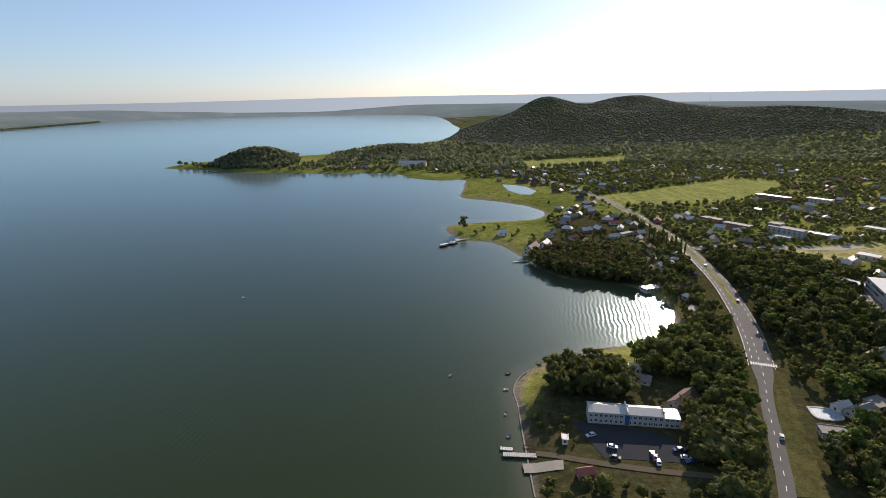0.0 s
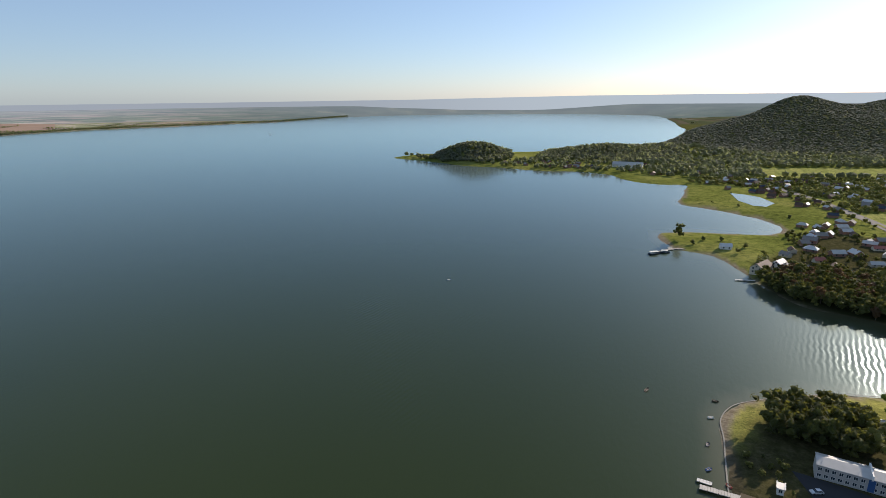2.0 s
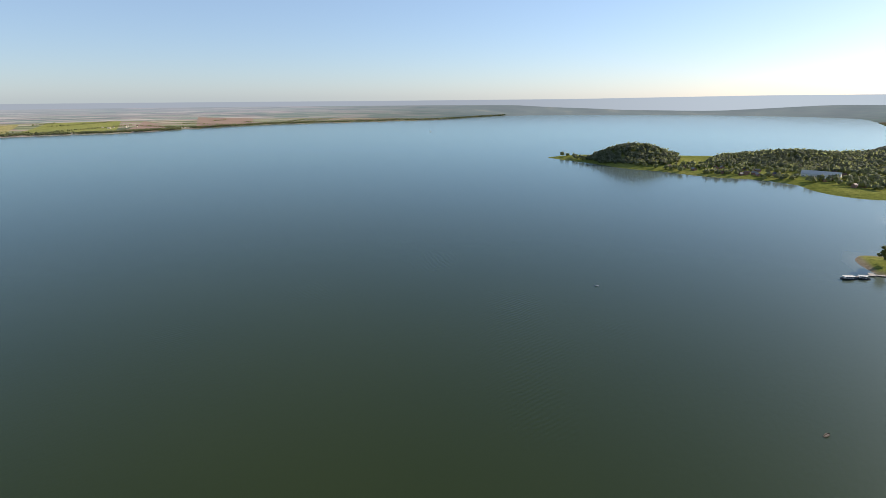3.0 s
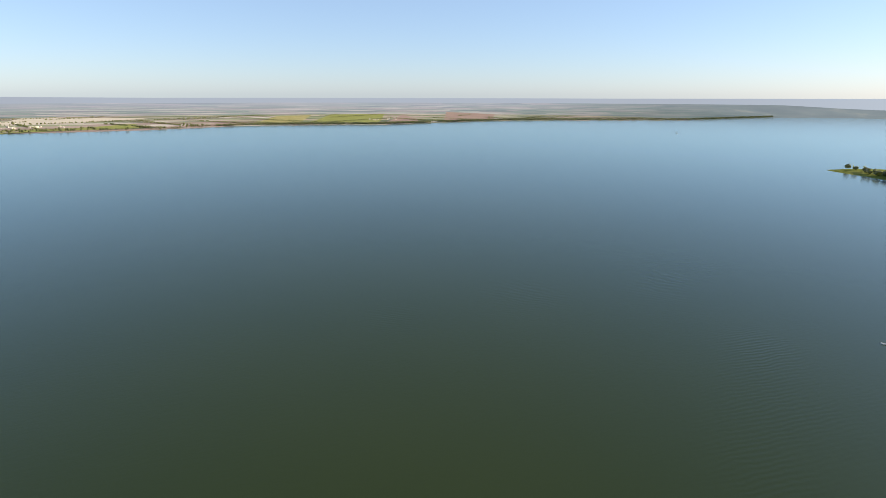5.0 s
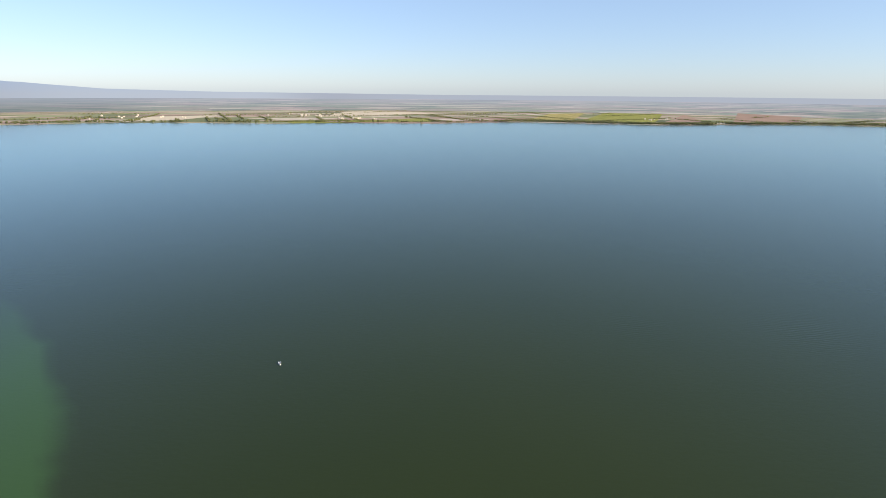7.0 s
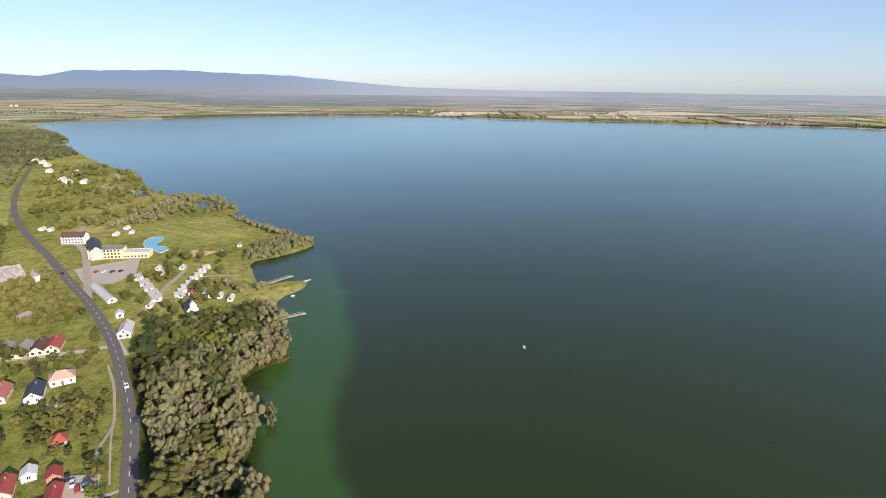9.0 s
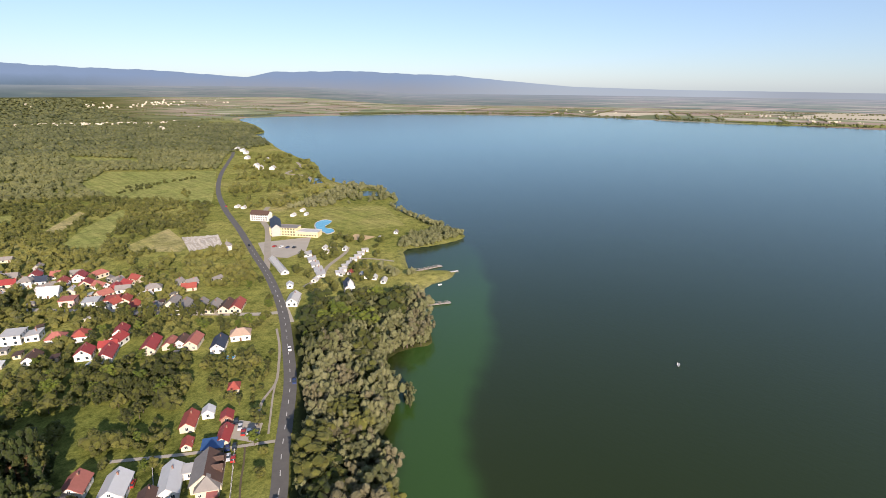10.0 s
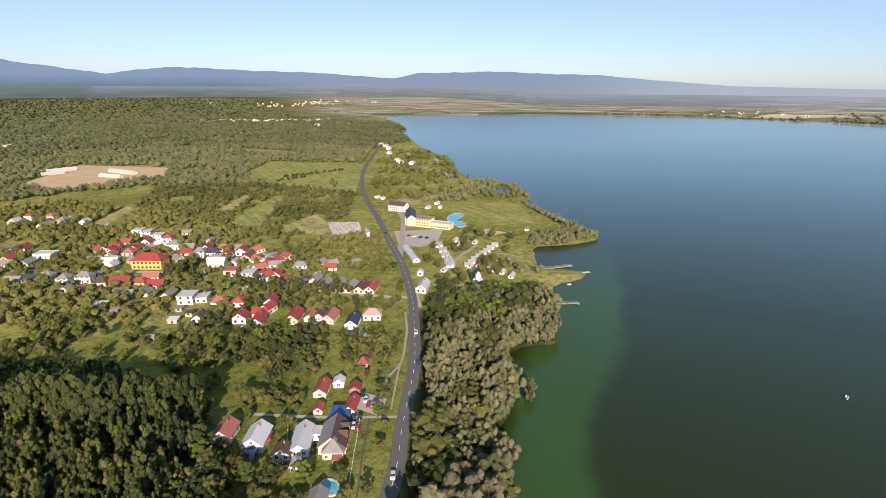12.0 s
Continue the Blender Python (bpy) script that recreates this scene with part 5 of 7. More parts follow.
def woods(name, P, size, label, material, squash=1.0, lobes=3, category="woodland", twigs=0):
    """Far trees, past counting, in one object: a few clumps of leaves each."""
    if not len(P):
        return
    Z = height(P[:, 0], P[:, 1])
    base = ICO1
    n, nv = len(P), len(base[0])
    s = rng.uniform(size[0], size[1], n)
    V, F, spikes = [], [], []
    for k in range(lobes):
        a = rng.uniform(0, 6.28, n)
        off = 0.0 if lobes == 1 else rng.uniform(0.12, 0.36, n)
        c = np.column_stack([P[:, 0] + off * s * np.cos(a), P[:, 1] + off * s * np.sin(a), Z + s * (0.5 if lobes == 1 else 0.32 + 0.5 * k / lobes) * squash])
        r = s * (0.5 if lobes == 1 else rng.uniform(0.3, 0.42, n) * (1 if lobes < 4 else 0.78))
        v = base[0][None] * (1 + 0.34 * rng.uniform(-1, 1, (n, nv, 1))) * (r * (0.86 if twigs else 1))[:, None, None] * np.array([1, 1, 1.0 * squash]) + c[:, None]
        V.append(v.reshape(-1, 3))
        F.append((base[1][None] + (np.arange(n) * nv)[:, None, None]).reshape(-1, 3) + k * n * nv)
        spikes.append((c, r))
    total = n * nv * lobes
    for c, r in spikes if twigs else []:
        d = rng.normal(0, 1, (n, twigs, 3))
        d[:, :, 2] = np.abs(d[:, :, 2]) - 0.3
        d /= np.linalg.norm(d, axis=2)[:, :, None]
        q = c[:, None, None] + (d[:, :, None] * 0.95 + rng.normal(0, 0.22, (n, twigs, 3, 3))) * r[:, None, None, None]
        V.append(q.reshape(-1, 3))
        F.append(np.arange(n * twigs * 3).reshape(-1, 3) + total)
        total += n * twigs * 3
    ob = mesh_object(name, np.vstack(V), np.vstack(F), material, shade=not twigs)
    return tagged(ob, label, category, kind="stuff")


# ---- larger buildings ----
MAT_BLUE = plain("blue_tarpaulin", (0.04, 0.1, 0.24), 0.55, 0, 0.2)
MAT_DECK = plain("weathered_deck_boards", (0.36, 0.32, 0.27), 0.9, 0, 0.25, 0.8)
MAT_CONCRETE = plain("pale_concrete", (0.48, 0.45, 0.4), 0.9, 0, 0.2, 0.3)
MAT_STONE = plain("pale_stone", (0.62, 0.6, 0.56), 0.8, 0, 0.25, 0.9)
MAT_TYRE = plain("tyre_rubber", (0.03, 0.03, 0.03), 0.9, 0, 0.1, relief=0)
POOL, _t, _b = nodes("pool_water", 0.08, 0, 0.5)
_t.links.new(ramp(_t, fbm(_t, 0.4, 3), [(0.3, (0.07, 0.3, 0.42)), (0.7, (0.14, 0.42, 0.52))]), _b.inputs["Base Color"])


def thing_at(name, x, y, turn, z=None):
    t = new(name)
    t.matrix_world = pose(x, y, ground_at(x, y) if z is None else z, 0, 0, turn)
    return t


def windows_row(parent, a0, a1, y, z, count, turn, near=False, wide=1.2, tall=1.0):
    for k in range(count):
        window(parent, a0 + (a1 - a0) * (k + 0.5) / count, y, z, turn, near, wide, tall)


def block(name, x, y, turn, L, W, h, storeys, wall, roof, kind, label, per=3.0, near=False, category="building"):
    """A long building with rows of windows on both sides."""
    t = thing_at(name, x, y, turn)
    OCCUPIED.append((x, y, W * 0.7))
    for k in np.arange(-L / 2 + W / 2, L / 2, W * 0.8):
        OCCUPIED.append((x + k * math.cos(radians(turn)), y + k * math.sin(radians(turn)), W * 0.7 + 1))
    v, f = box(-L / 2, L / 2, -W / 2, W / 2, -1.5, h)
    if kind == "gable":
        v, f = v + [(-L / 2, 0, h + 0.36 * W), (L / 2, 0, h + 0.36 * W)], f + [(4, 8, 6), (5, 7, 9)]
    part("wall", (v, f), wall, t)
    part("roof", roof_pieces(kind, L, W, h), roof, t)
    for s in range(storeys):
        for side, turn_ in ((-1, 0), (1, 180)):
            windows_row(t, -L / 2 + 0.8, L / 2 - 0.8, side * W / 2, 1.6 + s * h / storeys, max(1, int(L / per)), turn_, near)
    return tagged(t, label, category)


# long white two-storey building with three roofs by the bay
hotel = thing_at("lodge", 81, 204.2, -9)
for k in range(-17, 18, 5):
    OCCUPIED.append((81 + k * 0.988, 204.2 - k * 0.156, 6.5))
for n, (x0, x1, h, rise) in enumerate(((-18.9, -2.7, 5.4, 1.2), (-2.7, 12.4, 5.3, 1.2), (12.4, 19.0, 4.7, 0.25))):
    v, f = box(x0, x1, -3.7, 3.7, -1, h)
    if rise > 1:
        v, f = v + [(x0, 0.3, h + rise - 0.1), (x1, 0.3, h + rise - 0.1)], f + [(4, 8, 6), (5, 7, 9)]
    # grey instead of white: the sunless front's shade is put into the wall colour
    wing = part("wing", (v, f), GREYWALL, hotel)
    a, b = x0 - 0.15, x1 + 0.1
    prof = [(-4.2, h - 0.05), (0.3, h + rise), (4.2, h - 0.05)]
    rv = [(x, y, z + t) for t in (0.25, 0.0) for x in (a, b) for y, z in prof]
    rf = [(0, 3, 4, 1), (1, 4, 5, 2), (6, 7, 10, 9), (7, 8, 11, 10), (0, 1, 7, 6), (1, 2, 8, 7), (3, 9, 10, 4), (4, 10, 11, 5), (0, 6, 9, 3), (2, 5, 11, 8)]
    part("roof", (rv, rf), PALE, wing, "pale sheet-metal roof")
    for s in (0, 1):
        for side, tn in ((-1, 0), (1, 180)):
            for k in range(int((x1 - x0) / 2.1)):
                window(wing, x0 + 1.2 + k * 2.1, side * 3.7, 1.4 + 2.5 * s, tn, True, 1.1, 0.95)
part("blue_panel", box(-3.6, -1.6, -3.8, -3.65, 0.2, 5.1), MAT_BLUE, hotel, "blue stairwell panel")
part("parapet", box(-2.95, -2.45, -4.3, 4.3, 5.0, 6.9), WHITE, hotel)
for k in range(3):
    part("chimney", box(12.0, 12.5, -2.6 + 2.4 * k, -2.1 + 2.4 * k, 5.0, 7.0), BRICK, hotel)
tagged(hotel, "long white two-storey lodge with pale metal roofs", "lodge")

# lakeside hotel: yellow front, dark sloping block, white block
block("hotel", -246, -414, 126, 25, 11, 7.6, 3, YELLOW, GREY, "flat", "yellow three-storey hotel block with flat roof", 2.6)
annex = block("hotel_annex", -259, -396, 126, 20, 10, 4.6, 1, YELLOW, PALE, "flat", "low yellow hotel annex with pale roof", 2.6)
part("awning", box(-6, 1, 5.0, 7.5, 2.6, 3.0), RED, annex, "red entrance awning")
block("hotel_block", -245.5, -430, 63.4, 36, 9, 7.5, 2, GREYWALL, NAVY, "gable", "dark-roofed connecting block of the hotel", 4.0)
block("hotel_wing", -257, -479, 123, 19, 9, 6.6, 3, WHITE, BROWN, "gable", "white three-storey hotel wing with brown roof", 2.4)
block("village_hall", -22, -405.5, 149, 21, 12, 6.6, 2, ORANGE, DARKRED, "hip", "orange-yellow two-storey hall with red hipped roof", 3.0)
block("lake_hall", -60, 1108, -5, 56, 14, 5, 1, WHITE, PALE, "gable", "long white hall with pale roof on the shore", 6.0)
block("office_block", 291, 331, 68, 34, 13, 13.0, 4, GREYWALL, PALE, "flat", "grey four-storey office block with window bands", 2.2)
block("office_annex", 277, 319, 68, 42, 9, 3.6, 1, GREYWALL, GREY, "flat", "low grey annex with flat roof", 4.0)

# white church with a square tower and a dark roof
church = thing_at("church", -204, -261, 62)
OCCUPIED.append((-204, -261, 9))
v, f = box(-6.5, 6.5, -3.8, 3.8, -1, 5)
part("nave", (v + [(-6.5, 0, 8.6), (6.5, 0, 8.6)], f + [(4, 8, 6), (5, 7, 9)]), WHITE, church)
v, f = roof_pieces("gable", 13, 7.6, 5)
part("roof", ([(x, y, z if z < 5.5 else z + 0.9) for x, y, z in v], f), NAVY, church, "dark slate roof")
tower = part("tower", box(6.0, 10.0, -2, 2, -1, 9), WHITE, church)
part("tower_roof", ([(5.7, -2.3, 9), (10.3, -2.3, 9), (10.3, 2.3, 9), (5.7, 2.3, 9), (8, 0, 12)], [(0, 1, 4), (1, 2, 4), (2, 3, 4), (3, 0, 4), (3, 2, 1, 0)]), PALE, tower)
for side, tn in ((-1, 0), (1, 180)):
    windows_row(church, -5.5, 5.5, side * 3.8, 2.8, 3, tn, False, 0.8, 1.6)
    window(tower, 8, side * 2, 7.2, tn, False, 0.8, 1.2)
church.scale = (0.85, 0.85, 0.85)
tagged(church, "white church with square tower and dark roof", "church")

# small six-sided chapel by the cemetery
chapel = thing_at("chapel", -188, -405, 10)
OCCUPIED.append((-188, -405, 6))
ring = [(4 * math.cos(k * math.pi / 3), 4 * math.sin(k * math.pi / 3)) for k in range(6)]
part("wall", ([(x, y, z) for z in (-1, 4) for x, y in ring], [(k, (k + 1) % 6, 6 + (k + 1) % 6, 6 + k) for k in range(6)] + [tuple(range(6, 12))]), WHITE, chapel)
part("roof", ([(x * 1.15, y * 1.15, 3.9) for x, y in ring] + [(0, 0, 7.2)], [(k, (k + 1) % 6, 6) for k in range(6)] + [tuple(range(5, -1, -1))]), GREY, chapel)
part("porch", box(3.2, 5.6, -1.6, 1.6, -1, 3), WHITE, chapel)
part("cross", join(box(-0.06, 0.06, -0.06, 0.06, 7.1, 8.5), box(-0.06, 0.06, -0.35, 0.35, 7.9, 8.02)), MAT_STONE, chapel)
tagged(chapel, "small six-sided white chapel with grey roof", "chapel")
graves = []
for _ in range(150):
    u, w = rng.random(), rng.random()
    row = round(w * 13) / 13
    x = -175 + (-27) * u + (12 - 1 * u) * row + 0.4 * rng.normal()
    y = -467 + 13 * u + (48 - 15 * u) * row + 0.3 * rng.normal()
    z = ground_at(-183, -440) + 0.1
    w_, h_ = rng.uniform(0.25, 0.42), rng.uniform(0.4, 0.8)
    graves.append(([(x + a, y + b, z + c) for a, b, c in box(-w_, w_, -0.15, 0.15, 0, h_)[0]], box(0, 1, 0, 1, 0, 1)[1]))
    graves.append(([(x + a, y + b, z + c) for a, b, c in box(-w_, w_, 0.15, 2.0, 0, 0.3)[0]], box(0, 1, 0, 1, 0, 1)[1]))
gv, gf = join(*graves)
tagged(mesh_object("gravestones", gv, gf, MAT_CONCRETE), "rows of pale gravestones in the cemetery", "gravestones", kind="stuff")

# villa at the lane: two-coloured main roof, front wing, dormers, porch
villa = thing_at("villa", -63.5, -150, 60)
villa.scale = (0.8, 0.8, 0.8)
for k in (-8, -3, 3, 8):
    OCCUPIED.append((-62.5 + k * 0.5, -149 + k * 0.87, 8.5))
v, f = box(-9, 9, -6, 6, -1, 4.2)
part("wall", (v + [(-9, 0, 9.0), (9, 0, 9.0)], f + [(4, 8, 6), (5, 7, 9)]), CREAM, villa)
for side, mat, tag in ((-1, GREY, "grey roof slope"), (1, BROWN, "red-brown roof slope")):
    pts = [(-9.5, side * 6.6, 3.9), (9.5, side * 6.6, 3.9), (9.5, 0, 9.2), (-9.5, 0, 9.2)]
    part("roof", (pts + [(x, y, z - 0.25) for x, y, z in pts], [(0, 1, 2, 3), (7, 6, 5, 4), (0, 4, 5, 1), (2, 6, 7, 3), (1, 5, 6, 2), (3, 7, 4, 0)]), mat, villa, tag)
wing = part("front_wing", box(6.5, 12.5, -3.5, 5.5, -1, 4.0), CREAM, villa)
part("wing_roof", ([(6.2, -4.1, 3.8), (13.1, -4.1, 3.8), (13.1, 6.1, 3.8), (6.2, 6.1, 3.8), (7.6, 1.0, 8.6), (9.4, 1.0, 8.6)], [(0, 1, 5, 4), (1, 2, 5), (2, 3, 4, 5), (3, 0, 4), (3, 2, 1, 0)]), GREY, wing, "grey hipped roof")
for k in (-3.5, 2.0):
    d = part("dormer", join(box(k - 1.3, k + 1.3, 2.6, 6.2, 4.4, 6.6), ([(k - 1.6, 6.5, 6.5), (k + 1.6, 6.5, 6.5), (k, 6.5, 7.9), (k - 1.6, 1.8, 6.5), (k + 1.6, 1.8, 6.5), (k, 1.8, 7.9)], [(2, 1, 0), (3, 5, 2, 0), (2, 5, 4, 1), (4, 5, 3)])), BROWN, villa, "gabled dormer with dark roof")
    window(d, k, 6.2, 5.5, 180)
part("porch", join(*[box(x, x + 0.3, y, y + 0.3, -1, 2.8) for x in (13.4, 15.6) for y in (1.2, 4.6)], box(12.5, 16.2, 0.9, 5.2, 2.8, 3.0)), ROSEWALL, villa, "red timber porch")
windows_row(villa, -8, 6, -6, 1.6, 5, 0, True)
windows_row(villa, -8, 8, 6, 1.6, 5, 180, True)
for y in (-1.8, 3.4):
    window(wing, 12.5, y, 1.6, 90)
tagged(villa, "cream villa with grey and red-brown roofs", "villa")
carport = thing_at("carport", -71.2, -163.8, 60)
OCCUPIED.append((-71.2, -163.8, 6))
part("canopy", ([(x, y, z) for z in (2.7, 2.9) for x, y in ((-3.6, -4), (3.6, -4), (3.6, 4), (-3.6, 4))], [(3, 2, 1, 0), (4, 5, 6, 7), (0, 1, 5, 4), (1, 2, 6, 5), (2, 3, 7, 6), (3, 0, 4, 7)]), MAT_BLUE, carport, "dark blue sheet canopy")
for x in (-3.3, 3.3):
    for y in (-3.7, 3.7):
        part("post", box(x - 0.08, x + 0.08, y - 0.08, y + 0.08, -0.3, 2.7), GREYWALL, carport)
tagged(carport, "dark blue carport beside the villa", "carport")
tarp = thing_at("tarpaulin_shelter", -33.8, -155, 60)
part("canopy", ([(-4, -2.4, 2.2), (4, -2.4, 2.2), (4, 2.4, 2.7), (-4, 2.4, 2.7), (-4, -2.4, 2.1), (4, -2.4, 2.1), (4, 2.4, 2.6), (-4, 2.4, 2.6)], [(0, 1, 2, 3), (7, 6, 5, 4), (0, 4, 5, 1), (1, 5, 6, 2), (2, 6, 7, 3), (3, 7, 4, 0)]), MAT_BLUE, tarp)
for x in (-3.8, 3.8):
    for y in (-2.2, 2.2):
        part("post", box(x - 0.07, x + 0.07, y - 0.07, y + 0.07, -0.3, 2.4), MAT_BARK, tarp)
tagged(tarp, "blue tarpaulin shelter behind a house", "shelter")


# ---- pools ----
def pool(x, y, outline, label, deck=1.2, water=None):
    z = ground_at(x, y)
    t = thing_at("swimming_pool", x, y, 0, z)
    OCCUPIED.append((x, y, max(math.hypot(a, b) for a, b in outline) + deck))
    line = curve_through(list(outline) + [outline[0]], 5)[:-1]
    c = line.mean(0)
    out = line + (line - c) / np.linalg.norm(line - c, axis=1)[:, None] * deck
    n = len(line)
    v = [(a, b, h) for l, h in ((line, 0.55), (out, 0.55), (out, -0.5), (line, 0.2)) for a, b in l]
    f = []
    for k in range(n):
        q = (k + 1) % n
        f += [(k, n + k, n + q, q), (n + k, 2 * n + k, 2 * n + q, n + q), (3 * n + k, k, q, 3 * n + q)]
    part("deck", (v, f), MAT_CONCRETE, t)
    part("water", ([(a, b, 0.38) for a, b in line], [tuple(range(n))]), water or POOL, t)
    return tagged(t, label, "swimming pool")


pool(-53.4, -128.5, [(2.6 * math.cos(k * 0.785), 3.6 * math.sin(k * 0.785)) for k in range(8)], "oval blue garden pool with pale rim", 0.7)
pool(-107, -227, [(2.2 * math.cos(k * 0.785), 2.2 * math.sin(k * 0.785)) for k in range(8)], "small round blue garden pool", 0.4)
pool(-287, -413, [(-3, -19), (-12, -23), (-17, -19), (-16, -12), (-6, -4), (-2, -2), (2, 5), (-0, 11), (4, 21), (13, 24), (12, 16), (11, 4), (4, -10)], "large winding turquoise hotel pool", 1.2)
COVER = plain("pale_pool_cover", (0.36, 0.42, 0.48), 0.5, 0, 0.35, 0.6)
pool(167, 207, [(-4, 5), (4, 3), (5.5, -2), (3, -4.5), (-5, -3)], "angular pale pool under a grey-blue cover beside a terrace", 1.0, COVER)

# ---- piers ----
def pier(name, x0, y0, x1, y1, wide, label, head=None, rail=False, mat=None, z=0.75):
    L = math.hypot(x1 - x0, y1 - y0)
    t = thing_at(name, x0, y0, math.degrees(math.atan2(y1 - y0, x1 - x0)), 0)
    n = int(L / 0.9)
    for k in range(n):
        part("plank", box(k * L / n + 0.04, (k + 1) * L / n - 0.04, -wide / 2, wide / 2, z - 0.12, z + 0.004 * (k % 3)), mat or MAT_DECK, t)
    part("beam", join(box(0, L, -wide / 2 + 0.1, -wide / 2 + 0.3, z - 0.35, z - 0.13), box(0, L, wide / 2 - 0.3, wide / 2 - 0.1, z - 0.35, z - 0.13)), MAT_DECK, t)
    for k in range(0, n, 4):
        for s in (-1, 1):
            part("post", box(k * L / n, k * L / n + 0.25, s * wide / 2 - 0.13, s * wide / 2 + 0.13, -3, z + (1.0 if rail else 0.15)), MAT_BARK, t)
    if rail:
        for s in (-1, 1):
            part("rail", box(0, L, s * wide / 2 - 0.05, s * wide / 2 + 0.05, z + 0.95, z + 1.05), MAT_DECK, t)
    if head:
        part("platform", box(L - head[0] / 2, L + head[0] / 2, -head[1] / 2, head[1] / 2, z - 0.2, z + 0.06), mat or MAT_DECK, t)
    return tagged(t, label, "pier")


pier("jetty", 36.5, 184.5, 23, 185.8, 2.6, "weathered concrete jetty at the bay", None, False, MAT_CONCRETE, 0.9)
pier("landing_stage", 27.5, 189.2, 22.4, 190.0, 2.0, "small pale floating landing stage", None, False, MAT_STONE, 0.6)
pier("pier", -262, -264.2, -287.6, -259.5, 1.8, "narrow wooden bathing pier with end platform", (3, 3.4), True)
pier("pier", -221, -214.2, -239.4, -204.4, 1.6, "narrow wooden pier with railings by the woods", (3, 3), True)
pier("pier", -274, -248, -290, -242.5, 2.0, "low stone landing on the spit", None, False, MAT_STONE, 0.5)
pier("pier", 48, 531, 15, 522, 2.6, "long dark landing pier off the spit", (4, 7))
pier("pier", 16, 521, 5, 508, 2.4, "floating pontoon at the end of the pier")
pier("pier", 74.5, 448, 60.5, 445, 1.6, "short pale jetty below the trees", None, False, MAT_STONE)
patch("verge", [(164, 228), (145, 182), (134, 156), (122, 157), (137, 189), (158, 228)], MAT_VERGE, "rough dark green grass strip beside the road", 0.14)
slip = patch("slipway", [(30, 180), (46, 180), (45, 174.3), (30, 174.5)], MAT_GRAVEL, "worn concrete slipway into the lake", 0.25, 4)


# ---- boats ----
def hull(L, W, H):
    n = 9
    v, f = [], []
    for k in range(n):
        u = k / (n - 1)
        w = W / 2 * (0.72 + 0.28 * math.sin(u * 3.0)) * (1 if u < 0.6 else max(0.03, 1 - ((u - 0.6) / 0.4) ** 2))
        x = -L / 2 + L * u
        v += [(x, -w, H), (x, -w * 0.6, -0.2), (x, w * 0.6, -0.2), (x, w, H), (x, w * 0.8, H - 0.03), (x, w * 0.5, 0.15), (x, -w * 0.5, 0.15), (x, -w * 0.8, H - 0.03)]
    for k in range(n - 1):
        for j in range(8):
            a, b = k * 8 + j, k * 8 + (j + 1) % 8
            f.append((a, a + 8, b + 8, b))
    f += [tuple(range(7, -1, -1)), tuple(range((n - 1) * 8, n * 8))]
    return v, f


def boat(name, x, y, turn, L, W, mat, label, cabin=False, sail=False):
    t = thing_at(name, x, y, turn, 0.0)
    part("hull", hull(L, W, 0.55 if L < 8 else 1.0), mat, t)
    for k in (-0.2, 0.12):
        part("seat", box(k * L - 0.15, k * L + 0.15, -W * 0.36, W * 0.36, 0.36, 0.42), MAT_DECK, t)
    if cabin:
        c = part("cabin", box(-L * 0.3, L * 0.2, -W * 0.36, W * 0.36, 0.4, 2.2), WHITE, t)
        part("canopy", box(-L * 0.38, L * 0.28, -W * 0.44, W * 0.44, 2.3, 2.42), MAT_STONE, t)
        part("glazing", box(-L * 0.29, L * 0.21, -W * 0.37, W * 0.37, 1.3, 1.9), MAT_GLASS, c)
    if sail:
        part("mast", box(-0.05, 0.05, -0.05, 0.05, 0.2, 8.5), MAT_STONE, t)
        part("sail", ([(-0.1, 0, 0.9), (-2.6, 0.3, 0.9), (-0.1, 0, 8.3), (-0.1, 0.06, 0.9), (-2.6, 0.36, 0.9), (-0.1, 0.06, 8.3)], [(0, 1, 2), (5, 4, 3), (0, 3, 4, 1), (1, 4, 5, 2), (2, 5, 3, 0)]), WHITE, t)
    return tagged(t, label, "boat", group="boats on the lake")


boat("rowing_boat", -263.5, -68.5, 20, 3.6, 1.4, WHITE, "small white fishing boat on open water")
boat("sailboat", -1437, 1750, 60, 8.5, 2.6, WHITE, "white sailboat far out on the lake", False, True)
boat("rowing_boat", -146, 369, 20, 3.0, 1.2, WHITE, "small white boat drifting on the lake")
boat("rowing_boat", 3, 251, 70, 4.2, 1.6, MAT_BARK, "dark wooden rowing boat on the lake")
boat("tour_boat", 1.5, 501, 35, 12, 4.0, NAVY, "dark tour boat with pale canopy at the pontoon", True)
boat("tour_boat", 10, 508, 10, 9, 3.4, NAVY, "moored dark boat with pale canopy beside the pontoon", True)
for k, (x, y, m, w) in enumerate(((33, 251.6, MAT_BARK, "brown"), (27, 198, MAT_BLUE, "blue"), (27.6, 214.7, NAVY, "dark"), (33, 190.6, RED, "red"), (-259.5, -231.5, WHITE, "white"), (30, 236, WHITE, "white"))):
    boat("pedal_boat", x, y, 40 * k, 2.8, 1.5, m, "small %s pedal boat moored near the shore" % w)


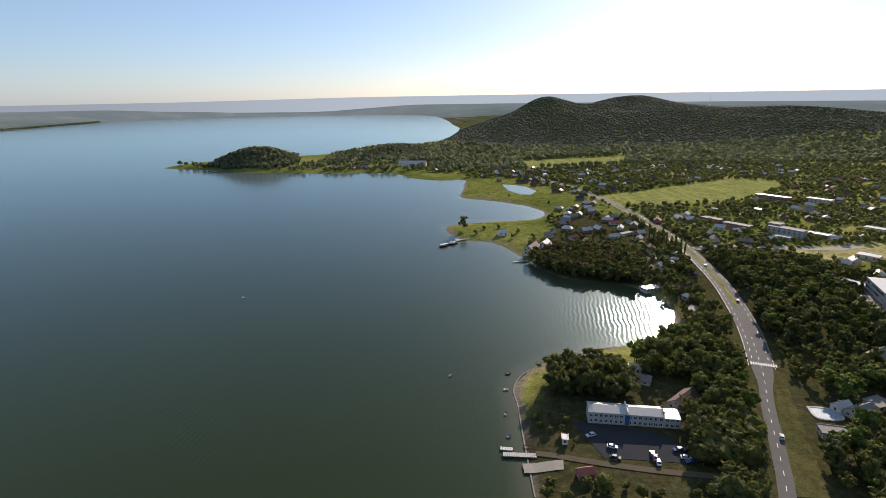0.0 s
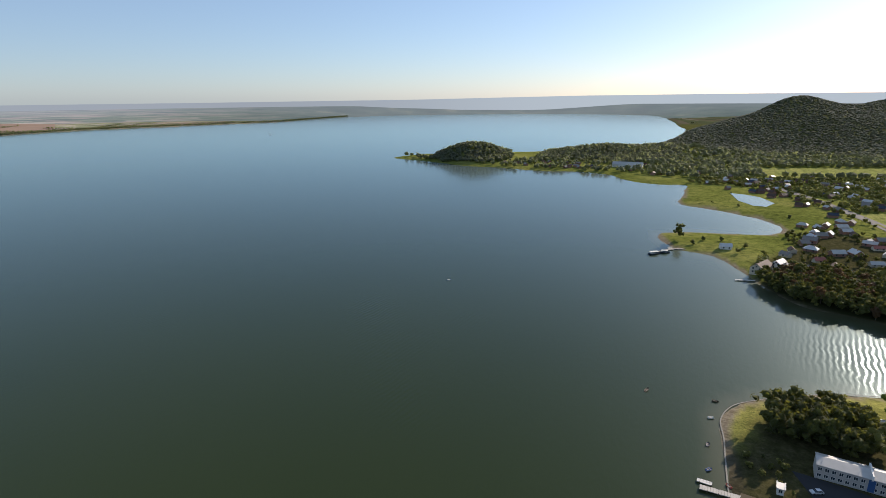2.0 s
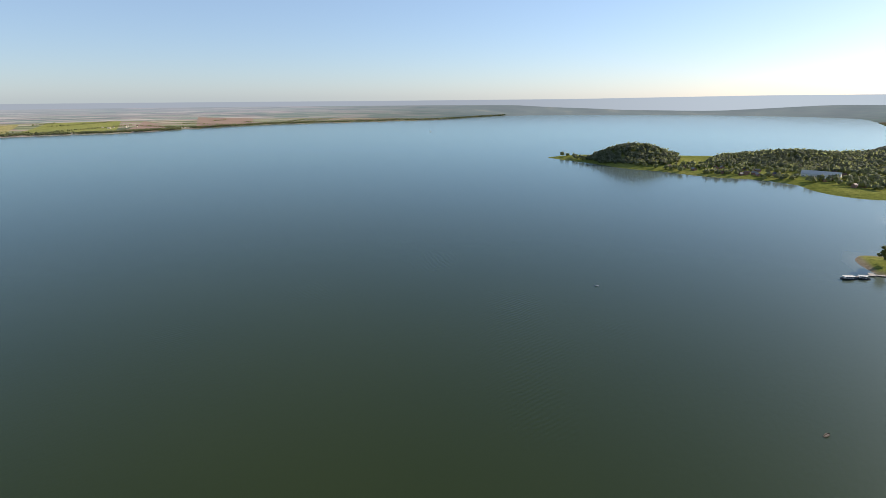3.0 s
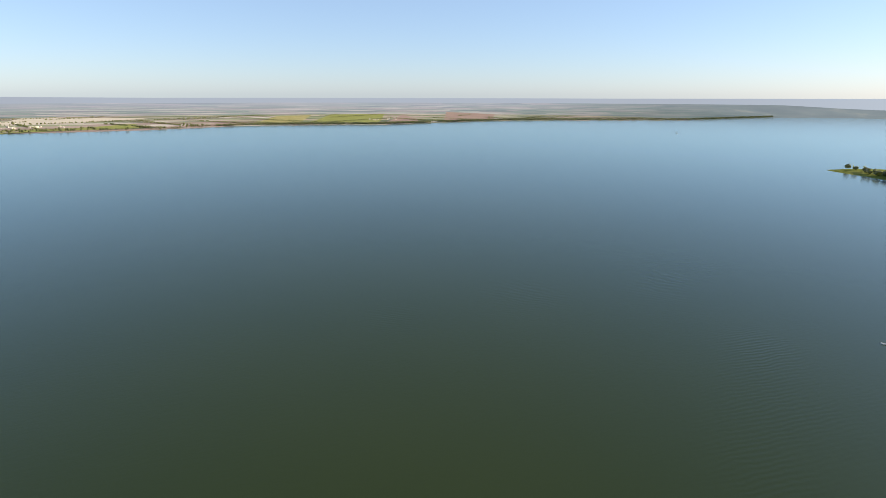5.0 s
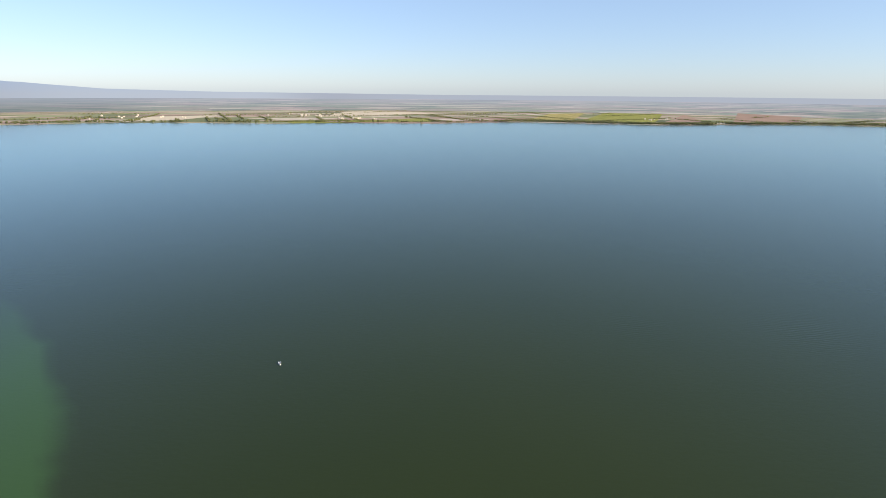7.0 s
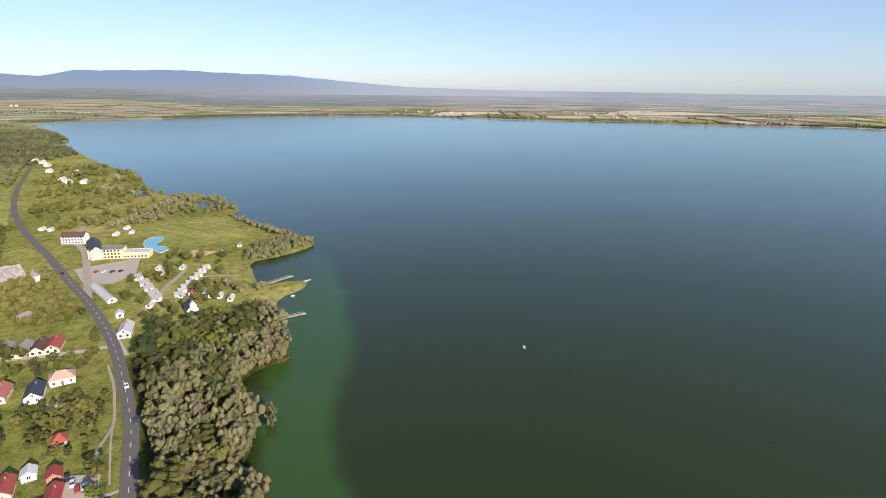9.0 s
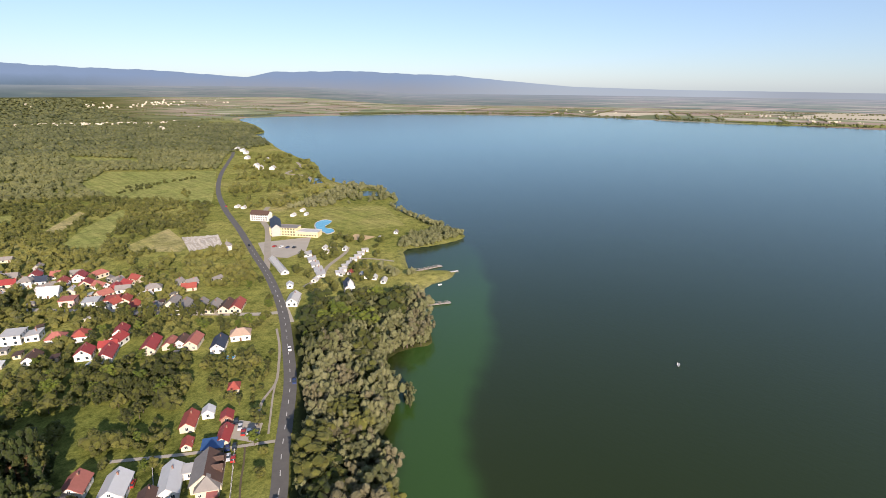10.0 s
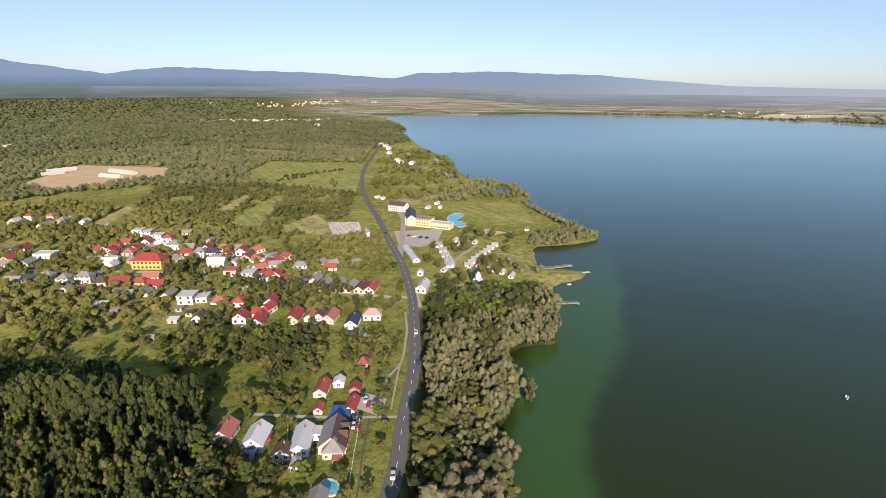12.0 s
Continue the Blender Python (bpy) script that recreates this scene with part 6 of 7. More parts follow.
# ---- cars ----
def car(material, label):
    t = new("car")
    prof = [(-2.1, 0.35), (-2.15, 0.85), (-1.9, 1.0), (-1.15, 1.02), (1.05, 0.98), (2.0, 0.82), (2.15, 0.6), (2.1, 0.35)]
    v = [(x, s * 0.86, z) for s in (-1, 1) for x, z in prof]
    n = len(prof)
    body = part("body", (v, [tuple(range(n)), tuple(range(2 * n - 1, n - 1, -1))] + [(k, n + k, n + (k + 1) % n, (k + 1) % n) for k in range(n)]), material, t)
    top = [(-1.75, 1.0, 0.8), (-1.25, 1.42, 0.66), (0.25, 1.45, 0.66), (1.05, 1.0, 0.8)]
    v = [(x, s * w, z) for s in (-1, 1) for x, z, w in top]
    part("glazing", (v, [(0, 1, 2, 3), (7, 6, 5, 4), (0, 4, 5, 1), (2, 6, 7, 3)]), MAT_GLASS, body)
    part("roof", box(-1.25, 0.28, -0.67, 0.67, 1.42, 1.5), material, body)
    for x in (-1.35, 1.35):
        for s in (-1, 1):
            ring = [(x + 0.33 * math.cos(k * 0.785), 0.33 + 0.33 * math.sin(k * 0.785)) for k in range(8)]
            part("wheel", ([(a, s * y, b) for y in (0.7, 0.9) for a, b in ring], [tuple(range(8)), tuple(range(15, 7, -1))] + [(k, 8 + k, 8 + (k + 1) % 8, (k + 1) % 8) for k in range(8)]), MAT_TYRE, t)
    return tagged(t, label, "car", group="parked cars")


PAINTS = []
for name, c in (("silver", (0.55, 0.56, 0.58)), ("white", (0.8, 0.8, 0.8)), ("black", (0.02, 0.02, 0.025)), ("red", (0.4, 0.04, 0.03)), ("dark blue", (0.03, 0.05, 0.14))):
    PAINTS.append((name, plain("car_paint_" + name.replace(" ", "_"), c, 0.25, 0.0, 0.05, spec=0.5, relief=0)))
CAR_KINDS = [car(m, "%s family car on asphalt" % n) for n, m in PAINTS]
SPOTS = [(60.5, 194, 20), (67, 186, -20), (66.2, 179.2, -25), (81.3, 178.3, 70), (81, 180.6, 75), (81.6, 176, 80), (92.3, 183.3, 10), (96.2, 183, 10), (93.4, 178.4, -10), (94.1, 175.7, 0), (101.6, 179, 0), (137.5, 190, 62)]
SPOTS_LANE = [(-75, -160.5, 60), (-77, -159, 60), (-72.5, -155, 60), (-73.6, -153, 60), (-84.6, -173.5, 60), (-84, -169, 60), (-83.3, -165, 60), (-85, -163.5, 60), (-73.2, -122.4, 59), (-43.9, -164.5, 60), (-132, -213.6, 64), (-117, -184, 60)]
SPOTS_FAR = [(-219, -385, 20), (-222, -380, 20), (-225, -375, 20), (-229, -371, 20), (262, 481, 0), (268, 482, 0), (275, 480, 0), (310, 472, 80), (315, 470, 80), (322, 468, 80), (330, 467, 80), (-258, -560, 65), (-205, -402, 70), (214, 418, 80), (199, 340, 70)]
for k, (x, y, turn) in enumerate(SPOTS + SPOTS_LANE + SPOTS_FAR):
    m = pose(x, y, ground_at(x, y) + (0.36 if k in (11, 20, 22, 23, 35, 36, 37, 38) else 0.16), 0, 0, turn + (180 if k % 3 == 0 else 0))
    kind = CAR_KINDS[(k * 3 + k // 4) % 5]
    if k < 5:
        CAR_KINDS[k].matrix_basis = m
    else:
        copy_thing(kind, m)


# ---- walls, fences and yard things ----
def fence(points, tall, label, mat, name="fence"):
    t = thing_at(name, 0, 0, 0, 0)
    line = np.array(points, float)
    for p, q in zip(line, line[1:]):
        L = np.hypot(*(q - p))
        panel = part("panel", box(0, L, -0.08, 0.08, 0.05, tall), mat, t)
        panel.matrix_basis = pose(p[0], p[1], ground_at(*p), 0, 0, math.degrees(math.atan2(q[1] - p[1], q[0] - p[0])))
        post = part("post", box(-0.14, 0.14, -0.14, 0.14, -0.3, tall + 0.15), mat, t)
        post.matrix_basis = pose(p[0], p[1], ground_at(*p), 0, 0, 0)
    return tagged(t, label, "fence")


def stretch(a, b, n):
    return [(a[0] + (b[0] - a[0]) * k / n, a[1] + (b[1] - a[1]) * k / n) for k in range(n + 1)]


fence(stretch((-76, -157), (-58, -124), 12), 1.3, "pale garden wall beside the villa", MAT_CONCRETE)
fence(stretch((-52, -170), (-46, -150), 7), 1.2, "grey boundary fence between yards", GREYWALL)
fence(stretch((-32, -182), (-24, -160), 7), 1.2, "weathered boundary fence beside a drive", GREYWALL)
mast = thing_at("radio_mast", 960, 1985, 0)
for s in range(3):
    part("leg", ([(1.2 * math.cos(s * 2.09 + d) * k, 1.2 * math.sin(s * 2.09 + d) * k, z) for k, z in ((1.6, 0), (0.25, 46)) for d in (-0.25, 0, 0.25)], [(0, 1, 4, 3), (1, 2, 5, 4), (2, 0, 3, 5), (3, 4, 5)]), MAT_STONE, mast)
for z in range(6, 46, 8):
    part("ring", box(-1.6 + z / 34, 1.6 - z / 34, -1.6 + z / 34, 1.6 - z / 34, z, z + 0.5), MAT_STONE, mast)
tagged(mast, "tall thin radio mast on the wooded ridge", "mast")

# ---- more distant houses ----
def hamlet(name, poly, spacing, limit, tints, noise_gap, label):
    """Houses too far off to tell apart, in one object: walls and gabled roofs."""
    P = spread(poly, spacing, noise_gap, 2.0, 8.0)
    P = P[rng.permutation(len(P))[:limit]]
    V, F, M = [], [], []
    for x, y in P:
        a, L, W, h = radians(float(rng.choice([20, 65, 110, 155])) + rng.normal(0, 20)), rng.uniform(6, 11), rng.uniform(5, 7.5), rng.uniform(2.4, 3.6)
        z, roof = ground_at(x, y), 1 + int(rng.integers(len(tints)))
        OCCUPIED.append((x, y, 0.5 * L + 1))
        v, f = box(-L / 2, L / 2, -W / 2, W / 2, -1, h)
        v, f = v + [(-L / 2, 0, h + 0.36 * W), (L / 2, 0, h + 0.36 * W)], f + [(4, 8, 6), (5, 7, 9)]
        for (pv, pf), k in (((v, f), 0), (roof_pieces("gable", L, W, h), roof)):
            F += [tuple(i + len(V) for i in q) for q in pf]
            V += [(x + p * math.cos(a) - q * math.sin(a), y + p * math.sin(a) + q * math.cos(a), z + r) for p, q, r in pv]
            M += [k] * len(pf)
    # dark wall tone carries the shade of the sides turned from the sun
    ob = mesh_object(name, V, F, BRICK)
    for tint in tints:
        ob.data.materials.append(tint)
    ob.data.polygons.foreach_set("material_index", M)
    return tagged(ob, label, "houses", kind="stuff")


def scatter_houses(poly, spacing, limit, tints, noise_gap, size=1.0):
    P = spread(poly, spacing, noise_gap, 3.0, 8.0 if size < 1 else 12.0)
    P = P[rng.permutation(len(P))[:limit]]
    for x, y in P:
        # bay-side walls get dark masonry colour in place of shaded pale walls
        house(x, y, float(rng.choice([20, 65, 110, 155])), size * rng.uniform(8, 12), size * rng.uniform(6, 8), rng.uniform(2.8, 4.0), "gable" if rng.random() < 0.75 else "hip", tints[int(rng.integers(len(tints)))], BRICK if y > 0 else WHITE if rng.random() < 0.5 else CREAM)


scatter_houses([(150, 300), (166, 330), (188, 370), (198, 410), (208, 455), (190, 470), (166, 440), (160, 395), (156, 378), (164, 345)], 12, 20, [PALE, GREY, METAL, BROWN], -0.5, 0.6)
scatter_houses([(-40, -392), (-60, -372), (-100, -345), (-133, -332), (-105, -400), (-69, -430), (-28, -472), (0, -480), (20, -440), (-20, -372)], 13, 34, [PALE, GREY, RED, METAL, DARKRED, ROSE], -0.9)
scatter_houses([(240, 420), (330, 330), (470, 330), (700, 560), (800, 800), (640, 860), (500, 770), (380, 670), (285, 655), (230, 640)], 30, 56, [PALE, GREY, BROWN, METAL, ROSE], -0.4)
hamlet("outer_settlement_houses", [(480, 560), (700, 560), (800, 800), (640, 860), (500, 770)], 24, 44, [BROWN, GREY, METAL, ROSE], -0.4, "scattered houses in the outer settlement")
hamlet("hill_foot_houses", [(80, 880), (180, 700), (212, 740), (330, 810), (480, 900), (620, 860), (640, 1000), (430, 1060), (170, 1030), (60, 980)], 19, 130, [GREY, BROWN, BROWN, METAL, PALE, NAVY], -0.35, "scattered pale-roofed houses at the hill's foot")
hamlet("peninsula_houses", [(-80, 1040), (60, 980), (180, 1030), (60, 1150), (-60, 1180)], 22, 22, [BROWN, METAL, GREY], -0.5, "pale houses among trees on the peninsula")
hamlet("knoll_houses", [(-330, 1075), (-200, 1048), (-120, 1050), (-110, 1120), (-230, 1170), (-310, 1110)], 20, 16, [NAVY, GREY, BROWN], -0.6, "small houses between the two wooded knolls")
scatter_houses([(110, 560), (150, 520), (205, 520), (200, 690), (150, 680)], 22, 22, [PALE, GREY, METAL], -0.6)
for x, y in ((-520, -1078), (-515, -1044), (-466, -927), (-431, -825), (-423, -797), (-436, -781), (-500, -1000), (-480, -880)):
    house(x, y, 40, 11, 8, 3.5, "gable", PALE, WHITE)
town = []
for cx, cy, sx, sy, n in ((-382, -2088, 60, 14, 18), (-506, -2023, 70, 14, 26), (-651, -1986, 60, 14, 18), (-640, -1730, 50, 40, 10), (-1050, -3050, 240, 60, 44), (-760, -2950, 100, 30, 10), (165, -1376, 14, 10, 5), (-2760, -420, 40, 120, 14), (-3000, -700, 60, 160, 20), (-2850, 1150, 40, 60, 8), (-2700, -1500, 80, 120, 12)):
    for _ in range(n):
        x, y = cx + sx * rng.normal(), cy + sy * rng.normal()
        a, L, W, h = rng.uniform(0, 3.14), rng.uniform(6, 11), rng.uniform(5, 7), rng.uniform(2.5, 4.5)
        z = ground_at(x, y)
        v, f = box(-L / 2, L / 2, -W / 2, W / 2, -1, h)
        v, f = v + [(-L / 2, 0, h + 3), (L / 2, 0, h + 3)], f + [(4, 8, 6), (5, 7, 9), (4, 5, 9, 8), (7, 6, 8, 9)]
        town.append(([(x + p * math.cos(a) - q * math.sin(a), y + p * math.sin(a) + q * math.cos(a), z + r) for p, q, r in v], f))
tv, tf = join(*town)
tagged(mesh_object("far_village", tv, tf, CREAM), "distant scattered pale village houses", "village", kind="stuff")
# garden sheds and outbuildings behind the village houses
for x, y, turn in ((-34, -300, 62), (-30, -310, 62), (-18, -318, 152), (-8, -330, 62), (2, -326, 152), (14, -352, 62), (-46, -284, 62), (-55, -262, 62), (-70, -258, 62), (-90, -246, 150), (-20, -330, 152), (30, -360, 62), (-48, -330, 62),
                   (-70, -325, 62), (-92, -312, 52), (-108, -322, 52), (-118, -330, 20), (-80, -365, 62), (-52, -372, 152), (-30, -425, 152), (-18, -458, 62), (-60, -400, 62), (-75, -398, 62), (10, -402, 152), (40, -425, 62), (30, -480, 62), (58, -478, 152), (0, -360, 152)):
    house(x, y, turn, 4.8, 3.6, 2.2, "gable" if x % 2 else "shed", (GREY, METAL, BROWN, PALE)[abs(x + y) % 4], (GREYWALL, CREAM, BRICK)[abs(x) % 3], "small garden shed behind a village house", "shed")
# near woods and gardens, tree by tree
P = spread(FOREST_SHORE, 6.3, -2.0, 1.5, 0.0)
for (x, y), z, away in zip(P, height(P[:, 0], P[:, 1]), inside_and_far(P[:, 0], P[:, 1], LAKE)):
    leafy = (y < -196 and away > 9) or (y > -138 and away > 17) or (away > 36 and rng.random() < 0.6)
    by_road = min((x - q[0]) ** 2 + (y - q[1]) ** 2 for q in ROAD_SOUTH) < 11 ** 2
    kind = rng.choice(["round", "round", "dark", "bright", "willow"] if leafy else ["willow", "willow", "willow", "dry", "willow", "round"])
    tree(str(kind), x, y, z, rng.choice([9, 11, 12, 13, 15.5]) * rng.uniform(0.92, 1.08) * (0.75 if by_road else 1), rng.uniform(1.0, 1.5) * (0.7 if by_road else 1))
fringe = curve_through(SHORE_EAST[-12:], 5)
for k, (x, y) in enumerate(fringe[::2]):
    tree("willow", x + 2.2, y - 2.2, 0.3, rng.uniform(6.5, 10.5), rng.uniform(1.0, 1.4))
plant([(5, -112), (-4, -140), (-12, -158), (10, -178), (40, -178), (55, -112)], 5.2, ["larch", "larch", "conifer"], (8, 13))
plant(FOREST_SOUTH, 4.3, ["dark", "conifer", "conifer", "dark", "larch", "conifer", "dark", "conifer", "round"], (10, 17), wide=(0.45, 0.72))
plant([(68, -248), (42, -230), (18, -213), (-8, -199), (-26, -191), (-22, -184), (-4, -190), (20, -204), (46, -221), (74, -240)], 4.6, ["dark", "conifer", "dark"], (19, 23), wide=(0.5, 0.7))
# low dark trees added to blacken the strip where the forest's shadow falls
plant([(70, -268), (43, -284), (19, -268), (-8, -240), (-12, -206), (10, -222), (42, -238), (70, -254)], 3.8, ["dark", "dark", "conifer"], (2.5, 5.5), -2.0)
plant([(70, -275), (45, -290), (36, -330), (10, -320), (-10, -300), (-34, -275), (-64, -244), (-80, -226), (-60, -200), (-32, -203), (-14, -240), (18, -270), (42, -287)], 6.0, ["round", "bush", "round", "bright", "bush"], (3.5, 8.5), -0.2)
plant([(-64, -244), (-100, -234), (-80, -206), (-58, -204), (-70, -226)], 5.6, ["round", "bush", "round", "bright"], (4.5, 9), -0.15)
plant([(-66, -195), (-50, -192), (-36, -190), (-26, -184), (-20, -160), (-26, -130), (-55, -116), (-62, -140), (-66, -168), (-58, -182)], 4.6, ["round", "bush", "bush", "bush", "bright"], (2.5, 5.5), -0.2)
plant([(-28, -196), (-22, -184), (-14, -160), (-2, -130), (-22, -122), (-24, -144), (-20, -158), (-24, -180)], 4.8, ["dark", "round", "dark", "bright"], (6, 11), -0.9)
plant([(-96, -150), (-88, -138), (-76, -122), (-68, -124), (-80, -146)], 3.6, ["bush", "bush", "round"], (2, 5), -0.1)
plant([(-118, -210), (-96, -210), (-84, -196), (-92, -226), (-108, -236), (-124, -226)], 4.8, ["round", "bush", "bush"], (2.5, 6), -0.35)
plant([(-84, -206), (-96, -222), (-120, -238), (-128, -222), (-112, -194), (-98, -180), (-88, -184)], 5.0, ["bush", "round"], (1.8, 5), -0.05)
plant([(-60, -230), (-150, -250), (-160, -262), (-176, -310), (-120, -330), (-60, -300), (-30, -290)], 6.8, ["round", "bush", "round", "bush", "bright"], (3.5, 7), -0.05)
plant([(-88, -153), (-84, -153), (-75, -138), (-68, -125), (-60, -112), (-64, -110), (-73, -125), (-80, -139)], 2.6, ["bush", "bush", "round"], (2.2, 4.2), -2.0, lake_gap=0.0)
plant([(-38, -192), (-62, -178), (-64, -183), (-50, -193), (-40, -198)], 4.4, ["bright", "round", "bush"], (5, 8), -1.2)
plant([(-64, -196), (-46, -206), (-50, -232), (-66, -232), (-78, -214), (-70, -200)], 5.0, ["round", "round", "bush"], (5, 8.5), -0.6)
for kind, x, y, tall in (("round", -90, -165.5, 7.5), ("bright", -83, -155.5, 5.5), ("round", -22, -156, 8), ("round", -24, -148, 9), ("bright", -31, -144, 8), ("rust", -30, -150.5, 7), ("bright", -46.5, -134.5, 7.5),
                         ("round", -38, -139.5, 8), ("bush", -57, -122, 4), ("round", -62, -119, 5), ("bush", -34, -134, 4.5), ("round", -20, -140, 9), ("round", -96, -227, 5.5), ("bush", -104, -215, 3)):
    tree(kind, x, y, ground_at(x, y), tall * 1.15, 1.05)
# avenue along the village lane and the dark clump beside the hall
for k in range(22):
    u = k / 21
    x, y = (-60 - 62 * u, -336 + 52 * u + 8 * math.sin(3.1 * u))
    tree("poplar" if k % 3 == 1 else "round", x + 1.2 * math.sin(k * 2.3), y, ground_at(x, y), 9.5 + 2.2 * math.sin(k * 1.7), 0.9)
plant([(-30, -366), (-46, -354), (-52, -362), (-46, -386), (-38, -388), (-28, -376)], 5.0, ["round", "poplar", "round"], (8, 12), -1.2)
# bay side: grove by the long building, trees between beach and road
plant([(50, 226), (52, 240), (64, 250), (76, 252), (90, 249), (90, 226), (78, 219), (62, 221)], 4.8, ["round", "round", "round"], (9, 14), -1.3)
plant([(88, 250), (100, 262), (122, 278), (140, 290), (170, 318), (166, 290), (152, 240), (138, 208), (132, 196), (112, 208), (120, 234), (104, 240)], 5.8, ["round", "round", "round", "round", "bright"], (8, 13), -0.7)
plant([(105, 209), (114, 204), (130, 196), (118, 170), (108, 152), (94, 152), (96, 172), (100, 186)], 5.0, ["round", "round", "bush"], (7, 12), -1.0)
plant([(36, 165), (60, 166), (100, 164), (104, 150), (84, 128), (40, 130), (28, 140)], 5.2, ["bush", "bush", "round"], (2.5, 7), -0.5)
plant([(36, 208), (44, 212), (60, 210), (52, 186), (44, 182)], 6.0, ["bush", "round"], (2, 4), 0.2)
plant([(133, 165), (150, 205), (160, 232), (168, 232), (160, 212), (150, 190), (140, 160)], 4.4, ["bush"], (1.0, 2.2), 0.25)
plant([(170, 236), (190, 285), (206, 340), (216, 400), (224, 455), (236, 455), (228, 400), (212, 340), (200, 290), (184, 240)], 5.0, ["bush", "bush", "round"], (2.5, 6), -0.4)
plant([(150, 282), (158, 300), (172, 330), (186, 370), (198, 410), (212, 460), (196, 480), (160, 450), (158, 395), (154, 378), (162, 345), (150, 310)], 5.8, ["round", "bush", "round"], (5, 10), -0.45)
plant([(186, 285), (208, 340), (224, 400), (232, 455), (262, 440), (300, 400), (330, 360), (320, 300), (270, 250), (225, 250), (196, 262)], 8.4, ["round", "round", "round", "conifer", "bright"], (8, 14), -0.9)
plant([(176, 236), (196, 262), (225, 250), (270, 250), (262, 205), (215, 165), (190, 170)], 7.4, ["round", "round", "round", "bright"], (7, 12), -0.7)
plant([(155, 185), (191, 204), (153, 156), (134, 156), (136, 169)], 6.2, ["round", "dark", "round", "bright"], (7, 12), -1.2)
plant([(140, 150), (156, 172), (180, 186), (215, 165), (240, 120), (190, 90), (135, 110)], 7.0, ["round", "bush", "round"], (6, 11), -0.6)
plant([(124, 178), (132, 182), (160, 236), (152, 236)], 5.0, ["poplar", "round"], (7, 12), -0.5)
tree("round", 22, 556, ground_at(22, 556), 15, 1.1)
for x, y in ((34, 540), (44, 556), (60, 560), (78, 540), (90, 520), (96, 500), (70, 520)):
    tree("bush", x, y, ground_at(x, y), 4.5, 1.2)
for x, y in ((-146, -139), (-149, -141), (-151, -145), (-144, -136)):
    tree("willow", x, y, 0.1, 6.0, 1.1)
plant(FOREST_POINT, 5.6, ["round", "round", "round", "round", "rust"], (8, 12), -1.2, lake_gap=0.2)
plant([(100, 470), (160, 452), (214, 470), (222, 560), (212, 660), (160, 660), (120, 600), (110, 540), (92, 500)], 9.0, ["round", "bush", "bush"], (3, 6), 0.0)
for k in range(9):
    tree("poplar", 212 - 1.5 * k + 0.5 * (k % 2), 452 + 6.5 * k, ground_at(208, 470), 13 + 2 * (k % 3), 0.75)

# woods and gardens further off
settlement = spread([(60, 440), (100, 470), (212, 440), (212, 520), (205, 700), (140, 900), (40, 940), (60, 980), (180, 1020), (600, 1120), (900, 900), (760, 560), (470, 330), (330, 330), (300, 420), (236, 460), (236, 520), (212, 470), (150, 480), (80, 500)], 8.8, -0.5)
woods("garden_trees", settlement, (4.5, 9.5), "dark green trees among settlement gardens", MAT_OAK, 0.9, 2, twigs=8)
thicket = spread([(300, 260), (340, 330), (470, 330), (620, 440), (560, 250), (420, 150)], 9.5, -0.7)
woods("copse", thicket, (9, 14), "dense dark green trees beyond the road", MAT_OAK)
foot = spread([(-80, 1030), (60, 980), (180, 1020), (420, 1080), (900, 1000), (1250, 700), (1500, 900), (1000, 1400), (420, 1350), (0, 1420), (-60, 1300), (-20, 1120)], 13, -0.45)
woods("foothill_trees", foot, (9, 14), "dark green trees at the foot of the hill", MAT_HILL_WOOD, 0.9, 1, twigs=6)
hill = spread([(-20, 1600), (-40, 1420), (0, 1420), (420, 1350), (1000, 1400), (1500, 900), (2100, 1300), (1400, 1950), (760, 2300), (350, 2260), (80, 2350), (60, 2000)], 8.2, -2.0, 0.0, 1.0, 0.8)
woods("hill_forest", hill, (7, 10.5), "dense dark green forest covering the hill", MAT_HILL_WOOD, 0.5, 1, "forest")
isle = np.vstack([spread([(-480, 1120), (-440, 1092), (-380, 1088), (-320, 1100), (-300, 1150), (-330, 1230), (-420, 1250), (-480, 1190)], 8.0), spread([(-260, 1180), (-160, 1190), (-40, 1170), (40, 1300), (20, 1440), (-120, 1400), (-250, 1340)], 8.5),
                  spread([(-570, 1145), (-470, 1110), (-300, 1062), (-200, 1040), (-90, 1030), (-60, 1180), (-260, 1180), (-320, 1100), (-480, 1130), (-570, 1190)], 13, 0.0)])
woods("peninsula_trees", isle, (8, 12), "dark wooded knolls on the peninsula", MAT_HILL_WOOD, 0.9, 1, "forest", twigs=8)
meadow_bushes = spread([(45, 600), (110, 620), (140, 660), (150, 800), (90, 860), (45, 900), (40, 800), (120, 700)], 24, 0.3)
woods("meadow_bushes", meadow_bushes, (2.5, 5), "low bushes dotting the wet meadow", MAT_OAK, 0.8, 2, "bushes")

village = spread([(-60, -300), (-120, -330), (-176, -310), (-200, -400), (-120, -420), (-90, -480), (-60, -560), (40, -700), (160, -700), (130, -420), (75, -330), (20, -330), (-28, -265)], 7.2, -0.4)
woods("village_trees", village, (3.4, 8), "leafy green orchard and garden trees", MAT_OAK, 0.95, 3, twigs=16)
gardens = spread([(28, -292), (60, -284), (150, -320), (170, -430), (90, -415), (40, -370), (0, -335), (10, -310)], 6.4, -0.45)
woods("scrub", gardens, (3, 7), "scattered fruit trees and scrub on the slope", MAT_OAK, 0.9, 3, twigs=12)
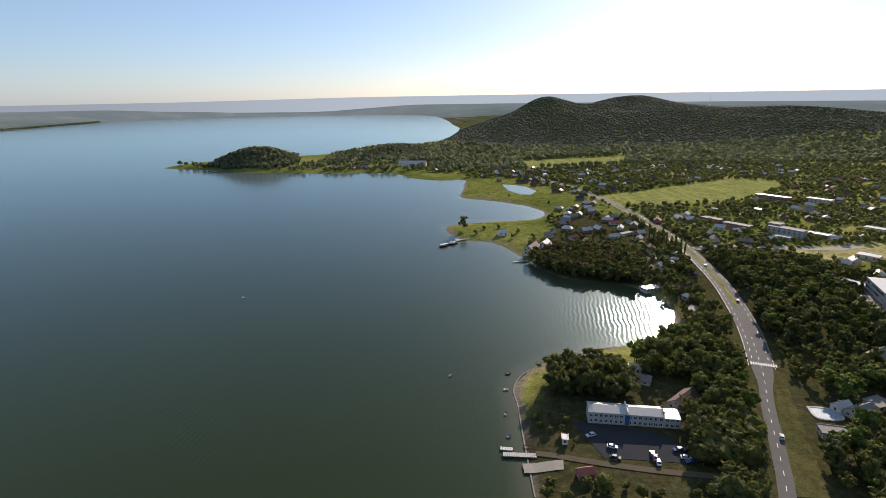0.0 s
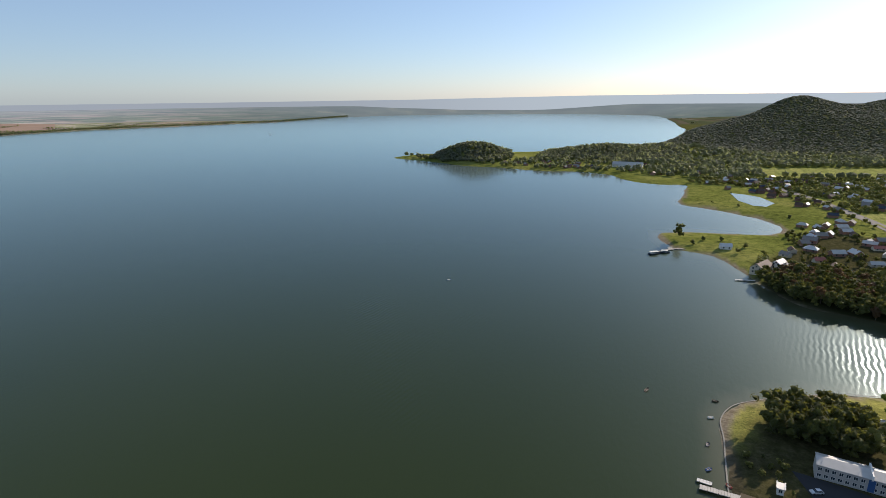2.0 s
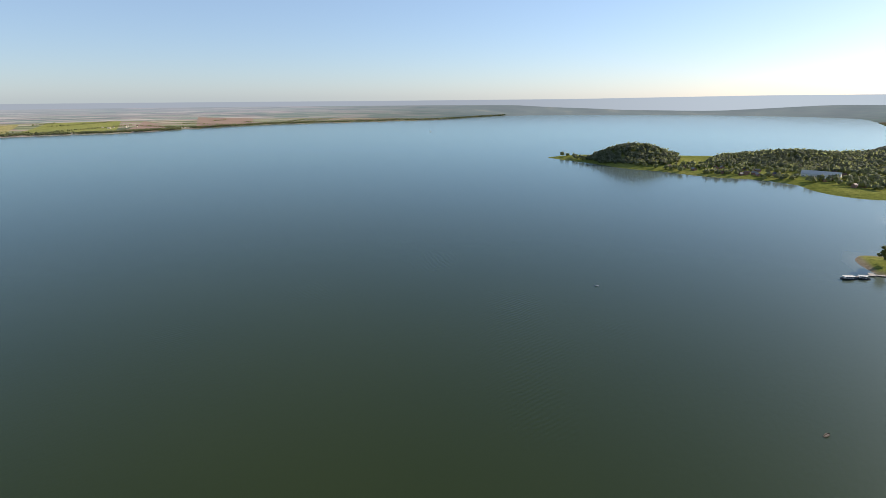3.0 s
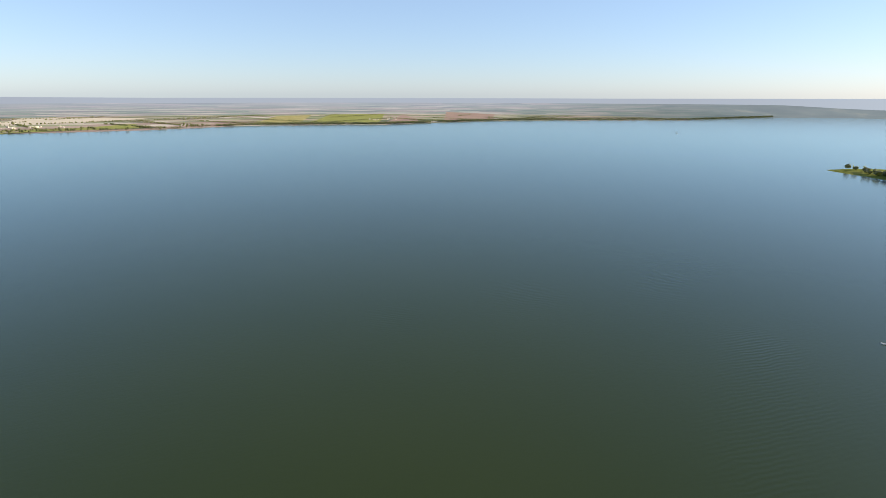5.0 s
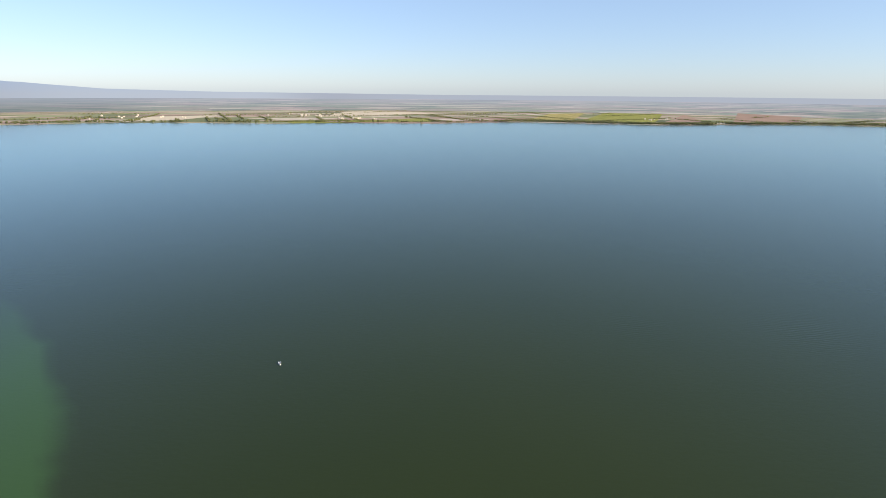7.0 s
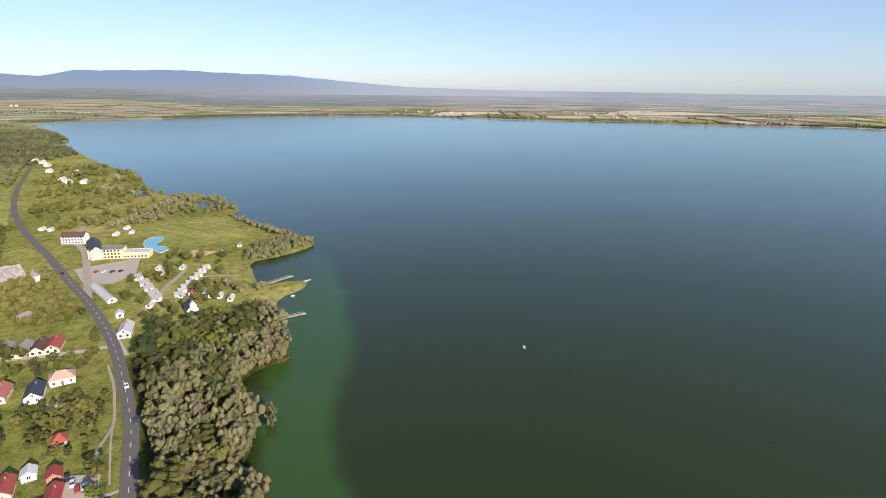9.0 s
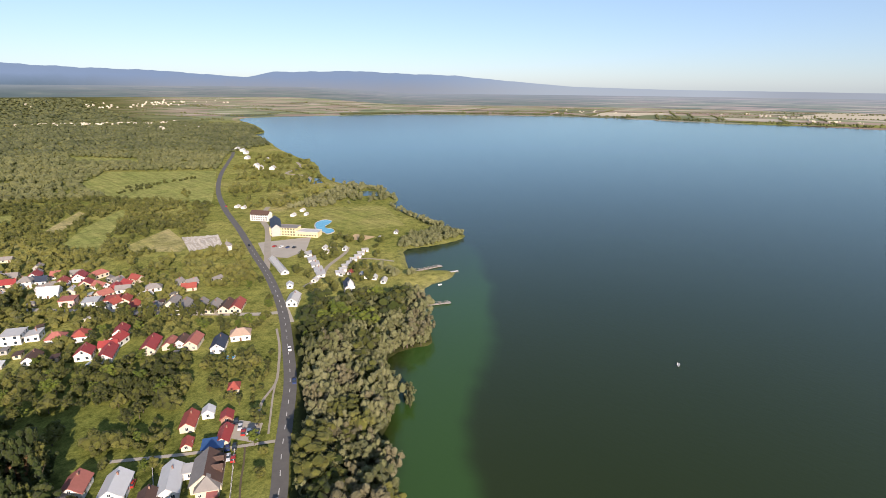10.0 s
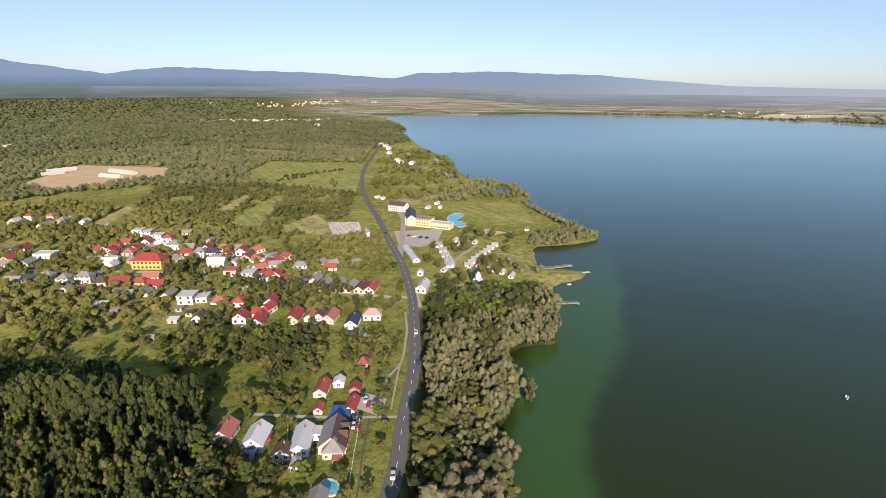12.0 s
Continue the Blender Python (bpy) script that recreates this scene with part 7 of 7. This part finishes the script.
orchard = spread([(-120, -420), (-200, -480), (-256, -590), (-180, -700), (-60, -760), (-20, -640), (-60, -560), (-90, -480)], 6.2, -0.6)
woods("scrub", orchard, (3, 6.5), "green scrub in strips between old fields", MAT_OAK, 0.9, 3, twigs=12)
shore_bush = np.vstack([spread([(-366, -306), (-330, -303), (-300, -311), (-296, -322), (-330, -334), (-362, -330)], 4.6, -1.2, 0, 0.0), spread([(-377, -336), (-392, -403), (-408, -450), (-398, -446), (-380, -400), (-366, -345)], 5.0, -1.0, 0, 0.0),
                        spread([(-433, -474), (-457, -525), (-457, -574), (-440, -600), (-400, -560), (-330, -520), (-300, -505), (-330, -492), (-400, -470)], 7.5, -0.5, 0, 0.0), spread([(-262, -290), (-250, -262), (-262, -252), (-240, -240), (-235, -262), (-250, -300)], 8, 0.3)])
woods("lakeside_scrub", shore_bush, (4, 7), "grey-green willow scrub along the shore", MAT_WILLOW, 1.0, 3, twigs=16)
camp = spread([(-190, -300), (-176, -270), (-230, -262), (-262, -300), (-300, -340), (-290, -380), (-240, -350), (-200, -345)], 8, -0.35)
woods("camp_trees", camp, (4, 8), "leafy trees between holiday cabins", MAT_OAK, 1.0, 3, twigs=16)
north = spread([(-230, -420), (-262, -500), (-330, -520), (-440, -600), (-470, -700), (-530, -820), (-560, -920), (-480, -960), (-400, -840), (-300, -640)], 11, 0.15)
woods("roadside_trees", north, (5, 9), "green trees between road and lake", MAT_OAK, 1.0, 3, twigs=3)
plain_wood = spread([(160, -700), (40, -760), (-60, -760), (-180, -700), (-190, -830), (-235, -930), (-370, -830), (-420, -930), (-480, -1030), (-300, -1200), (0, -1200), (300, -1100), (330, -800), (220, -600)], 8.5, -0.75)
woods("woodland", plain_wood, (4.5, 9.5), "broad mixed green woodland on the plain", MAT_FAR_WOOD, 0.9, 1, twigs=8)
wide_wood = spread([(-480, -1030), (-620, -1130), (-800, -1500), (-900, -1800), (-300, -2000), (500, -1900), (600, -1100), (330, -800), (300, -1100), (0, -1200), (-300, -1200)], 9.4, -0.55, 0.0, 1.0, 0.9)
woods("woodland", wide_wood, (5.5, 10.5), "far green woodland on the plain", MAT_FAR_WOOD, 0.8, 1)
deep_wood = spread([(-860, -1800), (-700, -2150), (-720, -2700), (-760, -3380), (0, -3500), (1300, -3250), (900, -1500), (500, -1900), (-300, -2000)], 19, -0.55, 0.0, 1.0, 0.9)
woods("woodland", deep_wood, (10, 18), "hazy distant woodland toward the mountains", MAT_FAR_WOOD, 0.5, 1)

clumps = np.vstack([np.array(a) + (np.array(b) - np.array(a)) * np.linspace(0, 1, n)[:, None] + rng.normal(0, 2.2, (n, 2)) for a, b, n in (((-215, -752), (-312, -772), 30), ((-196, -722), (-240, -738), 14), ((-250, -640), (-262, -690), 8))])
woods("field_bushes", clumps, (3, 6), "dark bushes dotted across the green field", MAT_OAK, 0.9, 3, "bushes", twigs=4)

# belts of trees on the far shore and hedges across the plain
belt = curve_through(SHORE_FAR[10:], 10)
u = rng.uniform(0, len(belt) - 1.001, 4200)
k = u.astype(int)
B = belt[k] + (belt[k + 1] - belt[k]) * (u - k)[:, None]
B = B * (1 + rng.uniform(0.004, 0.03, len(B)) / 1)[:, None]
B = B[wobble(B[:, 0], B[:, 1], 90, 5) > -0.75]
belt_az = np.degrees(np.arctan2(-B[:, 0], B[:, 1]))
B = B[rng.random(len(B)) < 1 - 0.82 * smooth((belt_az - 78) / 8) * smooth((128 - belt_az) / 10)]
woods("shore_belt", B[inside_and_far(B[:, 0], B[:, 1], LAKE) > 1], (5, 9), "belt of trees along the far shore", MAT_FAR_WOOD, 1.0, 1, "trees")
H = []
for _ in range(150):
    a, r0 = radians(rng.uniform(5, 168)), rng.uniform(2300, 3500)
    c = np.array([-math.sin(a) * r0, math.cos(a) * r0])
    t = radians(24 + (90 if rng.random() < 0.35 else 0) + rng.normal(0, 6))
    s = np.arange(0, rng.uniform(150, 700), 14)
    H.append(c + np.column_stack([np.cos(t) * s, np.sin(t) * s]) + rng.normal(0, 3, (len(s), 2)))
H = np.vstack(H)
woods("hedgerows", H[(inside_and_far(H[:, 0], H[:, 1], LAKE) > 60) & (np.hypot(H[:, 0], H[:, 1]) < 3500)], (5, 10), "lines of trees between distant fields", MAT_FAR_WOOD, 0.9, 1, "hedgerows")

# the trees nearest the flight each stand alone; those behind them of the same kind are joined
for kind in KINDS:
    mine = sorted((p for p in PLANTED if p[0] == kind), key=lambda p: math.hypot(p[1], p[2]))
    for p in mine[:210]:
        stand(*p)
    V, F, n = [], [], 0
    for _, x, y, z, tall, wide in mine[210:]:
        me = LIGHT_CROWNS[kind][int(rng.integers(3))]
        v = np.empty(len(me.vertices) * 3)
        me.vertices.foreach_get("co", v)
        f = np.empty(len(me.polygons) * 3, int)
        me.polygons.foreach_get("vertices", f)
        v = v.reshape(-1, 3)
        a = rng.uniform(0, 6.28)
        V.append(np.column_stack([(v[:, 0] * math.cos(a) - v[:, 1] * math.sin(a)) * tall * wide + x, (v[:, 0] * math.sin(a) + v[:, 1] * math.cos(a)) * tall * wide + y, v[:, 2] * tall + z]))
        F.append(f.reshape(-1, 3) + n)
        n += len(v)
    if V:
        tagged(mesh_object("grove", np.vstack(V), np.vstack(F), KINDS[kind][2]), "thick stand of green trees beyond the road", "trees", kind="stuff")
for x, y in ((-20, -190), (30, -190)):
    stand("rust", x, y, ground_at(x, y), 12, 1.0)
